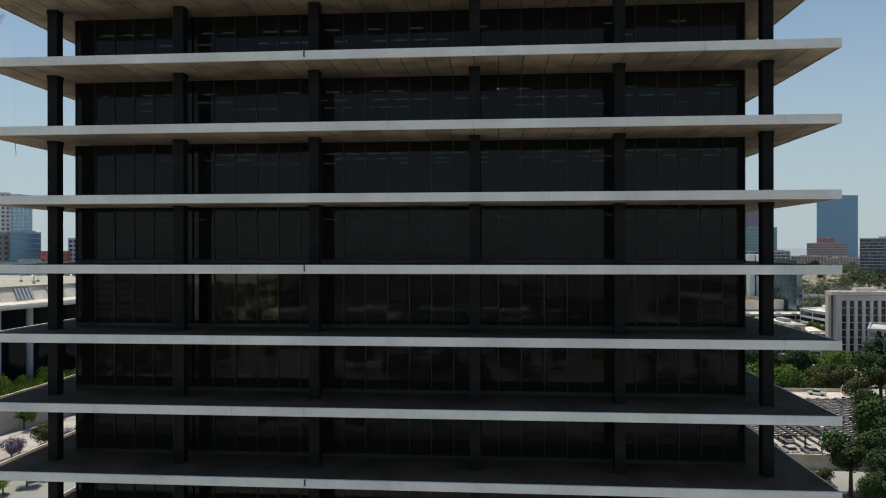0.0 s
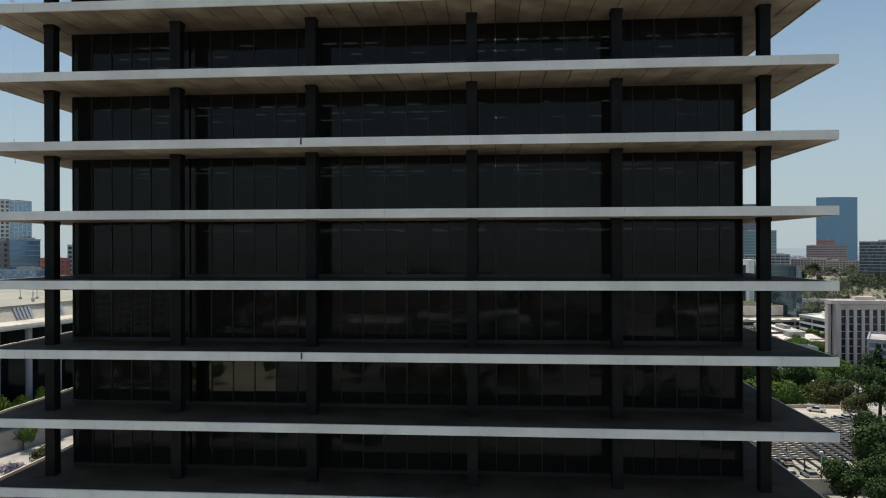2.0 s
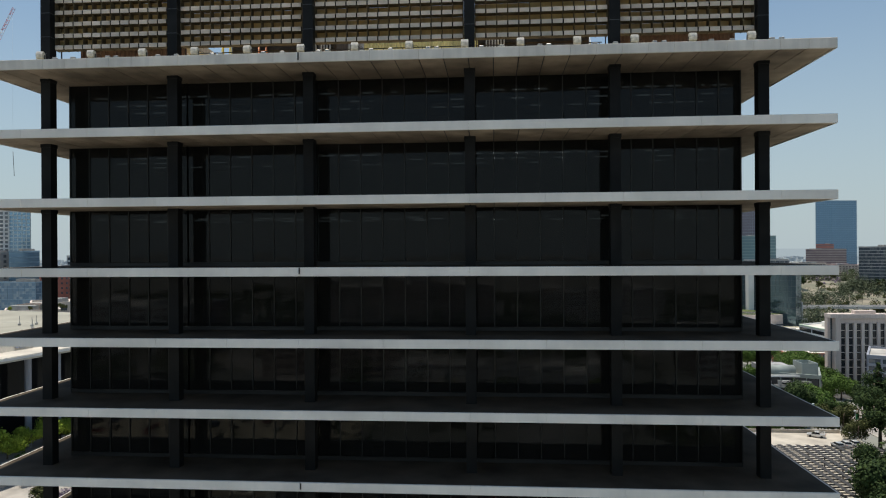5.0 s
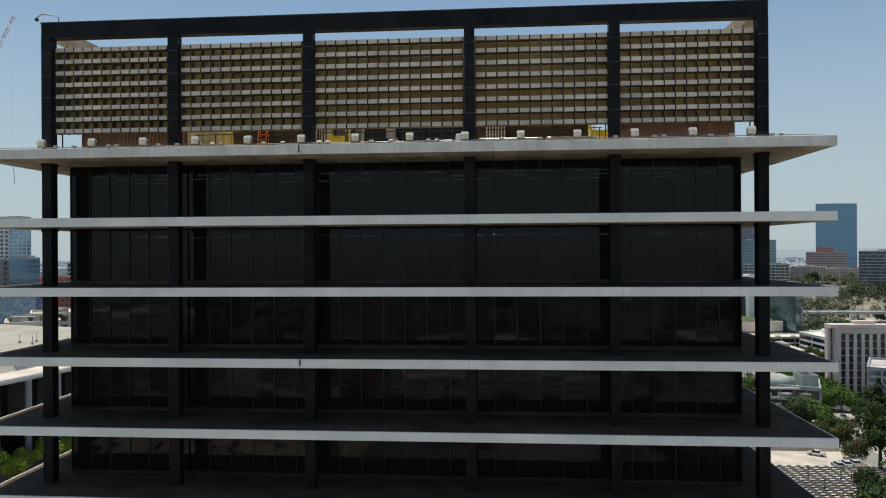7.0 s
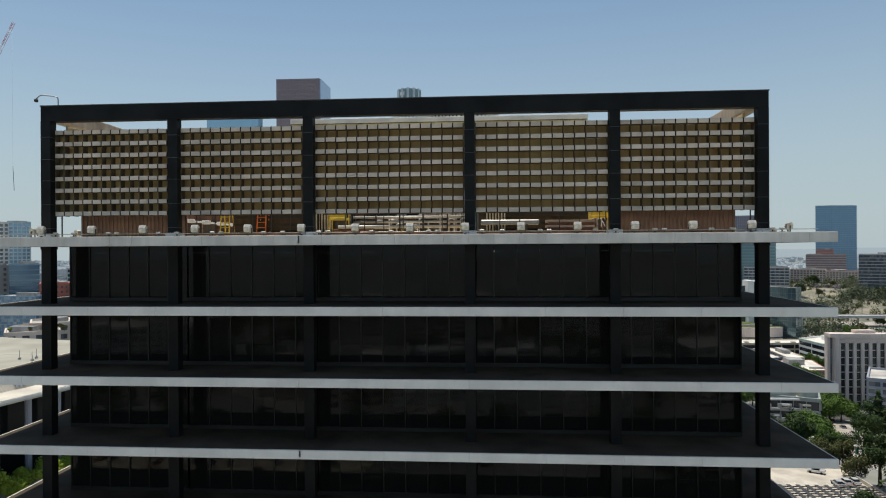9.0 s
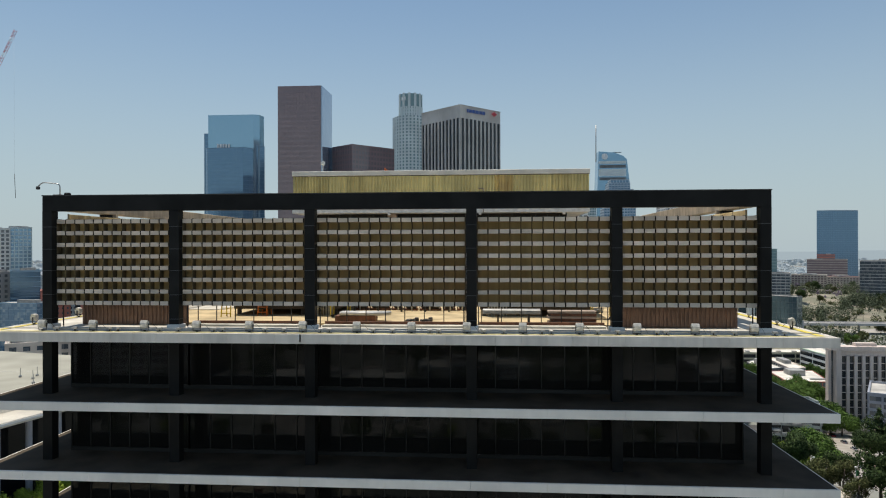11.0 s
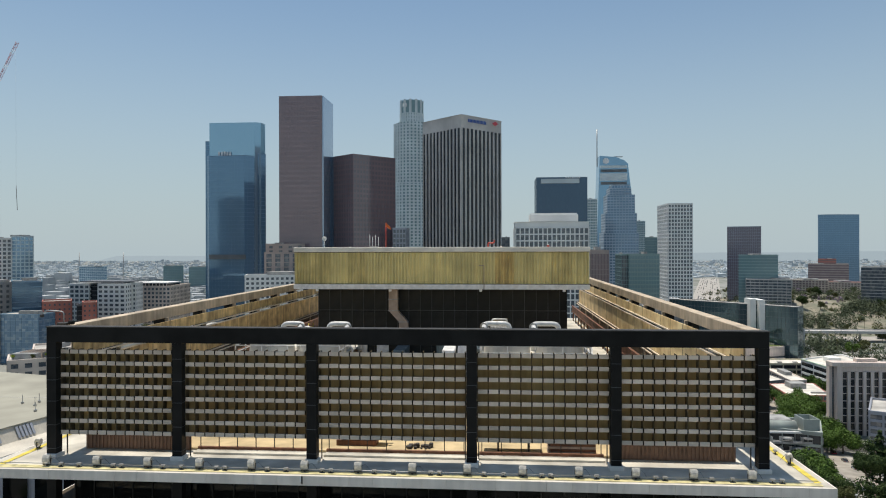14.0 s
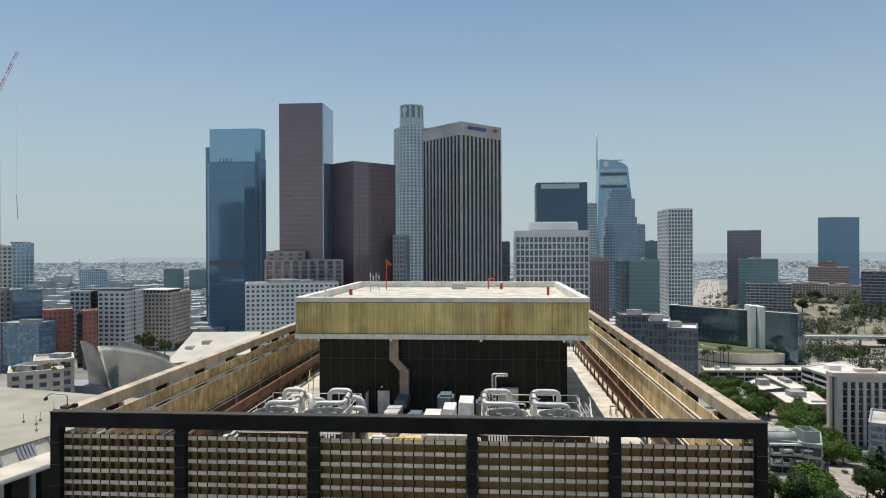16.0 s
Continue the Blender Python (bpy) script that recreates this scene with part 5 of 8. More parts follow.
def make_conifer(label, h, r, seed):
    t = thing("tree", (0, 0, 0), label, "tree")
    rnd = random.Random(seed)
    bm = bmesh.new()
    tube(bm, [(0, 0, 0), (0, 0, h * 0.95)], 0.22, 6)
    part("trunk", bm, BARK, t, local=True)
    verts, faces = [], []
    for i in range(1100):
        z = h * (0.12 + 0.86 * rnd.random() ** 1.2)
        q = r * (1 - z / h) ** 0.7 * rnd.uniform(0.5, 1.05) * (0.8 + 0.25 * math.sin(z * 2.3))
        a = rnd.uniform(0, 2 * math.pi)
        p = Vector((q * math.cos(a), q * math.sin(a), z))
        u = Vector((-math.sin(a), math.cos(a), rnd.uniform(-0.4, 0.4))).normalized() * rnd.uniform(0.3, 0.6)
        v = Vector((math.cos(a), math.sin(a), rnd.uniform(-0.8, 0.2))).normalized() * rnd.uniform(0.3, 0.7)
        k = len(verts)
        verts += [p - u, p - v * 0.4, p + u, p + v]
        faces.append((k, k + 1, k + 2, k + 3))
    me = bpy.data.meshes.new("crown")
    me.from_pydata(verts, [], faces)
    me.materials.append(LEAF_DARK)
    c = new("crown", me)
    c.parent = t
    return t


def make_palm(label, h, seed):
    t = thing("palm_tree", (0, 0, 0), label, "palm tree")
    rnd = random.Random(seed)
    bm = bmesh.new()
    tube(bm, [(0, 0, 0), (0.1, 0, h * 0.5), (0.25, 0.05, h)], 0.17, 6)
    part("trunk", bm, BARK, t, local=True)
    verts, faces = [], []
    for i in range(26):
        a, e = rnd.uniform(0, 6.283), rnd.uniform(-0.5, 1.0)
        d = Vector((math.cos(a), math.sin(a), 0))
        s = Vector((-math.sin(a), math.cos(a), 0))
        o = Vector((0.25, 0.05, h))
        for j in range(4):
            q0, q1 = j / 4 * 2.3, (j + 1) / 4 * 2.3
            w0, w1 = 0.34 * (1 - j / 4.4), 0.34 * (1 - (j + 1) / 4.4)
            z0, z1 = e * q0 - 0.3 * q0 * q0, e * q1 - 0.3 * q1 * q1
            k = len(verts)
            verts += [o + d * q0 - s * w0 + Vector((0, 0, z0)), o + d * q0 + s * w0 + Vector((0, 0, z0)), o + d * q1 + s * w1 + Vector((0, 0, z1)), o + d * q1 - s * w1 + Vector((0, 0, z1))]
            faces.append((k, k + 1, k + 2, k + 3))
    me = bpy.data.meshes.new("fronds")
    me.from_pydata(verts, [], faces)
    me.materials.append(LEAF_OLIVE)
    c = new("fronds", me)
    c.parent = t
    return t


ROUND = make_tree("broad green street tree with a rounded crown", LEAF, 10, 5.2, 11, 5200, 0.23)
ROUND_B = make_tree("wide green fig tree with a low crown", LEAF, 9, 6.0, 12, 6000, 0.23)
DARK_T = make_tree("dark green broadleaf tree with a dense crown", LEAF_DARK, 13, 5.0, 13, 6500, 0.23)
OLIVE_T = make_tree("olive green tree with a loose crown", LEAF_OLIVE, 9, 4.2, 14, 3600, 0.20)
BRIGHT_T = make_tree("bright yellow-green tree in full sun", LEAF_BRIGHT, 8, 4.5, 15, 5200, 0.19)
LILAC_T = make_tree("lilac flowering jacaranda tree", LILAC, 9, 4.5, 16, 4200, 0.19)
CONIFER = make_conifer("tall dark conifer with drooping branches", 17, 4.2, 17)
PALM = make_palm("slender palm with a small crown", 13, 18)
USED = set()


def plant_tree(kind, x, y, size=1.0, z=None):
    rnd = random.Random(round(x * 7 + y * 13))
    z = ground_z(x, y) - 0.1 if z is None else z
    m = Matrix.Translation((x, y, z)) @ Matrix.Rotation(rnd.uniform(0, 6.28), 4, "Z")
    s = size * rnd.uniform(0.9, 1.12)
    if kind not in USED:
        USED.add(kind)
        ob = kind
        ob.matrix_basis = m @ Matrix.Diagonal((s, s, s, 1))
    else:
        ob = copy_thing(kind, m)
        ob.scale = (s, s, s)
    return ob


# ---- right-hand side: parking deck, street, trees ----
DECK = material("pale_worn_concrete_deck", (0.52, 0.47, 0.39), 0.9, vary=0.15, scale=5, grain=2, bump=0.03)
LINE = material("white_road_paint", (0.72, 0.71, 0.68), 0.7, vary=0.15, scale=1.5)
GREEN_SIGN = material("green_sign", (0.05, 0.30, 0.10), 0.5, bump=0)
CAR_PAINTS = [material("car_paint_" + n, c, 0.25, metal=0.3, vary=0.05, bump=0, spec=0.8) for n, c in (("white", (0.75, 0.75, 0.74)), ("silver", (0.5, 0.51, 0.52)), ("black", (0.02, 0.02, 0.022)), ("grey", (0.2, 0.2, 0.21)), ("red", (0.4, 0.03, 0.03)), ("blue", (0.04, 0.09, 0.25)))]
TYRE = material("tyre_rubber", (0.02, 0.02, 0.02), 0.9, bump=0)
CAR_GLASS = glazing("car_glass", (0.012, 0.014, 0.016), 0.05, (9, 9, 9), wavy=0)


def make_car(label, paint, pickup=False, far=False):
    """A car along x: lower body, cabin, windows, four wheels, lamps; a far one has body, windows and roof."""
    t = thing("pickup_truck" if pickup else "car", (0, 0, 0), label, "car")
    body = bmesh.new()
    side = [(-2.25, 0.35), (2.2, 0.35), (2.3, 0.6), (2.2, 0.8), (1.1, 0.95), (-2.2, 1.0), (-2.3, 0.7)]
    f = [body.verts.new((x, -0.88, z)) for x, z in side]
    b = [body.verts.new((x, 0.88, z)) for x, z in side]
    body.faces.new(f)
    body.faces.new(b[::-1])
    for i in range(len(side)):
        body.faces.new((f[i], b[i], b[(i + 1) % len(side)], f[(i + 1) % len(side)]))
    bmesh.ops.bevel(body, geom=body.edges[:], offset=0.06, segments=2, affect="EDGES")
    part("body", body, paint, t, local=True)
    top = [(-0.9 if pickup else -1.9, 0.97), (1.15, 0.95), (0.45, 1.45), (-0.7 if pickup else -1.25, 1.47)]
    cab = bmesh.new()
    f = [cab.verts.new((x, -0.80 + 0.22 * (z - 0.95), z)) for x, z in top]
    b = [cab.verts.new((x, 0.80 - 0.22 * (z - 0.95), z)) for x, z in top]
    cab.faces.new(f)
    cab.faces.new(b[::-1])
    for i in range(4):
        cab.faces.new((f[i], b[i], b[(i + 1) % 4], f[(i + 1) % 4]))
    part("cabin_window", cab, CAR_GLASS, t, local=True)
    part("roof", bevelled(top[3][0] + 0.02, top[2][0] - 0.02, -0.66, 0.66, 1.455, 1.5, 0.02), paint, t, local=True)
    if far:
        return t
    for x in (-1.4, 1.4):
        for y in (-0.86, 0.86):
            bm = bmesh.new()
            tube(bm, [(x, y - 0.1, 0.33), (x, y + 0.1, 0.33)], 0.33, 12)
            part("wheel", bm, TYRE, t, local=True)
    for y in (-0.62, 0.62):
        part("headlight", bevelled(2.2, 2.3, y - 0.18, y + 0.18, 0.62, 0.76, 0.02), WHITE, t, local=True)
        part("tail_light", bevelled(-2.31, -2.22, y - 0.16, y + 0.16, 0.72, 0.9, 0.02), RED, t, local=True)
    if pickup:
        part("ladder_rack", boxes((-2.1, 0.4, -0.75, -0.68, 1.62, 1.68), (-2.1, 0.4, 0.68, 0.75, 1.62, 1.68), (-2.1, -2.02, -0.75, 0.75, 1.61, 1.67), (0.3, 0.38, -0.75, 0.75, 1.61, 1.67), (-2.1, -2.04, -0.75, -0.69, 1.0, 1.62), (-2.1, -2.04, 0.69, 0.75, 1.0, 1.62)), WHITE, t, local=True)
    return t


CARS = [make_car("parked %s car with dark windows" % n, p) for n, p in zip(("white", "silver", "black", "grey", "red", "blue"), CAR_PAINTS)]
FAR_CARS = [make_car("%s car on the distant freeway" % n, p, far=True) for n, p in zip(("white", "silver", "black", "grey"), CAR_PAINTS)]
PICKUP = make_car("white pickup truck with a ladder rack on the deck", CAR_PAINTS[0], True)


def park(kind, x, y, turn, z=None):
    z = ground_z(x, y) + 0.04 if z is None else z
    m = Matrix.Translation((x, y, z)) @ Matrix.Rotation(radians(turn), 4, "Z")
    if kind not in USED:
        USED.add(kind)
        kind.matrix_basis = m
        return kind
    return copy_thing(kind, m)


def parking_deck():
    """A parking deck on the slope, half of it under a shade lattice."""
    z = 2.0
    d = thing("parking_deck", (80, 160, 0), "pale concrete parking deck with a low parapet", "parking deck")
    x0, x1, y0, y1 = 44.0, 98.0, 135.5, 199.5
    part("deck_slab", boxes((x0, x1, y0, y1, -16, z)), DECK, d)
    for a in ((x0, x1, y1 - 0.3, y1), (x1 - 0.3, x1, y0, y1 - 0.31), (x0, x1 - 0.31, y0, y0 + 0.3)):
        part("parapet", boxes((*a, z + 0.002, z + 0.95)), DECK, d)
    line = mesh_of(boxes((0, 0.14, 0, 5.0, 0, 0.012)), "bay_line", LINE)
    for row in (140, 152, 166, 182):
        for i in range(18):
            piece("bay_line", line, (x0 + 3 + i * 2.75, row, z + 0.004), d)
    p = thing("shade_lattice", (72, 150, z), "steel shade lattice on posts over the parking deck", "pergola")
    lx0, lx1, ly0, ly1 = 46.0, 95.0, 140.0, 175.0
    post = mesh_of(boxes((-0.11, 0.11, -0.11, 0.11, 0, 3.2)), "post", DARK_STEEL)
    for i in range(7):
        for j in range(5):
            piece("post", post, (lx0 + 0.5 + i * 7.85, ly0 + 0.5 + j * 8.4, z), p)
    beam = mesh_of(boxes((lx0, lx1, -0.09, 0.09, 0, 0.24)), "beam", DARK_STEEL)
    y = ly0
    while y < ly1:
        piece("beam", beam, (0, y, z + 3.2), p)
        y += 1.62
    cross = mesh_of(boxes((-0.5, 0.5, ly0, ly1, 0, 0.05)), "shade_slat", DARK_STEEL)
    x = lx0 + 0.5
    while x < lx1:
        piece("shade_slat", cross, (x, 0, z + 3.45), p)
        x += 2.25


parking_deck()
park(PICKUP, 89.5, 195.0, 150, 2.0)
for i, (x, y, k, a) in enumerate(((95.5, 187, 0, 92), (93, 186.3, 0, 88), (90.4, 185, 1, 90), (61.5, 148, 0, 90), (58.5, 139.5, 0, 100), (62.5, 139.2, 1, 95), (70, 154, 3, 90), (78, 146, 5, 91), (90, 166, 1, 90), (84, 158, 4, 89))):
    park(CARS[k], x, y, a, 2.0)


def flag_pole(x, y, z, h):
    t = thing("light_pole", (x, y, z), "slim grey lamp post with a green banner", "lamp post")
    bm = bmesh.new()
    tube(bm, [(x, y, z), (x, y, z + h)], 0.08, 8)
    part("pole", bm, STEEL, t)
    part("lamp_head", bevelled(x - 0.3, x + 0.3, y - 0.25, y + 0.25, z + h, z + h + 0.5, 0.08), WHITE, t)
    part("banner", boxes((x + 0.1, x + 0.95, y - 0.02, y + 0.02, z + h - 2.2, z + h - 0.6)), GREEN_SIGN, t, "green banner")


flag_pole(62.07, 133.26, 0, 8.5)
flag_pole(103, 201, ground_z(103, 201), 9)
flag_pole(95.81, 210.7, ground_z(95.81, 210.7), 9.5)

# streets on the slope, laid a little above the ground
BLEACHED = material("sun_bleached_asphalt", (0.36, 0.325, 0.275), 0.9, vary=0.2, scale=6, grain=2.0, bump=0.04)


def strip(name, a, b, w, mat, lift, label, kind="structure", n=24):
    """A straight street or pavement draped on the ground."""
    a, b = Vector(a), Vector(b)
    d = (b - a).normalized()
    s = Vector((-d.y, d.x)) * w / 2
    bm = bmesh.new()
    rows = []
    for i in range(n + 1):
        p = a.lerp(b, i / n)
        rows.append([bm.verts.new((q.x, q.y, ground_z(q.x, q.y) + lift)) for q in (p - s, p, p + s)] + [bm.verts.new((q.x, q.y, ground_z(q.x, q.y) - 0.6)) for q in (p + s, p - s)])
    for r, t in zip(rows, rows[1:]):
        for i in range(5):
            bm.faces.new((r[i], t[i], t[(i + 1) % 5], r[(i + 1) % 5]))
    bm.faces.new(rows[0][::-1])
    bm.faces.new(rows[-1])
    return solid(name, bm, mat, label, "road", kind=kind)


strip("pavement", (108, 120), (166, 420), 22, PAVING, 0.20, "pale concrete pavement beside a street")
strip("road", (112, 120), (168, 420), 12, BLEACHED, 0.30, "grey asphalt street running downhill")
strip("road", (60, 330), (420, 318), 14, ASPHALT, 0.36, "cross street of grey asphalt")
strip("road", (150, 560), (480, 640), 20, PAVING, 0.3, "pale concrete freeway ramp")
strip("road", (120, 640), (520, 760), 34, PAVING, 0.4, "wide pale concrete freeway")
strip("road", (318, 1050), (640, 2070), 50, PAVING, 0.5, "wide pale freeway running into the distance", n=60)
for i in range(16):
    k = random.Random(i)
    park(CARS[k.randrange(6)], 118 + i * 3.4 + k.uniform(-0.6, 0.6), 160 + i * 15.5, 80, None)
for i in range(170):
    k = random.Random(500 + i)
    f = k.random()
    park(FAR_CARS[k.randrange(4)], 318 + 322 * f + k.choice((-20, -15, -10, -5, 5, 10, 15, 20)), 1050 + 1020 * f, 72 + 180 * (k.random() < 0.5), -15 + 0.52)

TREES_R = (
    (DARK_T, 81.5, 149.5, 1.0), (DARK_T, 73.04, 133.59, 1.05), (DARK_T, 108, 176, 1.1), (CONIFER, 112, 190, 1.05), (DARK_T, 116, 168, 1.1),
    (DARK_T, 110, 150, 1.0), (DARK_T, 104, 138, 1.0), (DARK_T, 97, 127, 0.8), (DARK_T, 106, 124, 0.9), (OLIVE_T, 120, 200, 1.0), (CONIFER, 124, 214, 1.1),
    (ROUND, 84, 206, 0.95), (ROUND_B, 92, 214, 1.0), (ROUND, 76, 204, 0.9), (OLIVE_T, 100, 208, 0.9), (DARK_T, 106, 216, 0.9), (BRIGHT_T, 98, 230, 1.25), (ROUND, 110, 232, 0.9),
    (ROUND_B, 96, 250, 1.0), (ROUND, 88, 240, 1.0),
    (ROUND_B, 152, 318, 1.15), (CONIFER, 166, 280, 1.0), (ROUND, 190, 322, 1.0), (LILAC_T, 200, 326, 0.9),
    (DARK_T, 158, 262, 1.1), (DARK_T, 150, 246, 1.05), (DARK_T, 166, 240, 1.1), (CONIFER, 144, 232, 1.1), (DARK_T, 152, 222, 1.05), (DARK_T, 138, 212, 1.0), (ROUND, 172, 258, 0.9), (OLIVE_T, 184, 280, 0.9),
    (ROUND, 142, 400, 1.2), (ROUND_B, 150, 412, 1.2), (ROUND, 158, 404, 1.25), (ROUND_B, 166, 396, 1.2), (ROUND, 174, 404, 1.2), (ROUND_B, 160, 384, 1.15), (ROUND, 170, 376, 1.1), (ROUND_B, 148, 440, 1.2), (ROUND, 140, 460, 1.2), (ROUND_B, 152, 470, 1.2), (ROUND, 144, 490, 1.1), (ROUND_B, 156, 500, 1.1),
    (ROUND, 134, 430, 1.1), (ROUND_B, 130, 350, 1.1), (ROUND, 138, 345, 1.0), (ROUND_B, 146, 352, 1.1), (ROUND, 120, 340, 1.1), (ROUND_B, 112, 330, 1.1),
)
MORE = ((BRIGHT_T, 96.7, 231.1, 1.35), (BRIGHT_T, 90.7, 234.1, 1.2), (ROUND_B, 168, 388, 1.3), (ROUND, 177, 393, 1.2), (ROUND_B, 164, 370, 1.25), (ROUND, 172, 374, 1.2), (DARK_T, 158, 410, 1.1), (ROUND, 150, 398, 1.2), (ROUND_B, 160, 425, 1.2), (ROUND, 164, 448, 1.1), (ROUND_B, 160, 468, 1.2), (DARK_T, 165, 486, 0.9), (ROUND, 205, 440, 1.0), (ROUND, 206, 462, 1.0), (ROUND_B, 155.55, 315.01, 1.35), (ROUND, 127.05, 266.47, 0.6), (CONIFER, 136.44, 250.53, 1.2), (DARK_T, 130.45, 247.54, 1.1), (DARK_T, 146.16, 262.11, 1.1), (DARK_T, 72, 127, 0.9), (DARK_T, 79, 130, 0.95), (DARK_T, 86, 133, 0.9), (DARK_T, 67, 119, 0.75), (DARK_T, 76, 120, 0.9), (DARK_T, 92, 138, 0.9), (DARK_T, 101, 146, 1.1), (DARK_T, 103, 158, 1.2), (DARK_T, 102, 170, 1.2), (CONIFER, 104, 182, 1.15), (DARK_T, 106, 194, 1.3), (DARK_T, 112, 184, 1.35), (DARK_T, 118, 194, 1.35), (DARK_T, 122, 182, 1.35), (DARK_T, 128, 196, 1.3), (OLIVE_T, 99, 192, 0.9), (DARK_T, 61.3, 121.4, 0.86), (DARK_T, 64.5, 115.5, 0.75), (DARK_T, 60.0, 111.5, 0.62), (DARK_T, 68.5, 124, 0.85), (DARK_T, 66, 108, 0.7), (OLIVE_T, 56.5, 119.5, 0.42), (OLIVE_T, 57.5, 123.5, 0.45), (ROUND, 54.0, 121.0, 0.3),
    (ROUND, 70, 210, 1.1), (ROUND_B, 80, 212, 1.15), (ROUND, 88, 208, 1.05), (OLIVE_T, 95, 206, 1.0), (OLIVE_T, 102, 206, 1.0), (DARK_T, 76, 222, 1.1), (DARK_T, 86, 226, 1.1), (DARK_T, 96, 222, 1.1), (DARK_T, 70, 232, 1.1), (ROUND_B, 108, 244, 1.2), (ROUND_B, 113, 252, 1.25), (DARK_T, 138, 250, 1.2),
    (ROUND_B, 158, 336, 1.3), (ROUND_B, 148, 330, 1.25), (DARK_T, 142, 318, 1.1), (DARK_T, 180, 300, 1.0), (ROUND, 190, 306, 1.0), (DARK_T, 174, 270, 1.1), (DARK_T, 186, 264, 1.1))
for kind, x, y, s in TREES_R + MORE:
    plant_tree(kind, x, y, s)
for i in range(110):
    k = random.Random(900 + i)
    x, y = k.uniform(250, 640), k.uniform(590, 1060)
    if x / y < 0.33:
        continue
    hill = hill_z(x, y)
    plant_tree(k.choice((OLIVE_T, DARK_T, OLIVE_T, ROUND, LILAC_T, OLIVE_T)), x, y, k.uniform(0.6, 1.25), hill - 0.3)
for i in range(26):
    k = random.Random(1300 + i)
    plant_tree(PALM, k.uniform(150, 420), k.uniform(450, 800), k.uniform(0.9, 1.3))
for x in (153.5, 155.6, 158.0, 162.1, 166.8, 170.5, 173.3):
    plant_tree(PALM, x, 515 + (x * 7) % 3, 1.75)


def overpass():
    """The freeway bridge: a pale deck on round piers with parapets."""
    t = thing("freeway_overpass", (360, 690, -15), "pale concrete freeway overpass on piers", "bridge")
    part("deck", boxes((255, 560, 690, 706, -6.2, -4.8)), GREY_STONE, t)
    for y in (690, 705.6):
        part("parapet", boxes((255, 560, y, y + 0.4, -4.79, -3.7)), GREY_STONE, t)
    for i in range(10):
        bm = bmesh.new()
        x = 268 + i * 31
        tube(bm, [(x, 698, -15), (x, 698, -6.2)], 1.1, 10)
        part("pier", bm, GREY_STONE, t)


overpass()
SOIL = material("dry_tan_hillside", (0.265, 0.235, 0.18), 0.95, vary=0.25, scale=16, grain=0.5, other=(0.125, 0.14, 0.095))


def hillside():
    bm = bmesh.new()
    xs, ys = [270 + 18 * i for i in range(24)], [720 + 22 * j for j in range(14)]
    g = [[bm.verts.new((x, y, -15 + 26 * ramp01((y - 730) / 170) * ramp01((x - 280) / 70) + 1.2 * noise.noise((x * 0.03, y * 0.03, 0)) - (0.8 if j == 0 else 0))) for x in xs] for j, y in enumerate(ys)]
    for r, s in zip(g, g[1:]):
        for i in range(len(xs) - 1):
            bm.faces.new((r[i], r[i + 1], s[i + 1], s[i]))
    solid("hillside", bm, SOIL, "dry tan hillside with scattered shrubs", "ground", kind="structure")


hillside()


def scrub():
    """Shrubs and small trees in uneven clumps over the slopes beside the freeway."""
    rnd = random.Random(77)
    for name, mat, count, lab in (("scrub", LEAF_OLIVE, 800, "dense dark green shrubs and small trees on the slopes"), ("dry_scrub", LEAF_HAZY, 800, "olive dry shrubs on the slopes"), ("dark_grove", LEAF_HAZY, 850, "tall dark green trees along the hillside"), ("ramp_grove", LEAF_HAZY, 110, "dark green trees between the freeway ramps"), ("jacaranda_grove", LILAC, 90, "hazy lilac flowering trees beside the freeway")):
        verts, faces = [], []
        done = 0
        while done < count:
            x, y = rnd.uniform(150, 700), rnd.uniform(470, 1080)
            if name == "jacaranda_grove":
                x, y = rnd.gauss(475, 32), rnd.gauss(905, 12)
            if name == "ramp_grove":
                x, y = rnd.uniform(235, 345), rnd.uniform(560, 675)
            if name == "dark_grove":
                x, y = rnd.gauss(*((345, 26), (425, 30), (480, 40), (400, 90))[done % 4]), rnd.gauss(*((800, 22), (850, 14), (900, 30), (880, 50))[done % 4])
            if x / y < 0.30 or noise.noise((x * 0.012, y * 0.012, len(name))) < -0.12:
                continue
            if abs(y - (640 + (x - 120) * 0.3)) < 22 or abs(y - (560 + (x - 150) * 0.242)) < 13 or 685 < y < 712:
                continue
            done += 1
            z = hill_z(x, y)
            r, h = (rnd.uniform(2.5, 5.5), rnd.uniform(7, 17)) if name in ("dark_grove", "ramp_grove") else (rnd.uniform(1.6, 4.2), rnd.uniform(2.0, 7.0))
            for i in range(110 if name == "ramp_grove" else 46):
                d = Vector((rnd.gauss(0, 1), rnd.gauss(0, 1), abs(rnd.gauss(0, 1)))).normalized()
                p = Vector((x, y, z)) + Vector((d.x * r, d.y * r, d.z * h)) * rnd.uniform(0.7, 1.05)
                u = d.cross(Vector((rnd.uniform(-1, 1), rnd.uniform(-1, 1), rnd.uniform(-1, 1)))).normalized() * rnd.uniform(0.4, 0.9)
                v = u.cross(d) * 0.8
                k = len(verts)
                verts += [p - u, p - v, p + u, p + v]
                faces.append((k, k + 1, k + 2, k + 3))
        me = bpy.data.meshes.new(name)
        me.from_pydata(verts, [], faces)
        me.materials.append(mat)
        tagged(new(name, me), lab, "shrubs", kind="stuff")


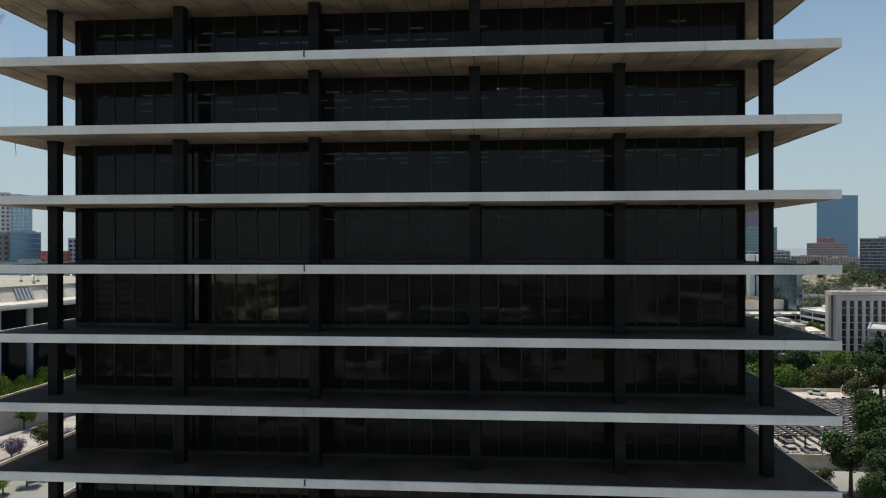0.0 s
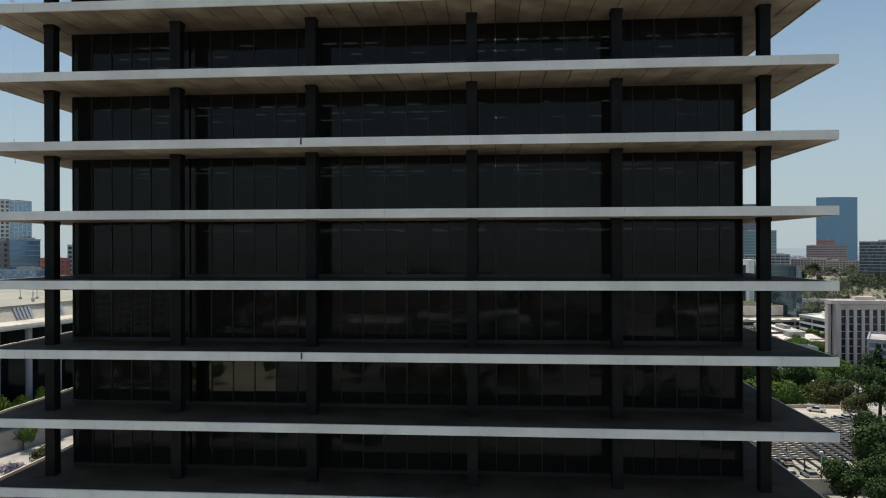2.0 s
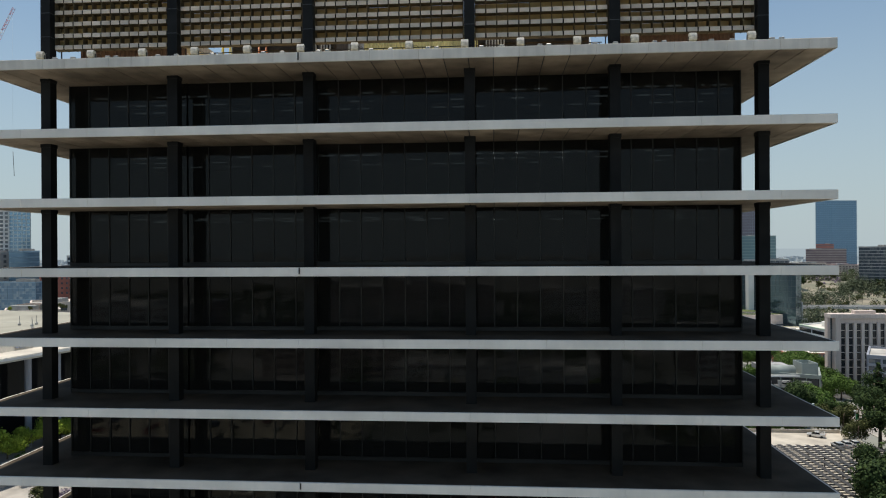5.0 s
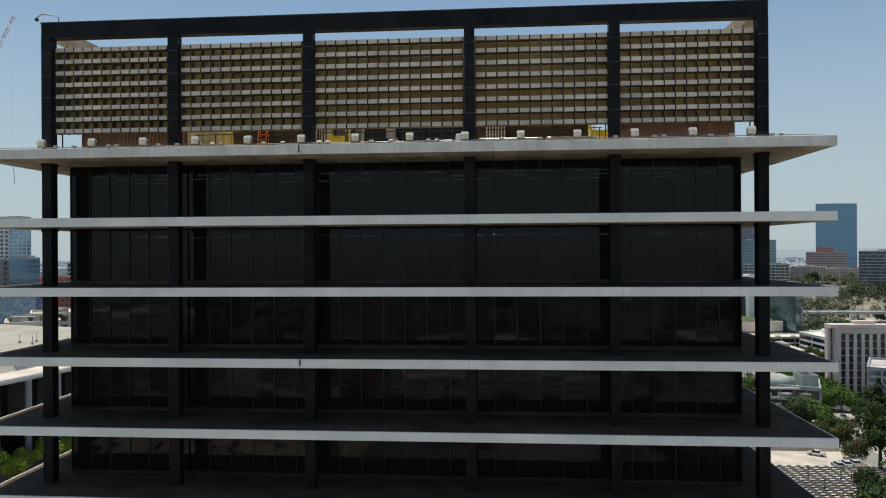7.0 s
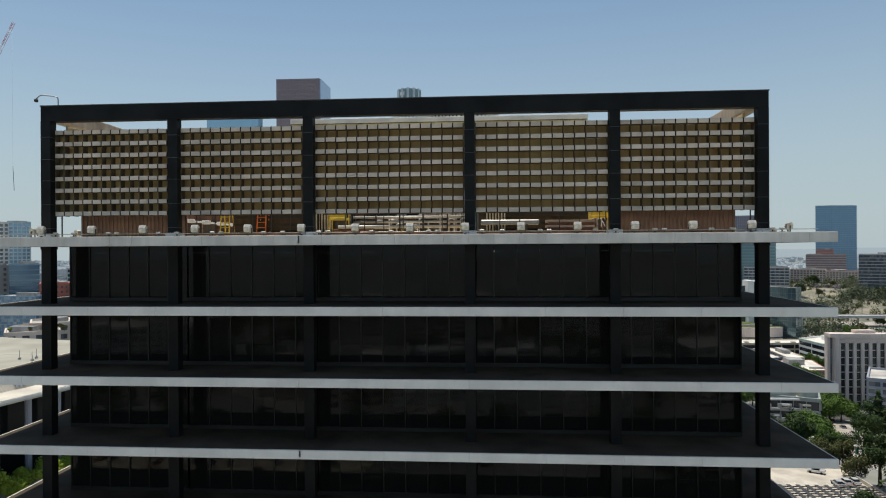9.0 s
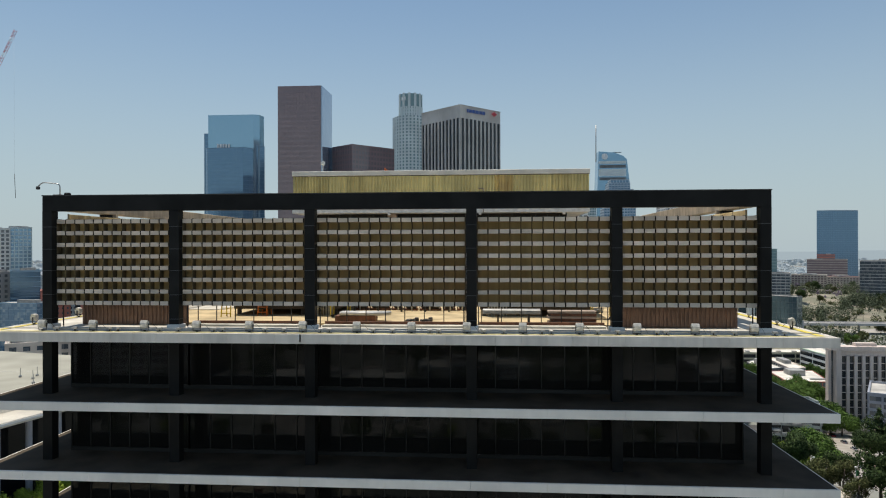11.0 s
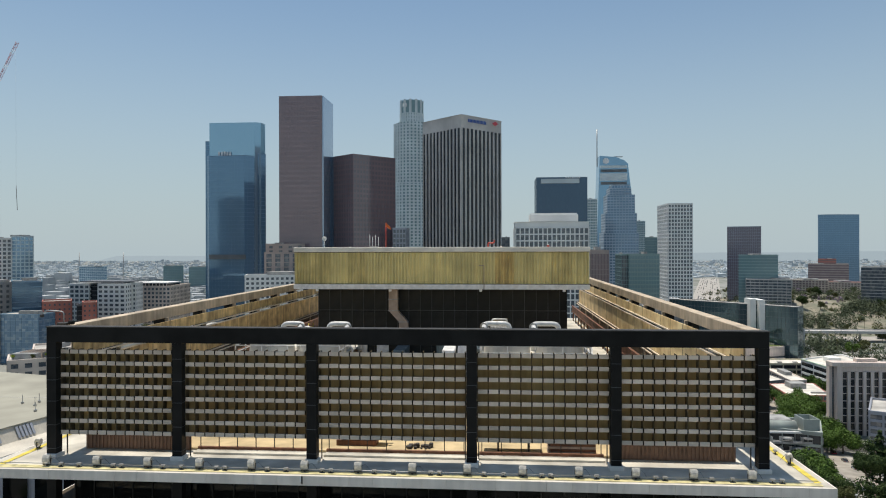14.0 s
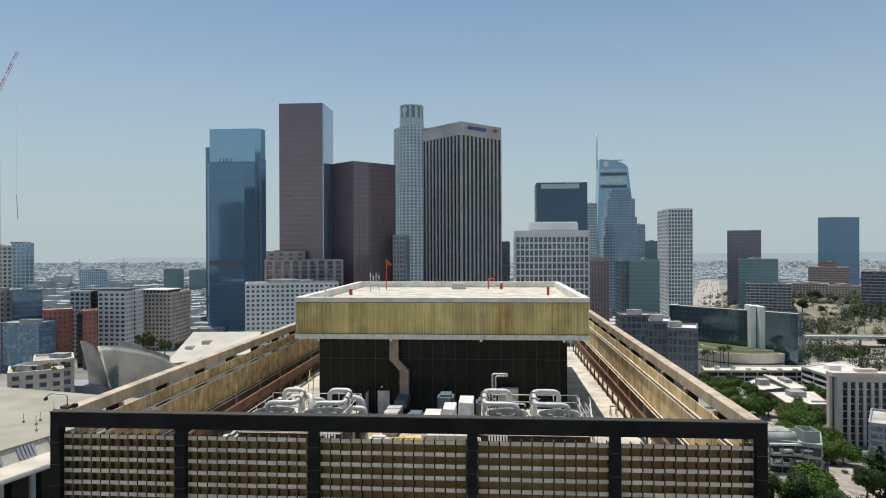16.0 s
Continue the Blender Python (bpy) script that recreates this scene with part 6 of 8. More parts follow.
scrub()
building("apartment_block", "cream apartment rows with red roofs on the hill", 500.02, 1000, 52.0, 30, 27.8, TAN_STUCCO, BROWN_GLASS, 4, 3.2, 1.6, 1.4, roof=BRICK_RED)
building("apartment_block", "cream apartment block on the hill", 458.0, 1020, 50.0, 30, 30.2, TAN_STUCCO, BROWN_GLASS, 4, 3.2, 1.4, 1.2)
# dark office with haze put into its lighter grey wall
building("office_block", "low dark office on the hill, paled for haze", 336.45, 860, 53.94, 30, 38.61, GREY_STONE, DARK_GLASS, 5, 3.6, 0.4, 1.2)


# ---- left-hand side: theatre on its plaza, steel concert hall, street ----
THEATRE = material("cream_theatre_stone", (0.62, 0.57, 0.48), 0.8, vary=0.12, scale=8, grain=1.5, bump=0.02, streak=0.1)
THEATRE_ROOF = material("cream_theatre_roof", (0.36, 0.345, 0.28), 0.9, vary=0.1, scale=14, grain=0.8, bump=0.02)


def theatre():
    """A big cream hall: flat roof, sloping roof edge, tall columns before dark glass, on a raised plaza."""
    t = thing("theatre", (-135, 150, 0), "cream stone theatre with tall columns and a sloping roof edge", "building")
    p0, u = Vector((-137.5, 66)), Vector((0.24, 0.971))
    n = Vector((-0.971, 0.24))
    L, D = 165.0, 95.0

    def at(a, b):
        return p0 + u * a + n * b

    def hull(name, rows, mat, label=""):
        """A solid between two outlines, each given as (along, across, height)."""
        bm = bmesh.new()
        low, top = rows
        q = [bm.verts.new((*at(a, b), z)) for a, b, z in low] + [bm.verts.new((*at(a, b), z)) for a, b, z in top]
        k = len(low)
        for i in range(k):
            bm.faces.new((q[i], q[(i + 1) % k], q[k + (i + 1) % k], q[k + i]))
        bm.faces.new(q[:k][::-1])
        bm.faces.new(q[k:])
        return part(name, bm, mat, t, label)

    def ring(a0, a1, b0, b1, z):
        return [(a0, b0, z), (a1, b0, z), (a1, b1, z), (a0, b1, z)]

    hull("plaza", (ring(-20, L + 8, -4, D + 10, -2), ring(-20, L + 8, -4, D + 10, 5.5)), PAVING)
    hull("glass_wall", (ring(8, L - 8, 7.5, D - 4, 5.4), ring(8, L - 8, 7.5, D - 4, 28.4)), GLASS)
    hull("eave", (ring(0, L, 0, D, 28.3), ring(0, L, 0, D, 29.5)), THEATRE)
    hull("eave_edge", (ring(-0.2, L + 0.2, -0.2, D, 28.75), ring(-0.2, L + 0.2, -0.2, D, 29.3)), WHITE_STONE)
    hull("sloping_edge", (ring(9, L - 9, 8.8, D - 3, 29.49), ring(11, L - 11, 10.8, D - 5, 33.0)), THEATRE)
    hull("roof", (ring(10.6, L - 10.6, 10.4, D - 5, 32.99), ring(10.6, L - 10.6, 10.4, D - 5, 33.3)), THEATRE_ROOF, "flat cream theatre roof")
    for i in range(19):
        c = at(2.5 + i * 8.7, 3.4)
        bm = bmesh.new()
        prism(bm, [(c.x + 0.8 * math.cos(a * 0.524), c.y + 0.8 * math.sin(a * 0.524)) for a in range(12)], 5.4, 28.3)
        part("column", bm, GREY_WALL, t)
    for i in range(15):
        bm = bmesh.new()
        a = 13 + i * 9.6
        for k in range(5):
            p, q = a + k * 1.05, a + k * 1.05 + 0.7
            lo = [bm.verts.new((*at(x, y), z)) for x, y, z in ((p, 8.9, 30.0), (q, 8.9, 30.0), (q, 10.4, 32.7), (p, 10.4, 32.7))]
            hi = [bm.verts.new((*at(x, y), z)) for x, y, z in ((p, 8.75, 30.1), (q, 8.75, 30.1), (q, 10.25, 32.8), (p, 10.25, 32.8))]
            for j in range(4):
                bm.faces.new((lo[j], lo[(j + 1) % 4], hi[(j + 1) % 4], hi[j]))
            bm.faces.new(hi)
        part("roof_louvre", bm, GREY_WALL, t, "grey louvred roof panel")
    for i, (a, b) in enumerate(((118, 30), (121, 27), (117, 24), (112, 18), (104, 26), (132, 34), (96, 40))):
        c = at(a, b)
        v = part("roof_vent", bevelled(c.x - 0.35, c.x + 0.35, c.y - 0.35, c.y + 0.35, 33.3, 33.9, 0.1), STEEL, t)
        part("vent_pipe", boxes((c.x - 0.06, c.x + 0.06, c.y - 0.06, c.y + 0.06, 33.9, 36.0)), STEEL, t)
    part("roof_seam", boxes((-190, -128, 196.0, 196.12, 33.3, 33.34)), GREY_STONE, t)
    for i in range(15):
        c = at(58 + i * 5.2, -0.6 + 0.8 * (i % 2))
        plant_tree(BRIGHT_T, c.x, c.y, 0.80 + 0.12 * (i % 3), 4.6)


theatre()
STEEL_SKIN = material("brushed_steel_skin", (0.66, 0.655, 0.63), 0.42, metal=0.6, vary=0.1, scale=7, grain=0.6, bump=0.02)


HALL_ROOF = material("cream_hall_roof", (0.56, 0.53, 0.47), 0.85, vary=0.08, scale=12, grain=0.8, bump=0)


def steel_hall():
    """A concert hall of leaning curved steel sails."""
    t = thing("concert_hall", (-184.47, 350, 0), "concert hall clad in curved brushed steel sails", "building")

    def sail(a, b, bulge, low, high, drop, power, lean, thick=0.5):
        """A steel sheet over the line a to b; its top falls away along a power curve and it flares towards the top."""
        bm = bmesh.new()
        a, b = Vector(a), Vector(b)
        d = (b - a)
        s = Vector((d.y, -d.x)).normalized()
        rows = []
        n, m = 24, 10
        for i in range(n + 1):
            f = i / n
            p = a.lerp(b, f) + s * bulge * math.sin(math.pi * f)
            top = high - drop * f ** power
            row = []
            for j in range(m + 1):
                g = j / m
                o = s * lean * g * g - d.normalized() * 0.45 * abs(lean) * (1 - g) * (f - 1) * (1 if power > 3 else 0)
                row.append(bm.verts.new((p.x + o.x, p.y + o.y, low + (top - low) * g)))
            rows.append(row)
        for r, q in zip(rows, rows[1:]):
            for j in range(m):
                f = bm.faces.new((r[j], q[j], q[j + 1], r[j + 1]))
                f.smooth = True
        bmesh.ops.solidify(bm, geom=bm.faces[:], thickness=thick)
        part("sail", bm, STEEL_SKIN, t)

    sail((-216.8, 343), (-199.0, 340), 2.0, 4, 36.4, 23.0, 4.2, 5)
    sail((-208.0, 345), (-158.0, 341), -6, 4, 33.4, 11.8, 1.6, 6)
    sail((-205.4, 352), (-176.0, 352), 2, 10, 34.5, 8.2, 1.3, -1)
    part("entry_glazing", boxes((-206.5, -201.0, 345.5, 346.0, 2, 27.5)), TEAL_GLASS, t)
    part("low_wing", boxes((-232, -203.5, 336, 352, 1, 13.0)), GREY_WALL, t)
    bm = bmesh.new()
    low = [(-181.0, 357), (-131.61, 357), (-140.0, 395), (-182.0, 395)]
    za = (21.0, 27.5, 34.5, 34.0)
    q = [bm.verts.new((x, y, 2)) for x, y in low] + [bm.verts.new((x, y, z)) for (x, y), z in zip(low, za)]
    for i in range(4):
        bm.faces.new((q[i], q[(i + 1) % 4], q[4 + (i + 1) % 4], q[4 + i]))
    bm.faces.new(q[4:])
    part("hall_roof", bm, HALL_ROOF, t, "bright sloping hall roof")
    for x, y, z in ((-175.06, 376, 27.7), (-167.8, 382, 30.2)):
        part("skylight", boxes((x - 2.2, x + 2.2, y - 2.6, y + 2.6, z - 2.2, z + 0.6)), HALL_ROOF, t)
        part("skylight_pane", boxes((x - 1.7, x + 1.7, y - 2.1, y + 2.1, z + 0.601, z + 0.66)), DARK_GLASS, t)


steel_hall()
for x, y, q in ((-262, 485, 1.5), (-255, 478, 1.3), (-238, 470, 1.1), (-228, 474, 1.0)):
    plant_tree(OLIVE_T, x, y, q, 8)
t = building("low_rise_block", "tan low building with roof garden and pergola", -214.48, 300, 27.02, 22, 26.45, TAN_STUCCO, DARK_GLASS, 6, 4, 2.6, 1.8, 0.4, plant=2)
gx, gz = -215.41, 26.45
for i in range(9):
    part("pergola_slat", boxes((gx - 9 + i * 1.3, gx - 8.7 + i * 1.3, 303, 312, gz + 3.2, gz + 3.5)), DUCT, t)
for x in (gx - 9, gx + 1.6):
    for y in (303.2, 311.4):
        part("pergola_post", boxes((x, x + 0.3, y, y + 0.3, gz + 0.1, gz + 3.2)), DUCT, t)
for i in range(8):
    plant_tree((BRIGHT_T, OLIVE_T)[i % 2], gx - 11 + i * 3.2, 301.5 + 6 * (i % 3), 0.32, gz + 0.1)
building("low_rise_block", "tan set-back building with roof garden", -218.03, 318, 20.57, 22, 28.7, TAN_STUCCO, DARK_GLASS, 6, 4, 2.6, 1.8, 0.4, plant=1)
# street below the plaza
strip("pavement", (-120, 60), (-88, 190), 30, PAVING, 0.20, "pale sunlit pavement below the theatre plaza")
strip("road", (-106, 60), (-84, 190), 11, ASPHALT, 0.30, "asphalt street below the theatre plaza")
for i in range(12):
    k = random.Random(40 + i)
    y = 96 + i * 8.0
    plant_tree((LILAC_T, OLIVE_T, LILAC_T, BRIGHT_T)[i % 4], -112 + 0.24 * (y - 100) + 9 + k.uniform(-1, 1), y, 0.42 + 0.1 * (i % 3))
for i in range(9):
    plant_tree((BRIGHT_T, OLIVE_T)[i % 2], -86 + 0.2 * i + 0.24 * i * 6, 112 + i * 7.5, 0.5)
for x, y, q in ((-86.3, 124, 0.55), (-88.5, 133, 0.6), (-84.5, 116, 0.5)):
    plant_tree(LILAC_T, x, y, q)
for i in range(6):
    plant_tree(ROUND, -119 + 0.24 * (i * 16), 120 + i * 16, 0.7)
for i in range(14):
    k = random.Random(140 + i)
    park(CARS[k.randrange(6)], -103.5 + 0.17 * (i * 8.5) + (3.6 if i % 2 else -3.6), 70 + i * 8.5 + k.uniform(-1, 1), 80)
for i in range(7):
    bm = boxes((-0.35, 0.35, -3.6, 3.6, 0, 0.02))
    ob = solid("crossing_bar", bm, LINE, "worn white crossing bar on the asphalt", "road marking", "bars of the street crossing", at=(-96 + i * 1.4 + 0.5, 135 + 0.2 * i, ground_z(-90, 135) + 0.32))


def tower_crane():
    """A red lattice jib with its hook rope, high over the left-hand blocks."""
    t = thing("tower_crane", (-334.81, 420, 0), "tower crane with a red and white lattice jib", "crane")
    x0, z0, x1, z1 = -334.81, 170.1, -311.63, 214.21
    d = Vector((x1 - x0, 0, z1 - z0)).normalized()
    s = Vector((-d.z, 0, d.x))
    n = 18
    L = (Vector((x1, 0, z1)) - Vector((x0, 0, z0))).length
    for i in range(n):
        bm = bmesh.new()
        a, b = Vector((x0, 420, z0)) + d * L * i / n, Vector((x0, 420, z0)) + d * L * (i + 1) / n
        for o in (Vector((0, -0.8, 0)), Vector((0, 0.8, 0)), s * 1.5):
            tube(bm, [a + o, b + o], 0.13, 4)
        tube(bm, [a + Vector((0, -0.8, 0)), b + s * 1.5], 0.08, 4)
        tube(bm, [b + Vector((0, 0.8, 0)), a + s * 1.5], 0.08, 4)
        part("jib_bay", bm, RED if i % 4 < 3 else WHITE, t)
    bm = bmesh.new()
    tube(bm, [(-313.2, 420, z1 - 2), (-313.2, 420, 120.33)], 0.04, 4)
    part("hoist_rope", bm, PALE_STONE, t)
    bm = bmesh.new()
    tube(bm, [(-313.2, 420, 120.33), (-312.42, 420, 104.36)], 0.16, 5)
    part("hook_block", bm, DARK_STEEL, t)
    bm = bmesh.new()
    for o in ((-1, -1), (1, -1), (1, 1), (-1, 1)):
        tube(bm, [(x0 + o[0], 420 + o[1], -1), (x0 + o[0], 420 + o[1], z0 + 3)], 0.16, 4)
    part("mast", bm, WHITE, t)


tower_crane()


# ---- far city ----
# distance haze is put into these base colours, palest in the outer belt
FAR_WALL = island_material("haze_paled_far_houses", (0.44, 0.47, 0.485), (0.64, 0.65, 0.65), 0.9, 0.05)
EDGE_WALL = island_material("haze_blue_outskirts", (0.62, 0.69, 0.735), (0.70, 0.755, 0.79), 0.9, 0.05)
EDGE_LEAF = island_material("haze_blue_outskirts_trees", (0.50, 0.57, 0.60), (0.58, 0.64, 0.67), 0.9, 0.1)
FAR_LEAF = island_material("haze_paled_tree_tops", (0.20, 0.245, 0.235), (0.30, 0.345, 0.33), 0.9, 0.1)
# the hills' haze is an even glow, not sunlight on them
HAZE = bpy.data.materials.new("glowing_haze_hills")
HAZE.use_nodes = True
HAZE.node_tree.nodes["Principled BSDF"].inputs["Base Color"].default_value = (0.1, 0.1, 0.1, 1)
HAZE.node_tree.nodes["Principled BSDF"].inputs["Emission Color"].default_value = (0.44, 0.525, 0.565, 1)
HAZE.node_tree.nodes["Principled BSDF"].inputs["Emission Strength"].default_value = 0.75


def far_city():
    rnd = random.Random(5)
    belts = [([], [], [], []), ([], [], [], [])]

    def add(v, f, x0, x1, y0, y1, z0, z1):
        k = len(v)
        v += [(x0, y0, z0), (x1, y0, z0), (x1, y1, z0), (x0, y1, z0), (x0, y0, z1), (x1, y0, z1), (x1, y1, z1), (x0, y1, z1)]
        f += [(k, k + 1, k + 5, k + 4), (k + 1, k + 2, k + 6, k + 5), (k + 2, k + 3, k + 7, k + 6), (k + 3, k, k + 4, k + 7), (k + 4, k + 5, k + 6, k + 7)]

    for i in range(15000):
        y = 620 + 4100 * rnd.random() ** 1.5
        x = y * rnd.uniform(-0.95, 0.72)
        if -0.45 < x / y < 0.12 and y < 900:
            continue
        if abs(x + 10 - 318 - (y - 1050) * 0.3157) < 62 and 900 < y < 2120:
            continue
        if 260 < x < 700 and y < 1000:
            continue
        z = ground_z(x, y)
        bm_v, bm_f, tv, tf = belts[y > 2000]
        if rnd.random() < 0.6:
            w, d, h = rnd.uniform(8, 34), rnd.uniform(8, 30), (rnd.uniform(4, 10) if rnd.random() < 0.9 else rnd.uniform(12, 30)) * (1.0 if y < 2000 else 0.55)
            add(bm_v, bm_f, x, x + w, y, y + d, z - 0.5, z + h)
        else:
            for j in range(3):
                px, py, r, h = x + rnd.uniform(-14, 14), y + rnd.uniform(-14, 14), rnd.uniform(2.5, 5.5), rnd.uniform(5, 11)
                k = len(tv)
                m = 6
                tv += [(px + r * rnd.uniform(0.7, 1.2) * math.cos(a * 1.047), py + r * math.sin(a * 1.047), z + h * rnd.uniform(0.3, 0.5)) for a in range(m)]
                tv += [(px + rnd.uniform(-1, 1), py, z + h), (px, py, z)]
                for a in range(m):
                    tf.append((k + a, k + (a + 1) % m, k + m))
                    tf.append((k + (a + 1) % m, k + a, k + m + 1))
    rows = []
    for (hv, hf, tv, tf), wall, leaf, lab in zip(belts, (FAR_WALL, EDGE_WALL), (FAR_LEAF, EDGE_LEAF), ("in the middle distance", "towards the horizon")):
        rows += [("far_houses", hv, hf, wall, "haze-paled low city blocks " + lab), ("far_trees", tv, tf, leaf, "haze-paled tree clumps " + lab)]
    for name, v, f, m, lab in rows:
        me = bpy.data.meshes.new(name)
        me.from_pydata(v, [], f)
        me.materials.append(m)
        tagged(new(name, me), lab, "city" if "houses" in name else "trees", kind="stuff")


far_city()


def hills():
    """Low hazy hills along the horizon, to the right, glowing in one flat haze colour."""
    bm = bmesh.new()
    n = 60
    for y, amp, base in ((4780, 34, 20), ):
        lo, hi = [], []
        for i in range(n + 1):
            x = -4600 + 9200 * i / n
            k = 0.15 + 0.85 * ramp01((x - 300) / 900)
            z = base + amp * k * (0.75 + 0.6 * noise.noise((x * 0.0013, 3.1, 0)) + 0.2 * noise.noise((x * 0.006, 1.1, 0)))
            lo.append(bm.verts.new((x, y, -40)))
            hi.append(bm.verts.new((x, y + 20, z)))
        for i in range(n):
            bm.faces.new((lo[i], lo[i + 1], hi[i + 1], hi[i]))
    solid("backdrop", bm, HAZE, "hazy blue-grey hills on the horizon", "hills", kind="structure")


hills()


# ---- along the roof edge ----
EDGE_Y = 37.55
SMALL = 0.76                       # the floodlights are a small model
LENS = glazing("floodlight_glass", (0.25, 0.26, 0.27), 0.1, (5, 5, 5), wavy=0)


def make_floodlight():
    t = thing("floodlight", (0, 0, 0), "weathered white floodlight on a bracket at the roof edge", "floodlight", "floodlights of the roof edge")
    bm = bmesh.new()
    prof = [(-0.20, 0.30), (0.16, 0.26), (0.22, 0.44), (0.16, 0.80), (-0.12, 0.86), (-0.24, 0.62)]
    f = [bm.verts.new((-0.27, y, z)) for y, z in prof]
    b = [bm.verts.new((0.27, y, z)) for y, z in prof]
    bm.faces.new(f)
    bm.faces.new(b[::-1])
    for i in range(len(prof)):
        bm.faces.new((f[i], b[i], b[(i + 1) % len(prof)], f[(i + 1) % len(prof)]))
    bmesh.ops.bevel(bm, geom=bm.edges[:], offset=0.03, segments=2, affect="EDGES")
    h = part("housing", bm, LAMP_CASE, t, local=True)
    part("lens", bevelled(-0.22, 0.22, 0.20, 0.23, 0.36, 0.72, 0.01), LENS, h, "pale glass lens", local=True)
    part("cooling_rib", boxes((-0.29, 0.29, -0.22, -0.17, 0.52, 0.55)), STEEL, h, local=True)
    part("cooling_rib", boxes((-0.29, 0.29, -0.20, -0.15, 0.66, 0.69)), STEEL, h, local=True)
    for x in (-0.30, 0.28):
        part("yoke_arm", boxes((x, x + 0.02, -0.05, 0.05, 0.12, 0.6)), DARK_STEEL, t, local=True)
    part("yoke_base", bevelled(-0.30, 0.30, -0.07, 0.07, 0.08, 0.125, 0.01), DARK_STEEL, t, local=True)
    bm = bmesh.new()
    tube(bm, [(0, 0, 0), (0, 0, 0.09)], 0.09, 8)
    part("foot", bm, DARK_STEEL, t, local=True)
    bm = bmesh.new()
    tube(bm, rounded([(0.26, 0.1, 0.5), (0.5, 0.15, 0.62), (0.75, 0.25, 0.3), (0.9, 0.4, 0.03)], 0.15), 0.012, 5)
    part("cable", bm, DARK_STEEL, t, local=True)
    return t


def make_small_bracket():
    t = thing("cable_bracket", (0, 0, 0), "small grey bracket with a junction box on the roof edge", "bracket", "brackets of the roof edge")
    part("foot", bevelled(-0.16, 0.16, -0.08, 0.08, 0, 0.035, 0.01), DARK_STEEL, t, local=True)
    part("stem", boxes((-0.03, 0.03, -0.03, 0.03, 0.035, 0.13)), DARK_STEEL, t, local=True)
    part("box", bevelled(-0.13, 0.13, -0.08, 0.08, 0.13, 0.26, 0.02), STEEL, t, local=True)
    return t


def roof_edge():
    light, bracket = make_floodlight(), make_small_bracket()
    first = True
    for i in range(14):
        x = -26.3 + 3.1 * i
        m = Matrix.Translation((x, EDGE_Y + 0.15 + random.uniform(-0.03, 0.03), ROOF_Z)) @ Matrix.Rotation(random.uniform(-0.12, 0.12), 4, "Z")
        if first:
            light.matrix_basis = m @ Matrix.Diagonal((SMALL, SMALL, SMALL, 1))
        else:
            copy_thing(light, m).scale = (SMALL, SMALL, SMALL)
        for k, q in enumerate((1.05, 1.55) if i % 2 else (0.95, 2.05)):
            m = Matrix.Translation((x + q, EDGE_Y + 0.05, ROOF_Z)) @ Matrix.Rotation(random.uniform(-0.3, 0.3), 4, "Z")
            if first and k == 0:
                bracket.matrix_basis = m
            else:
                copy_thing(bracket, m)
        first = False
    for x, turn in ((SX0 + 0.8, -90), (SX1 - 0.8, 90)):
        for i in range(12):
            copy_thing(light, Matrix.Translation((x, 41.0 + 4.6 * i, ROOF_Z)) @ Matrix.Rotation(radians(turn) + random.uniform(-0.3, 0.3), 4, "Z")).scale = (SMALL, SMALL, SMALL)
            copy_thing(bracket, Matrix.Translation((x, 43.0 + 4.6 * i, ROOF_Z)) @ Matrix.Rotation(1.57, 4, "Z"))
    # painted safety line and the cable tray
    part("safety_line", boxes((SX0 + 0.55, SX1 - 0.55, SY0 + 0.30, SY0 + 0.80, ROOF_Z + 0.003, ROOF_Z + 0.008)), FADED, tower, "faded yellow safety line")
    for x in (SX0 + 0.55, SX1 - 0.8):
        part("safety_line", boxes((x, x + 0.35, SY0 + 0.81, SY1 - 2, ROOF_Z + 0.003, ROOF_Z + 0.008)), YELLOW, tower)
    bm = bmesh.new()
    tube(bm, [(SX0 + 0.7, EDGE_Y + 0.1, ROOF_Z + 0.16), (SX1 - 0.7, EDGE_Y + 0.1, ROOF_Z + 0.16)], 0.022, 6)
    part("cable_rail", bm, STEEL, tower)
    # kerb and thin guard rail under the middle screens
    for a, b in zip(COLS[1:4], COLS[2:5]):
        r = thing("guard_rail", ((a + b) / 2, 41.3, ROOF_Z), "thin dark guard rail over a brown kerb", "railing", "guard rails under the screens")
        part("kerb", boxes((a + 0.4, b - 0.4, 41.2, 41.4, ROOF_Z, ROOF_Z + 0.26)), RUST, r, "brown kerb")
        part("ledge", boxes((a + 0.4, b - 0.4, 40.55, 41.19, ROOF_Z, ROOF_Z + 0.10)), ROOF_WHITE, r, "white ledge")
        n = 8 if b - a > 8.9 else 7
        for i in range(n):
            x = a + 0.55 + i * (b - a - 1.1) / (n - 1)
            part("rail_post", boxes((x - 0.025, x + 0.025, 41.28, 41.33, ROOF_Z + 0.26, ROOF_Z + 1.35)), DARK_STEEL, r)
        part("top_rail", boxes((a + 0.4, b - 0.4, 41.28, 41.33, ROOF_Z + 1.351, ROOF_Z + 1.4)), DARK_STEEL, r)


roof_edge()


# ---- plant in the roof court ----
RZ = ROOF_Z + 0.12
TOWER_CASE = material("dark_brown_tower_casing", (0.10, 0.075, 0.055), 0.8, vary=0.25, scale=1.2, streak=0.3)


def pipe(parent, way, r, mat=PIPE, bend=0.5, name="pipe"):
    bm = bmesh.new()
    tube(bm, rounded(way, bend, 5), r, 12)
    return part(name, bm, mat, parent)


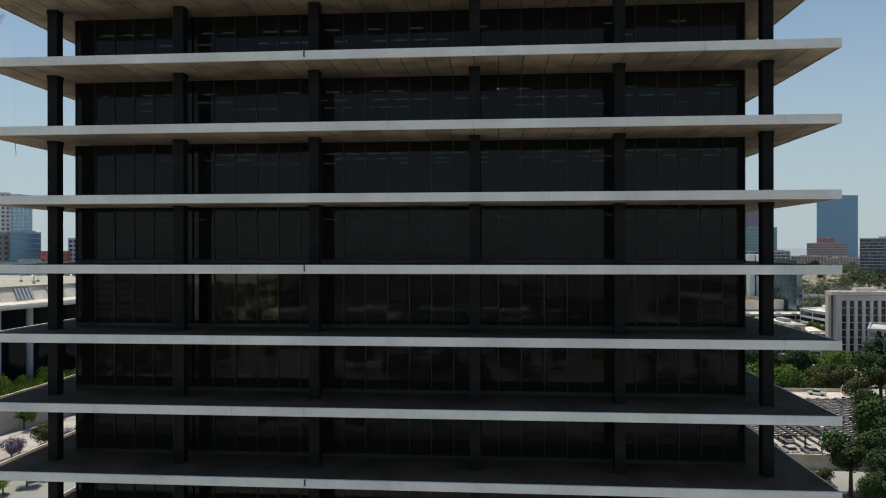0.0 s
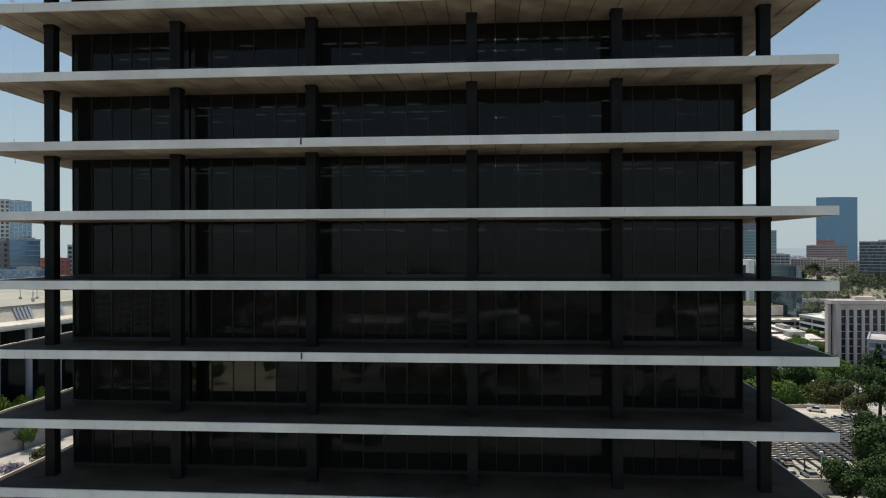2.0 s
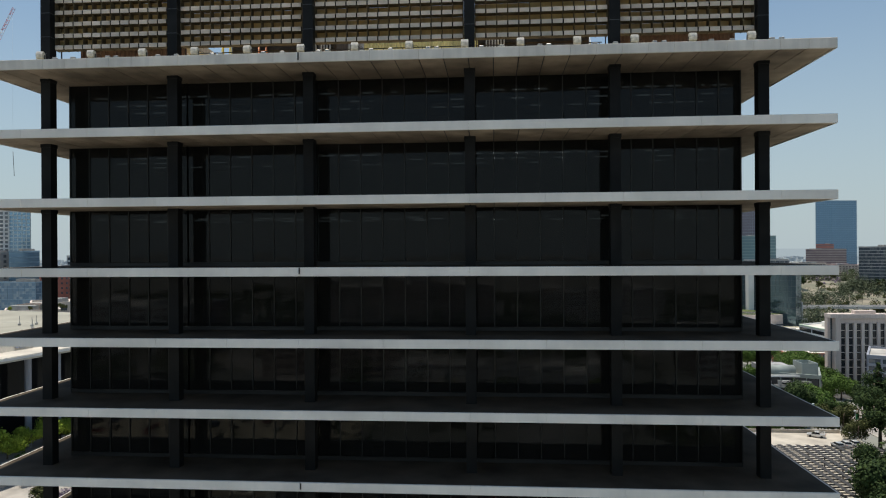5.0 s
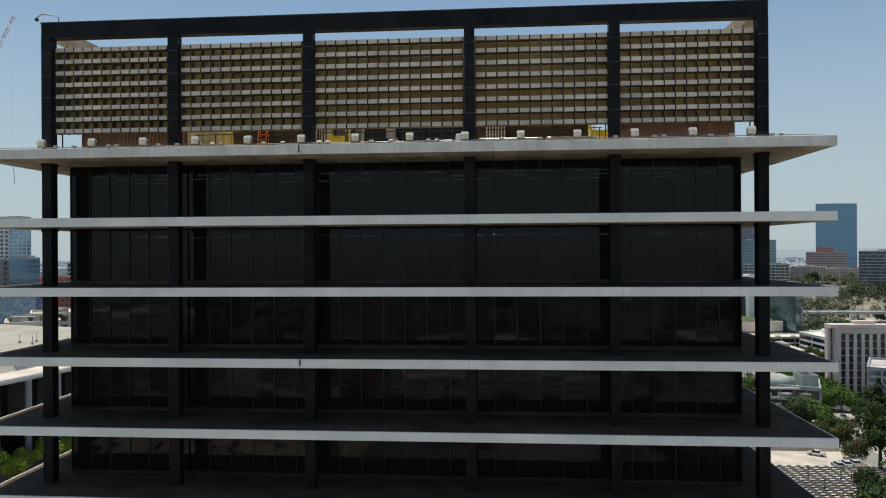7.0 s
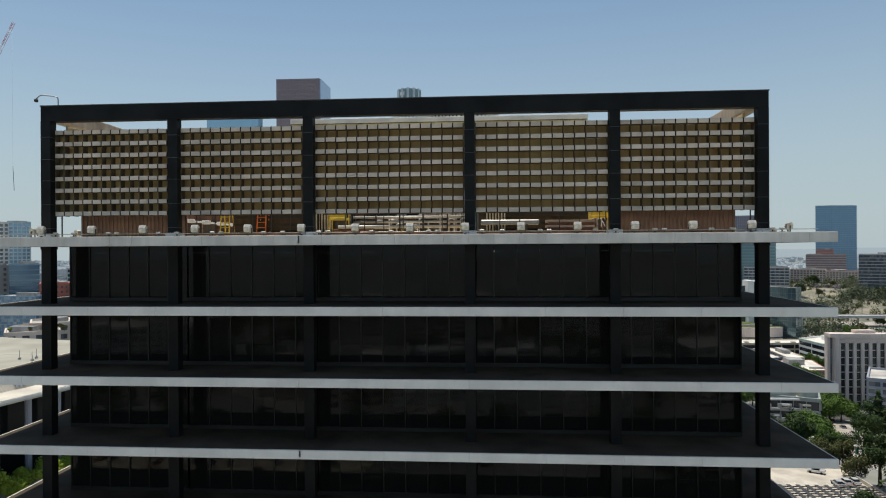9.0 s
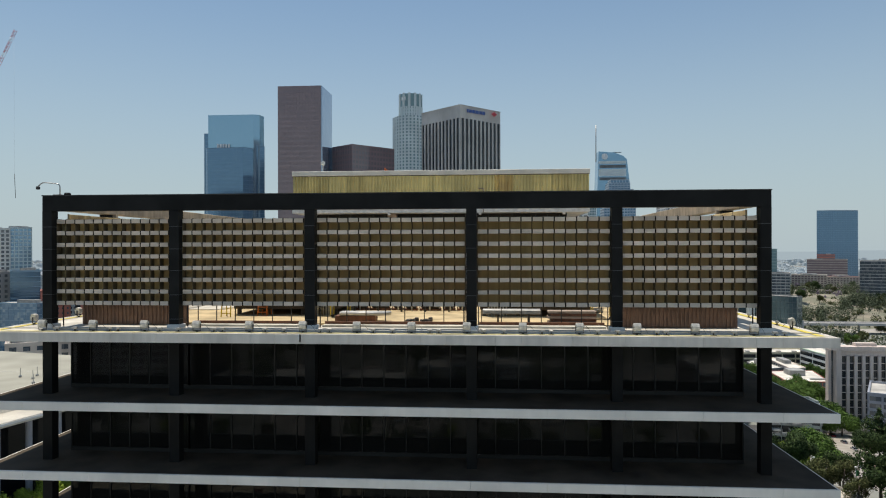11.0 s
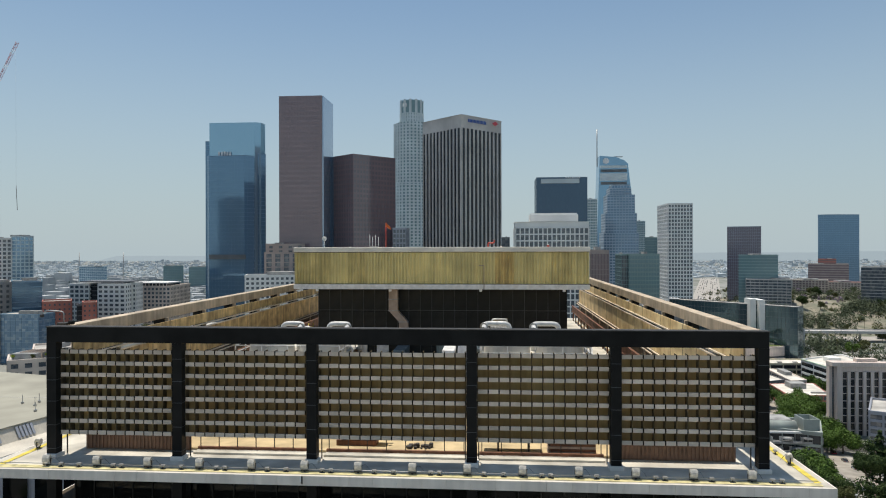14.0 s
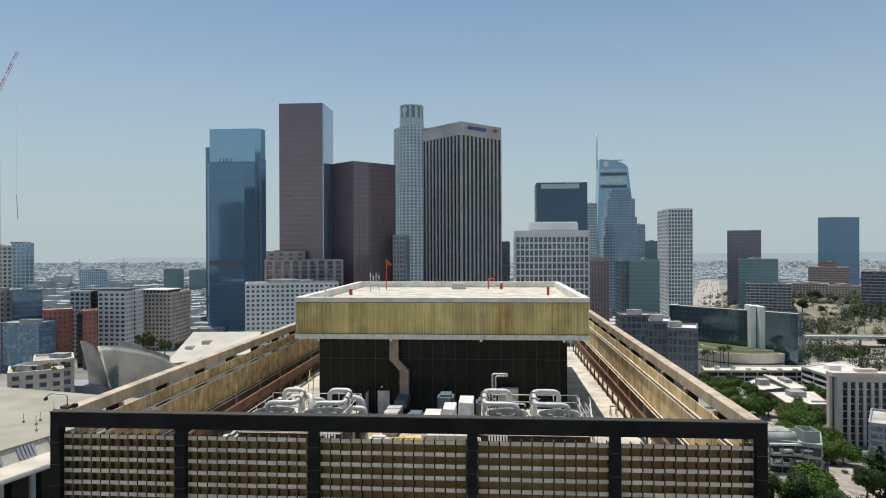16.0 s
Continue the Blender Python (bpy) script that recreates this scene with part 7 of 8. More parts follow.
def rail(parent, pts, h=1.1, mat=PIPE):
    """A guard rail along a way: posts, top rail, middle rail."""
    for a, b in zip(pts, pts[1:]):
        a, b = Vector(a), Vector(b)
        n = max(1, round((b - a).length / 1.8))
        for i in range(n + 1):
            p = a.lerp(b, i / n)
            bm = bmesh.new()
            tube(bm, [p, p + Vector((0, 0, h))], 0.035, 6)
            part("rail_post", bm, mat, parent)
        for q in (h, h * 0.5):
            bm = bmesh.new()
            tube(bm, [a + Vector((0, 0, q)), b + Vector((0, 0, q))], 0.035, 6)
            part("rail_bar", bm, mat, parent)


def cooling_tower(x0, x1, y0, y1, top, mirror):
    """A cooling tower block: louvred box, two fan rings, pipe loops on top, rails."""
    t = thing("cooling_tower", ((x0 + x1) / 2, (y0 + y1) / 2, RZ), "grey cooling tower with white pipe loops and guard rails", "cooling tower", "cooling towers of the roof court")
    part("casing", bevelled(x0, x1, y0, y1, RZ + 0.4, top, 0.05), TOWER_CASE, t)
    part("tower_deck", boxes((x0 - 0.05, x1 + 0.05, y0 - 0.05, y1 + 0.05, top - 0.02, top + 0.004)), ROOF_WHITE, t, "pale dusty tower top")
    for i in range(7):
        z = RZ + 0.7 + i * (top - RZ - 1.0) / 7
        part("louvre_blade", boxes((x0 + 0.15, x1 - 0.15, y0 - 0.12, y0 - 0.01, z, z + 0.2)), DARK_STEEL, t)
    for i in range(4):
        x = x0 + 0.3 + i * (x1 - x0 - 0.6) / 3
        part("leg", boxes((x - 0.12, x + 0.12, y0 + 0.2, y0 + 0.44, RZ, RZ + 0.4)), DARK_STEEL, t)
        part("leg", boxes((x - 0.12, x + 0.12, y1 - 0.44, y1 - 0.2, RZ, RZ + 0.4)), DARK_STEEL, t)
    w = (x1 - x0) / 2
    for i in range(2):
        cx, cy, r = x0 + w * (i + 0.5), (y0 + y1) / 2 - 1.5, w * 0.42
        bm = bmesh.new()
        n = 28
        rings = [[bm.verts.new((cx + q * math.cos(6.2832 * k / n), cy + q * math.sin(6.2832 * k / n), z)) for k in range(n)] for q, z in ((r + 0.12, top + 0.005), (r, top + 0.95), (r - 0.06, top + 0.95), (r - 0.1, top + 0.01))]
        for a, b in zip(rings, rings[1:]):
            for k in range(n):
                bm.faces.new((a[k], a[(k + 1) % n], b[(k + 1) % n], b[k]))
        f = part("fan_ring", bm, ROOF_WHITE, t, "pale fan ring")
        bm = bmesh.new()
        prism(bm, [(cx + (r - 0.12) * math.cos(6.2832 * k / n), cy + (r - 0.12) * math.sin(6.2832 * k / n)) for k in range(n)], top + 0.012, top + 0.03)
        part("fan_well", bm, DARK_STEEL, f)
        for k in range(6):
            bm = boxes((0.25, r - 0.2, -0.16, 0.16, top + 0.62, top + 0.66))
            bmesh.ops.transform(bm, matrix=Matrix.Translation((cx, cy, 0)) @ Matrix.Rotation(1.047 * k, 4, "Z"), verts=bm.verts[:])
            part("fan_blade", bm, STEEL, f)
    # pipe loops
    for i in range(2):
        x = x0 + w * (0.98 * i + 0.28) if not mirror else x0 + w * (0.99 * i + 0.055)
        a, b = x, x + w * (0.61 if not mirror else 0.65)
        y = y1 - 2.2
        pipe(t, [(a, y - 2.3, top), (a, y - 2.3, top + 1.4), (b, y - 2.3, top + 1.4), (b, y, top + 1.9), (a + 0.6, y, top + 1.9), (a + 0.6, y, top)] if not mirror else [(b, y - 2.3, top), (b, y - 2.3, top + 1.4), (a, y - 2.3, top + 1.4), (a, y, top + 1.9), (b - 0.5, y, top + 1.9), (b - 0.5, y, top)], 0.19)
        q = b if not mirror else a
        pipe(t, [(q, y - 1.1, top + 1.5), (q, y - 1.1, top - 0.1)], 0.24, bend=0.2)
        for k in range(2):
            bm = bmesh.new()
            tube(bm, [(q - 0.02, y - 1.7 + k * 1.0, top + 1.5 + k * 0.22), (q + 0.02, y - 1.6 + k * 1.0, top + 1.52 + k * 0.22)], 0.33, 12)
            part("flange", bm, STEEL, t)
    rail(t, [(x0, y0, top), (x1, y0, top), (x1, y1, top)] if mirror else [(x1, y0, top), (x0, y0, top), (x0, y1, top)], 0.95)
    for k in range(3):
        bm = bmesh.new()
        tube(bm, [(x0 + 0.1, y0 + 0.25 + 0.35 * k, top + 0.18), (x1 - 0.1, y0 + 0.25 + 0.35 * k, top + 0.18)], 0.13, 8)
        part("manifold", bm, PIPE, t)
    rnd = random.Random(round(x0))
    for k in range(9):
        px, py, h = rnd.uniform(x0 + 0.4, x1 - 0.4), rnd.uniform(y1 - 2.6, y1 - 0.3), rnd.uniform(0.5, 1.5)
        bm = bmesh.new()
        tube(bm, rounded([(px, py, top), (px, py, top + h), (px + rnd.uniform(-1.4, 1.4), py + 0.2, top + h)], 0.12), 0.05, 7)
        v = part("branch_pipe", bm, PIPE, t)
        if k % 2:
            bm = bmesh.new()
            tube(bm, [(px, py - 0.16, top + h * 0.6), (px, py - 0.1, top + h * 0.6)], 0.13, 10)
            part("valve_wheel", bm, DARK_STEEL, v)
    # thin service lines down the front
    for i in range(7):
        x = (x1 - 1.6 if not mirror else x0 + 0.6) + i * 0.2
        bm = bmesh.new()
        tube(bm, [(x, y0 - 0.25, RZ), (x, y0 - 0.25, top + 0.2)], 0.06, 6)
        part("service_line", bm, PIPE, t)


cooling_tower(-18.3, -10.8, 46.5, 54.2, 70.95, False)
cooling_tower(-0.95, 6.6, 46.5, 54.2, 71.05, True)


def tower_pipework():
    """Thick risers, elbows, valves and rails round the cooling towers."""
    t = thing("riser_pipes", (-11.2, 52.4, RZ), "thick white insulated risers with elbows and flanges", "pipes")
    pipe(t, [(-10.45, 52.4, RZ), (-10.45, 52.4, 72.0), (-11.3, 52.4, 72.25), (-11.9, 51.2, 71.7)], 0.27, bend=0.6)
    pipe(t, [(-10.0, 51.4, RZ), (-10.0, 51.4, 71.6), (-11.4, 51.4, 71.6), (-11.4, 51.4, 70.95)], 0.2, bend=0.4)
    pipe(t, [(-10.75, 50.3, RZ), (-10.75, 50.3, 71.3), (-12.6, 50.3, 71.3)], 0.11, bend=0.2)
    for z in (67.5, 69.2, 70.8):
        bm = bmesh.new()
        tube(bm, [(-10.45, 52.4, z), (-10.45, 52.4, z + 0.09)], 0.36, 14)
        part("flange", bm, STEEL, t)
    for x, y, z in ((-11.6, 52.0, 71.25), (-12.3, 50.6, 71.3)):
        part("valve_body", bevelled(x - 0.22, x + 0.22, y - 0.22, y + 0.22, z - 0.24, z + 0.24, 0.08, 2), TEAL, t, "slate blue valve body")
    t = thing("riser_pipes", (-14.6, 51.6, 70.95), "bent grey pipe elbows with a valve on the tower top", "pipes")
    pipe(t, [(-15.1, 51.6, 70.95), (-15.1, 51.6, 72.3), (-14.3, 51.4, 72.6), (-14.1, 50.7, 71.9), (-14.1, 50.7, 70.95)], 0.24, bend=0.5)
    pipe(t, [(-14.6, 52.6, 70.95), (-14.6, 52.6, 72.0), (-13.6, 52.6, 72.0), (-13.6, 52.6, 70.95)], 0.13, bend=0.3)
    for x in (-15.1, -14.1):
        bm = bmesh.new()
        tube(bm, [(x, 51.6 if x < -15 else 50.7, 71.2), (x, 51.6 if x < -15 else 50.7, 71.28)], 0.32, 14)
        part("flange", bm, STEEL, t)
    bm = bmesh.new()
    tube(bm, [(-14.2, 51.0, 72.0), (-14.12, 50.9, 72.05)], 0.28, 14)
    part("valve_wheel", bm, DARK_STEEL, t)
    g = thing("tower_rail", (-14.5, 54.3, 70.95), "white tubular guard rail along the tower top", "railing", "rails of the cooling towers")
    rail(g, [(-18.3, 54.2, 70.95), (-10.9, 54.2, 70.95), (-10.9, 46.6, 70.95)], 1.15)
    g = thing("tower_rail", (2.8, 54.3, 71.05), "white tubular guard rail along the tower top", "railing", "rails of the cooling towers")
    rail(g, [(-0.9, 46.6, 71.05), (-0.9, 54.2, 71.05), (6.6, 54.2, 71.05)], 1.15)
    # stairs down from the right-hand tower
    g = thing("tower_stair", (7.6, 52, RZ), "grey steel stair with white rails beside the tower", "stair")
    for i in range(14):
        f = i / 13
        part("tread", boxes((6.75 + 0.0, 7.55, 53.6 - 4.6 * f, 53.9 - 4.6 * f, 70.9 - 4.6 * f, 70.95 - 4.6 * f)), STEEL, g)
    for x in (6.72, 7.56):
        bm = bmesh.new()
        tube(bm, [(x, 53.8, 70.85), (x, 49.1, RZ)], 0.06, 6)
        part("stringer", bm, STEEL, g)
        for h in (0.55, 1.1):
            bm = bmesh.new()
            tube(bm, [(x, 54.2, 70.95 + h), (x, 53.8, 70.95 + h), (x, 49.2, 66.3 + h)], 0.035, 6)
            part("hand_rail", bm, PIPE, g)
    # pale plant between the towers, seen under the beam
    k = thing("duct_casing", (-4.0, 57.2, RZ), "long pale insulated duct casing on the roof floor", "duct", "white duct casings")
    part("casing", bevelled(-5.8, -2.3, 56.5, 57.9, RZ, 68.2, 0.05), PIPE, k)
    for x in (-4.7, -3.4):
        part("seam", boxes((x, x + 0.04, 56.485, 57.9, RZ + 0.02, 68.215)), STEEL, k)
    for i, (x, y, z) in enumerate(((-20.4, 57, 67.0), (-20.9, 60.5, 67.3), (-20.3, 64, 66.9), (-21.0, 68, 67.2))):
        k = thing("stacked_boxes", (x, y, RZ), "pale cartons stacked beside the girder", "boxes", "cartons by the girder")
        part("box", bevelled(x - 0.4, x + 0.4, y - 0.5, y + 0.5, RZ + 0.04, z, 0.02), WHITE if i % 2 else LAMP_CASE, k)


tower_pipework()


def roof_plant():
    d = thing("exhaust_duct", (-10.3, 71.0, RZ), "brown painted duct with a dog-leg down the black wall", "duct")
    y0, y1 = 71.3, 72.05
    bm = bmesh.new()
    rows = [(-11.25, -10.3, 74.4), (-11.25, -10.3, 72.1), (-10.15, -9.2, 70.9), (-10.15, -9.2, 68.4)]
    ring = [[bm.verts.new(v) for v in ((a, y0, z), (b, y0, z), (b, y1, z), (a, y1, z))] for a, b, z in rows]
    for a, b in zip(ring, ring[1:]):
        for i in range(4):
            bm.faces.new((a[i], a[(i + 1) % 4], b[(i + 1) % 4], b[i]))
    part("duct", bm, DUCT, d)
    for a, b, z in ((-11.25, -10.3, 73.3), (-11.25, -10.3, 72.1), (-10.15, -9.2, 70.9), (-10.15, -9.2, 69.6)):
        part("collar", boxes((a - 0.05, b + 0.05, y0 - 0.05, y1 - 0.0, z - 0.04, z + 0.04)), STEEL, d)
    part("transition", bevelled(-10.3, -9.05, 68.2, 72.0, 67.6, 68.4, 0.05), TEAL, d)
    u = thing("air_handling_unit", (-10.2, 66.5, RZ), "pale metal air handling unit with ribbed casing", "air handler")
    for i in range(5):
        part("section", bevelled(-10.75, -9.35, 63.4 + i * 0.95, 64.33 + i * 0.95, RZ, 68.0 + 0.12 * (i % 2), 0.03), PIPE, u)
    # doors in the black wall
    for x, m, lab in ((-12.6, WHITE, "white steel door standing open"),):
        o = thing("steel_door", (x, 71.2, RZ), lab, "door")
        part("leaf", bevelled(x - 0.05, x + 1.25, 71.9, 71.98, RZ, RZ + 2.5, 0.02), m, o)
        part("handle", boxes((x + 0.08, x + 0.14, 71.83, 71.9, RZ + 1.0, RZ + 1.2)), DARK_STEEL, o)
        part("leaf", bevelled(x - 1.15, x - 1.07, 70.8, 72.0, RZ, RZ + 2.45, 0.02), m, o)
    w = thing("wall_lamp", (-12.2, 71.1, RZ + 2.9), "small white wall lamp over the door", "lamp")
    part("body", bevelled(-12.3, -12.1, 71.9, 72.1, RZ + 2.8, RZ + 3.0, 0.03), WHITE, w)
    # white duct casings between the towers
    for i, (x0, x1, a, b, z) in enumerate(((-6.6, -4.9, 58.5, 62.5, 69.0), (-4.8, -3.5, 58.6, 62.0, 69.75), (-3.4, -1.9, 58.8, 62.4, 70.3))):
        k = thing("duct_casing", ((x0 + x1) / 2, (a + b) / 2, RZ), "white insulated duct casing with a sloping top", "duct", "white duct casings")
        bm = bmesh.new()
        v = [bm.verts.new(q) for q in ((x0, a, RZ), (x1, a, RZ), (x1, b, RZ), (x0, b, RZ), (x0 + 0.2, a + 0.9, z), (x1, a + 0.5, z), (x1, b, z), (x0 + 0.2, b, z))]
        for f in ((3, 2, 1, 0), (4, 5, 6, 7), (0, 1, 5, 4), (1, 2, 6, 5), (2, 3, 7, 6), (3, 0, 4, 7)):
            bm.faces.new([v[j] for j in f])
        bmesh.ops.bevel(bm, geom=bm.edges[:], offset=0.04, segments=1, affect="EDGES")
        part("casing", bm, WHITE, k)
        part("access_panel", boxes((x0 + 0.3, x1 - 0.3, a + 0.1, a + 0.25, RZ + 0.4, RZ + 1.4)), STEEL, k)
    for x0, x1, a, z in ((-5.6, -4.0, 65.0, 69.7), (-1.8, -0.5, 63.6, 69.5), (-8.6, -6.9, 64.5, 67.9)):
        k = thing("pump_unit", ((x0 + x1) / 2, a + 1, RZ), "teal pump unit with a rounded cover", "pump")
        part("casing", bevelled(x0, x1, a, a + 2.2, RZ, z, 0.25, 3), TEAL, k)
        part("skid", boxes((x0 - 0.1, x1 + 0.1, a - 0.1, a + 2.3, RZ - 0.02, RZ + 0.14)), DARK_STEEL, k)
    # bent vent pipes by the right-hand tower
    v = thing("vent_pipe", (0.6, 64.5, RZ), "pair of tall bent white vent pipes", "pipe")
    pipe(v, [(-0.2, 64.5, RZ), (-0.2, 64.5, 71.95), (1.2, 64.5, 71.95), (1.2, 64.5, 71.7)], 0.09, bend=0.2)
    pipe(v, [(0.1, 64.7, RZ), (0.1, 64.7, 71.7), (1.1, 64.7, 71.7)], 0.07, bend=0.2)
    c = thing("control_cabinet", (1.5, 71.4, RZ), "pale grey electrical cabinet", "cabinet")
    part("case", bevelled(0.55, 2.5, 71.0, 71.8, RZ, 69.2, 0.04), PIPE, c)
    part("door", bevelled(0.65, 1.5, 70.96, 71.0, RZ + 0.2, 69.0, 0.01), PIPE, c)
    part("door", bevelled(1.54, 2.4, 70.96, 71.0, RZ + 0.2, 69.0, 0.01), PIPE, c)
    g = thing("walkway_rail", (9.0, 58, RZ), "white guard rail stepping down beside the walkway", "railing")
    rail(g, [(8.4, 63.0, RZ + 2.4), (8.4, 58.5, RZ + 2.4), (9.1, 54.5, RZ), (9.1, 50.5, RZ)], 1.1)
    # ladders, frames and clutter seen under the screens
    for x, y, m, lab, lean in ((-18.15, 45.2, YELLOW, "yellow step ladder standing open", 0.5), (-15.96, 46.2, ORANGE, "orange-red step ladder standing open", 0.5), (-20.6, 74.5, YELLOW, "long yellow ladder leaning on the gold wall", 1.3)):
        h = 3.4 if lean < 1 else 4.2
        l = thing("ladder", (x, y, RZ), lab, "ladder")
        for sx in (-0.25, 0.25):
            for sg in ((-1, 1) if lean < 1 else (-1,)):
                bm = bmesh.new()
                tube(bm, [(x + sx * 1.3, y + sg * lean, RZ), (x + sx, y, RZ + h)], 0.045, 5)
                part("stile", bm, m, l)
        for i in range(9):
            f = (i + 0.7) / 9.5
            bm = bmesh.new()
            tube(bm, [(x - 0.32 + 0.07 * f, y - lean * (1 - f), RZ + h * f), (x + 0.32 - 0.07 * f, y - lean * (1 - f), RZ + h * f)], 0.03, 5)
            part("rung", bm, m, l)
    for x, y, w in ((-10.38, 45.3, 1.2), (7.01, 44.9, 1.3)):
        k = thing("lift_platform", (x, y, RZ), "yellow wheeled work platform with guard rails", "platform")
        part("deck", bevelled(x - w / 2, x + w / 2, y - 0.5, y + 0.5, RZ + 1.05, RZ + 1.2, 0.02), YELLOW, k)
        for a in (-w / 2, w / 2 - 0.06):
            for b in (-0.5, 0.44):
                part("upright", boxes((x + a, x + a + 0.06, y + b, y + b + 0.06, RZ + 0.15, RZ + 2.2)), YELLOW, k)
        part("toe_board", boxes((x - w / 2, x + w / 2, y - 0.53, y - 0.5, RZ + 1.2, RZ + 1.65)), YELLOW, k)
        for a in (-w / 2 + 0.1, w / 2 - 0.1):
            bm = bmesh.new()
            tube(bm, [(x + a, y - 0.3, RZ + 0.1), (x + a, y - 0.2, RZ + 0.1)], 0.1, 10)
            part("wheel", bm, TYRE, k)
    s = thing("pipe_stack", (-8.6, 43.0, RZ), "stack of long pale pipes on timber bearers", "pipes")
    for i in range(4):
        bm = bmesh.new()
        tube(bm, [(-9.8, 42.6 + 0.24 * i, RZ + 0.485), (-6.9 + 0.3 * (i % 2), 42.6 + 0.24 * i, RZ + 0.485)], 0.12, 8)
        part("pipe", bm, PIPE, s)
    part("crate", bevelled(-10.1, -7.5, 42.5, 43.4, RZ, RZ + 0.36, 0.02), RUST, s, "brown timber crate")
    s = thing("steel_trolley", (1.2, 42.3, RZ), "long grey steel trough on a trestle", "trough")
    part("trough", bevelled(-0.7, 2.9, 41.9, 42.7, RZ + 0.55, RZ + 0.85, 0.05), STEEL, s)
    for x in (0.2, 2.1):
        part("trestle", boxes((x, x + 0.12, 41.95, 42.65, RZ, RZ + 0.55)), DARK_STEEL, s)
    s = thing("timber_stack", (4.7, 42.0, RZ), "stack of brown timber boards", "timber")
    for i in range(5):
        part("board", bevelled(3.3 + 0.15 * (i % 2), 6.2, 41.55, 42.45, RZ + 0.02 + i * 0.16, RZ + 0.16 + i * 0.16, 0.01), RUST if i % 2 else DUCT, s)
    s = thing("rubble_heap", (-4.6, 42.3, RZ), "small heap of dark debris on the roof", "debris")
    rnd = random.Random(8)
    for i in range(26):
        x, y, q = rnd.gauss(-4.6, 0.5), rnd.gauss(42.3, 0.2), rnd.uniform(0.05, 0.16)
        part("lump", bevelled(x - q, x + q, y - q, y + q, RZ, RZ + q * rnd.uniform(1, 2.4), q * 0.3), DARK_STEEL, s)
    s = thing("pipe_rack", (-8.0, 49.2, RZ), "rack of white pipes crossing the roof court", "pipes")
    for z, r in ((0.7, 0.12), (1.05, 0.09), (1.4, 0.1)):
        bm = bmesh.new()
        tube(bm, [(-10.5, 49.3, RZ + z), (-1.3, 49.3, RZ + z)], r, 8)
        part("pipe", bm, PIPE, s)
    for i in range(6):
        x = -10.3 + i * 1.75
        part("stand", boxes((x, x + 0.08, 49.1, 49.5, RZ, RZ + 1.6)), DARK_STEEL, s)
    # yellow gear on the floor between the towers
    s = thing("work_cart", (-10.8, 59.6, RZ), "flat yellow work cart with a white rounded tank", "cart")
    part("bed", bevelled(-12.3, -9.5, 59.0, 60.4, RZ + 0.25, RZ + 0.55, 0.08, 2), YELLOW, s)
    part("tank", bevelled(-11.2, -9.6, 59.2, 60.2, RZ + 0.552, RZ + 1.05, 0.2, 3), WHITE, s, "white rounded tank")
    for x in (-12.0, -9.9):
        bm = bmesh.new()
        tube(bm, [(x, 59.1, RZ + 0.16), (x, 60.3, RZ + 0.16)], 0.16, 10)
        part("wheel", bm, TYRE, s)
    s = thing("barrier_frame", (-8.0, 59.8, RZ), "yellow tubular barrier frames folded on the roof", "barrier")
    for i in range(5):
        bm = bmesh.new()
        tube(bm, [(-9.3 + 0.5 * i, 59.4, RZ + 0.05), (-8.9 + 0.5 * i, 60.0, RZ + 0.75), (-8.3 + 0.5 * i, 60.3, RZ + 0.05)], 0.06, 6)
        part("frame", bm, YELLOW, s)
    part("rail", boxes((-9.4, -6.6, 59.95, 60.05, RZ + 0.7, RZ + 0.8)), YELLOW, s)
    part("tray", bevelled(-9.3, -6.7, 60.35, 61.2, RZ, RZ + 0.1, 0.02), YELLOW, s)
    # dark machines standing close together behind the pipe racks
    rnd = random.Random(21)
    x = -10.4
    while x < -2.6:
        w, h = rnd.uniform(0.8, 1.7), rnd.uniform(1.0, 1.9)
        y = 50.1 + rnd.uniform(0, 0.5)
        if not -1.9 < x < -0.2:
            k = thing("pump_skid", (x + w / 2, y + 0.5, RZ), "dark brown pump skid with a pale pipe stub", "pump", "pump skids of the roof court")
            part("frame", boxes((x, x + w, y, y + 0.9, RZ, RZ + 0.12), (x, x + 0.07, y, y + 0.07, RZ + 0.12, RZ + h), (x + w - 0.07, x + w, y, y + 0.07, RZ + 0.12, RZ + h), (x, x + w, y, y + 0.07, RZ + h, RZ + h + 0.07)), RUST, k)
            part("machine", bevelled(x + 0.1, x + w - 0.1, y + 0.12, y + 0.85, RZ + 0.12, RZ + h * 0.86, 0.08, 2), TOWER_CASE if rnd.random() < 0.7 else DARK_STEEL, k)
            bm = bmesh.new()
            q = rnd.uniform(0.3, 0.7) * w
            tube(bm, rounded([(x + q, y - 0.1, RZ), (x + q, y - 0.1, RZ + h * 0.7), (x + q + 0.5, y - 0.1, RZ + h * 0.7)], 0.15), 0.06, 7)
            part("pipe_stub", bm, PIPE, k)
        x += w + 0.15
    # brown work bench by the right-hand girder
    s = thing("saw_horse", (12.6, 72.5, RZ), "small wooden saw horse on the walkway", "saw horse")
    for a in (-0.3, 0.3):
        for b in (-0.35, 0.35):
            bm = bmesh.new()
            tube(bm, [(12.6 + a, 72.5 + b * 1.4, ROOF_Z + 0.16), (12.6 + a, 72.5 + b * 0.2, RZ + 1.0)], 0.05, 4)
            part("leg", bm, DUCT, s)
    part("beam", bevelled(12.2, 13.0, 72.4, 72.6, RZ + 0.98, RZ + 1.1, 0.01), DUCT, s)
    # white conduit blocks along the left-hand girder
    s = thing("conduit_run", (-23.8, 60, RZ), "white conduit run on blocks along the girder", "conduit")
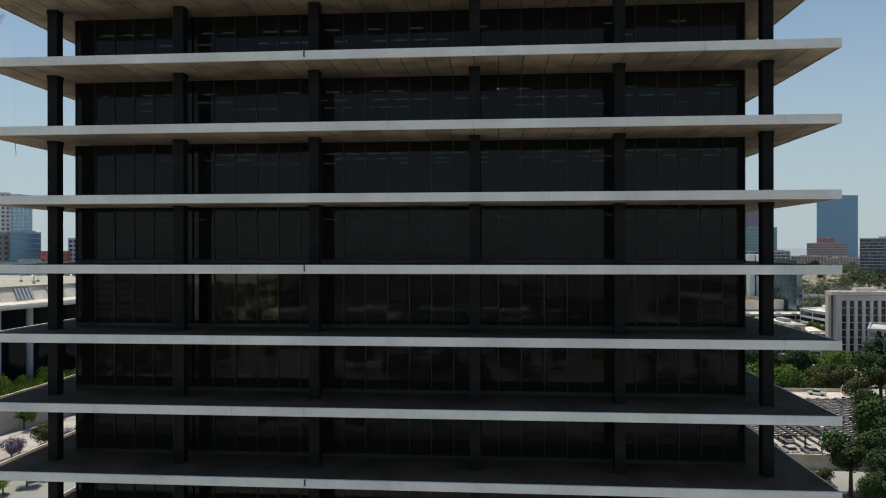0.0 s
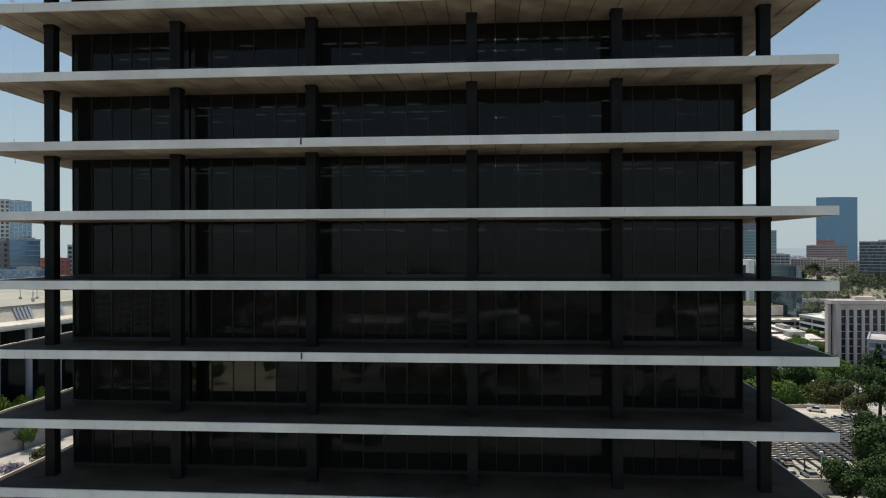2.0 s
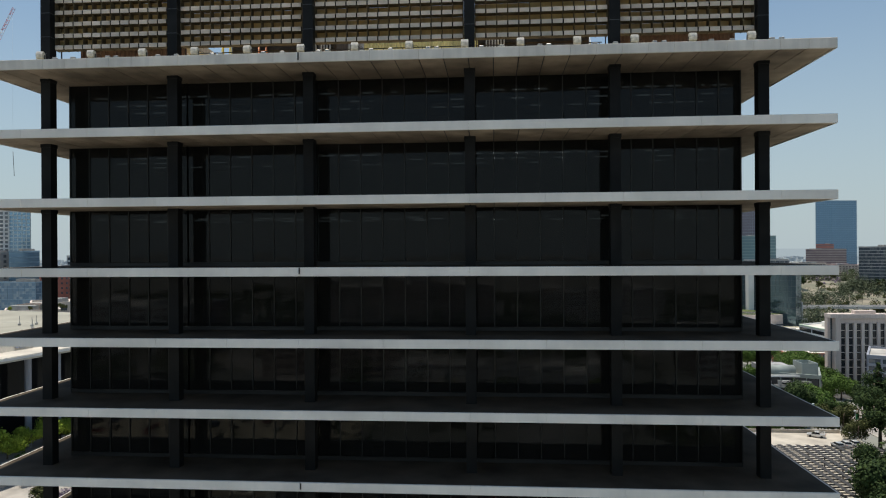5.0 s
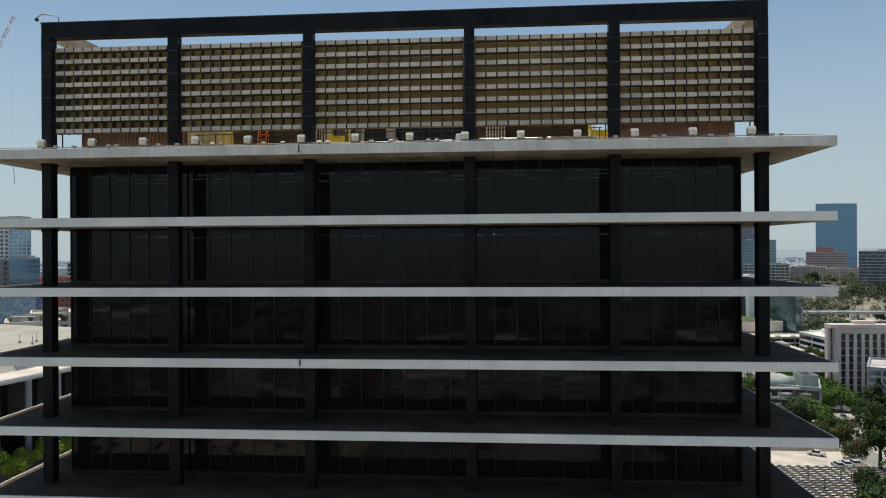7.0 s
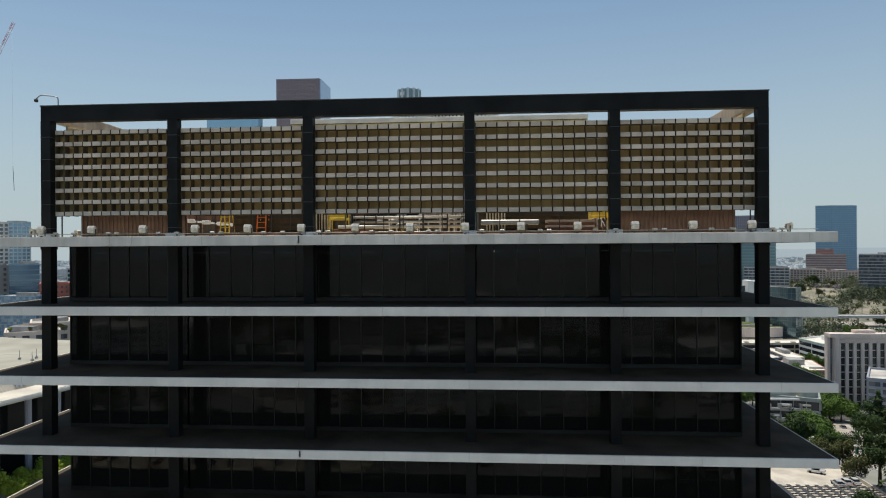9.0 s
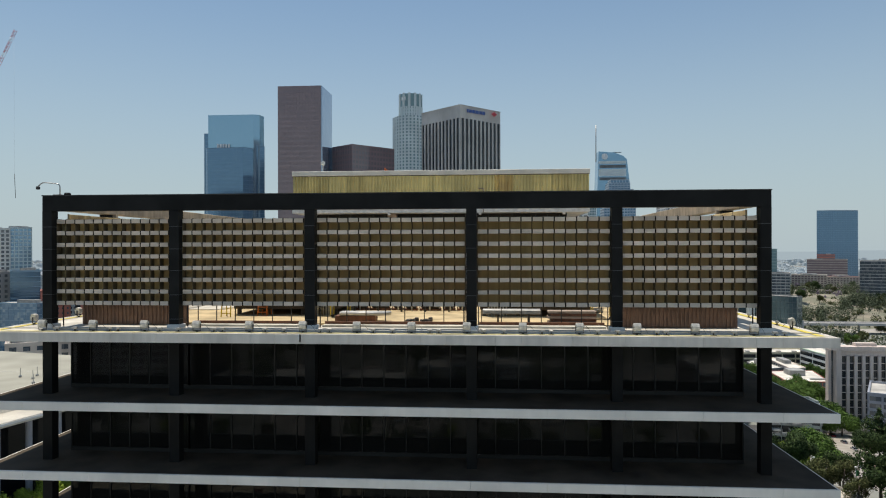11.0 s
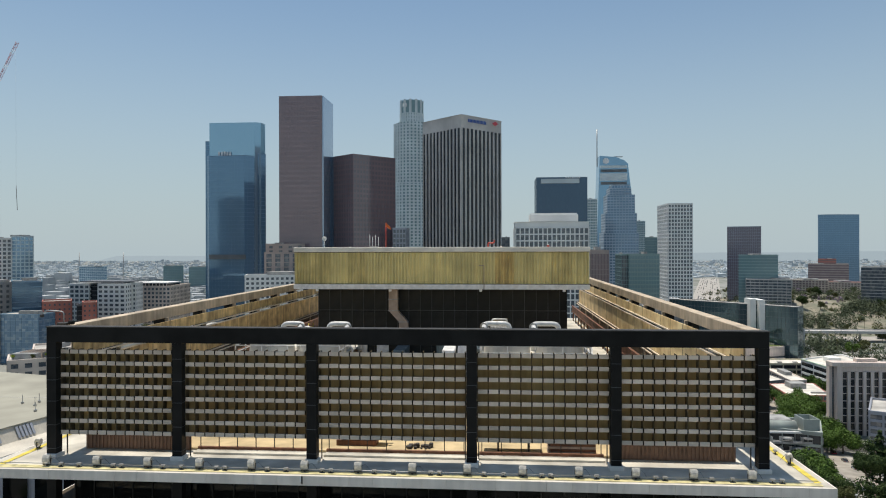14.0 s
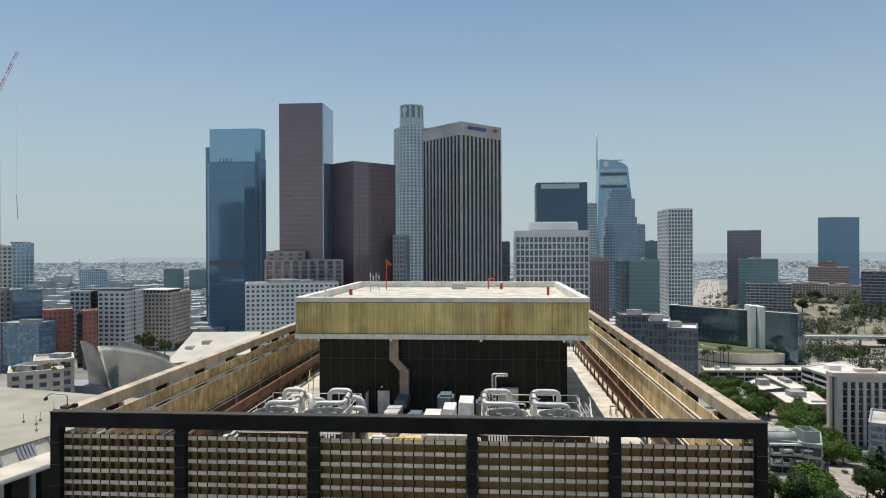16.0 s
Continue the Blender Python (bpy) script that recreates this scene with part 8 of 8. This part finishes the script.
    bm = bmesh.new()
    tube(bm, [(-23.6, 47, 67.45), (-23.6, 80, 67.45)], 0.08, 6)
    part("conduit", bm, WHITE, s)
    for i in range(11):
        part("block", bevelled(-23.85, -23.35, 48 + i * 3, 48.7 + i * 3, 67.32, 67.62, 0.03), WHITE, s)


roof_plant()


def penthouse_top():
    z = PH_TOP - 0.85
    for x, y, w, h, lab in ((-18.6, 86, 0.2, 0.8, "red fire standpipe cabinet on the roof"), (1.0, 98.6, 0.22, 0.9, "red hose reel on the parapet"), (6.8, 86, 0.16, 1.1, "red standpipe on the roof")):
        t = thing("standpipe", (x, y, z), lab, "standpipe")
        part("box", bevelled(x - w, x + w, y - 0.2, y + 0.2, z, z + h, 0.05), RED, t)
        part("cap", bevelled(x - w * 0.6, x + w * 0.6, y - 0.15, y + 0.15, z + h, z + h + 0.12, 0.03), WHITE, t)
    t = thing("standpipe", (-0.6, 98.8, z), "thin red bent fire pipe", "pipe")
    pipe(t, [(-0.9, 99.2, z), (-0.9, 99.2, z + 1.5), (0.0, 99.2, z + 1.5), (0.0, 99.2, z + 1.9)], 0.1, RED, 0.2)
    t = thing("windsock_mast", (-15.7, 97, z), "tall red mast with an orange windsock", "mast")
    pipe(t, [(-15.7, 97, z), (-15.7, 97, 82.4)], 0.06, RED)
    bm = bmesh.new()
    n = 10
    a = [bm.verts.new((-15.7, 97 + 0.32 * math.cos(k * 0.628), 82.2 + 0.32 * math.sin(k * 0.628))) for k in range(n)]
    b = [bm.verts.new((-15.0, 97 + 0.16 * math.cos(k * 0.628), 81.6 + 0.16 * math.sin(k * 0.628))) for k in range(n)]
    for k in range(n):
        bm.faces.new((a[k], a[(k + 1) % n], b[(k + 1) % n], b[k]))
    bmesh.ops.solidify(bm, geom=bm.faces[:], thickness=0.02)
    part("windsock", bm, ORANGE, t, "orange windsock")
    t = thing("antenna_rack", (-16.6, 92, z), "rack of thin white antennas", "antenna")
    part("frame", boxes((-17.2, -15.9, 92, 92.08, z + 0.9, z + 1.0), (-17.2, -17.12, 92, 92.08, z, z + 0.9), (-15.98, -15.9, 92, 92.08, z, z + 0.9)), STEEL, t)
    for i in range(4):
        x = -17.15 + i * 0.4
        pipe(t, [(x, 92.04, z + 0.3), (x, 92.04, z + 2.6 - 0.25 * (i % 2))], 0.035, WHITE)
    t = thing("parapet_spotlight", (-18.0, 72.0, PH_TOP), "white spotlight on a slim post above the parapet", "spotlight")
    bm = bmesh.new()
    tube(bm, [(-18.0, 70.4, PH_TOP), (-18.0, 70.4, PH_TOP + 1.0)], 0.04, 6)
    part("post", bm, WHITE, t)
    part("head", bevelled(-18.2, -17.8, 70.2, 70.6, PH_TOP + 0.7, PH_TOP + 1.15, 0.08, 2), WHITE, t)
    t = thing("roof_hatch", (-5.0, 98.5, z), "low cream roof hatch box", "hatch")
    part("box", bevelled(-6.2, -4.2, 97.9, 99.2, z, z + 0.9, 0.04), THEATRE, t)
    for i in range(9):
        x = -17.0 + i * 2.9
        if i not in (4, 5):
            t = thing("parapet_lamp", (x, 100.7, z + 0.5), "small grey bulkhead lamp on the parapet", "lamp", "parapet lamps")
            part("body", bevelled(x - 0.16, x + 0.16, 100.62, 100.79, z + 0.42, z + 0.62, 0.03), STEEL, t)
    for x in (-18.7, -10.9, -1.4, 7.2):
        t = thing("soffit_lamp", (x, 70.2, PH_LOW - 0.5), "small white lamp under the penthouse edge", "lamp", "lamps under the penthouse edge")
        part("body", bevelled(x - 0.14, x + 0.14, 70.0, 70.25, PH_LOW - 0.74, PH_LOW - 0.498, 0.03), WHITE, t)
    # camera mast at the front corner of the frame
    t = thing("camera_mast", (-27.52, 40.6, TOP_Z), "grey bent mast with a small black camera", "camera")
    pipe(t, [(-27.02, 40.4, TOP_Z), (-27.02, 40.4, TOP_Z + 0.85), (-28.02, 40.2, TOP_Z + 0.95), (-28.32, 40.2, TOP_Z + 0.7)], 0.035, STEEL, 0.2)
    part("camera", bevelled(-28.42, -28.22, 40.1, 40.3, TOP_Z + 0.5, TOP_Z + 0.7, 0.04), DARK_STEEL, t)
    part("bracket", bevelled(-27.32, -26.72, 40.1, 40.6, TOP_Z, TOP_Z + 0.18, 0.03), DARK_STEEL, t)
    part("horn", bevelled(-26.67, -26.32, 40.2, 40.5, TOP_Z + 0.05, TOP_Z + 0.3, 0.06), BLACK, t)


penthouse_top()


# ---- across the street, unseen behind the eye: added for what the windows mirror ----
for x, y, w, d, top, wall, high in ((-70, -230, 60, 30, 14, TAN_STUCCO, 3.8), (6, -205, 96, 12, 6.5, WHITE_STONE, 2.6), (120, -240, 70, 30, 20, WHITE_STONE, 3.8), (-190, -300, 70, 40, 26, WHITE_STONE, 3.8), (200, -330, 80, 40, 22, TAN_STUCCO, 3.8), (-60, -420, 120, 40, 30, GREY_STONE, 3.8), (80, -460, 90, 40, 24, WHITE_STONE, 3.8), (-10, -300, 60, 24, 9, PALE_STONE, 3.0)):
    building("office_block", "pale civic office block across the street", x, y, w, d, top, wall, BROWN_GLASS, 5, high, 1.2, 1.6, 0.4, faces=(2,), plant=1, roof=PALE_ROOF)


def mirrored_grove():
    """Unseen trees across the street, added to darken the mirrored ground, in uneven clumps with gaps for lawns and
    paths.
    """
    rnd = random.Random(91)
    verts, faces = [], []
    done = 0
    while done < 2600:
        x, y = rnd.uniform(-420, 420), -84 - 640 * rnd.random() ** 1.4
        if noise.noise((x * 0.016, y * 0.016, 4.0)) < -0.10:
            continue
        if -135 < x < -38 and -135 < y < -88 or abs(x + 60 + (y + 160) * 1.176) < 12 or abs(x + 60 - (y + 160) * 0.833) < 11 or -212 < y < -176 and -48 < x < 60:
            continue
        done += 1
        r, h = rnd.uniform(2.5, 6.0), rnd.uniform(5, 13)
        for i in range(40):
            d = Vector((rnd.gauss(0, 1), rnd.gauss(0, 1), abs(rnd.gauss(0, 1)))).normalized()
            p = Vector((x, y, 0)) + Vector((d.x * r, d.y * r, d.z * h)) * rnd.uniform(0.7, 1.05)
            u = d.cross(Vector((rnd.uniform(-1, 1), rnd.uniform(-1, 1), rnd.uniform(-1, 1)))).normalized() * rnd.uniform(0.6, 1.3)
            v = u.cross(d) * 0.8
            k = len(verts)
            verts += [p - u, p - v, p + u, p + v]
            faces.append((k, k + 1, k + 2, k + 3))
    me = bpy.data.meshes.new("reflection_trees")
    me.from_pydata(verts, [], faces)
    me.materials.append(LEAF_DARK)
    tagged(new("reflection_trees", me), "unseen dark green trees added across the street for the reflections", "trees", kind="stuff")


mirrored_grove()
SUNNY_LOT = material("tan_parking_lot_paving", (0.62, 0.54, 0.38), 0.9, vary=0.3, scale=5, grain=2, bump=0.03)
strip("pavement", (-134, -113), (-38, -109), 44, SUNNY_LOT, 0.22, "sunlit tan parking lot across the street")
strip("road", (-60, -160), (140, -330), 16, PAVING, 0.32, "pale avenue running away from the tower")
strip("road", (-60, -160), (-260, -400), 14, PAVING, 0.34, "pale side street running away from the tower")
strip("road", (-200, -70), (200, -62), 18, ASPHALT, 0.3, "wide asphalt street before the tower")
strip("pavement", (-200, -40), (200, -32), 22, PAVING, 0.25, "pale pavement before the tower")
for i in range(18):
    k = random.Random(300 + i)
    park(CARS[k.randrange(6)], -80 + i * 8.2 + k.uniform(-1.5, 1.5), -66 + 3.4 * (i % 3), 1.5)
    plant_tree((ROUND, OLIVE_T, BRIGHT_T)[i % 3], -150 + i * 17.0, -158 + k.uniform(-6, 6), 0.8)
for row, y in enumerate((-95, -104, -116, -126)):
    for i in range(14):
        k = random.Random(700 + 20 * row + i)
        if k.random() < 0.6:
            park(CARS[k.randrange(6)], -128 + i * 6.2 + k.uniform(-1, 1), y + k.uniform(-0.5, 0.5), 90 + 180 * (k.random() < 0.5) + 12 * (row % 2), 0.215)
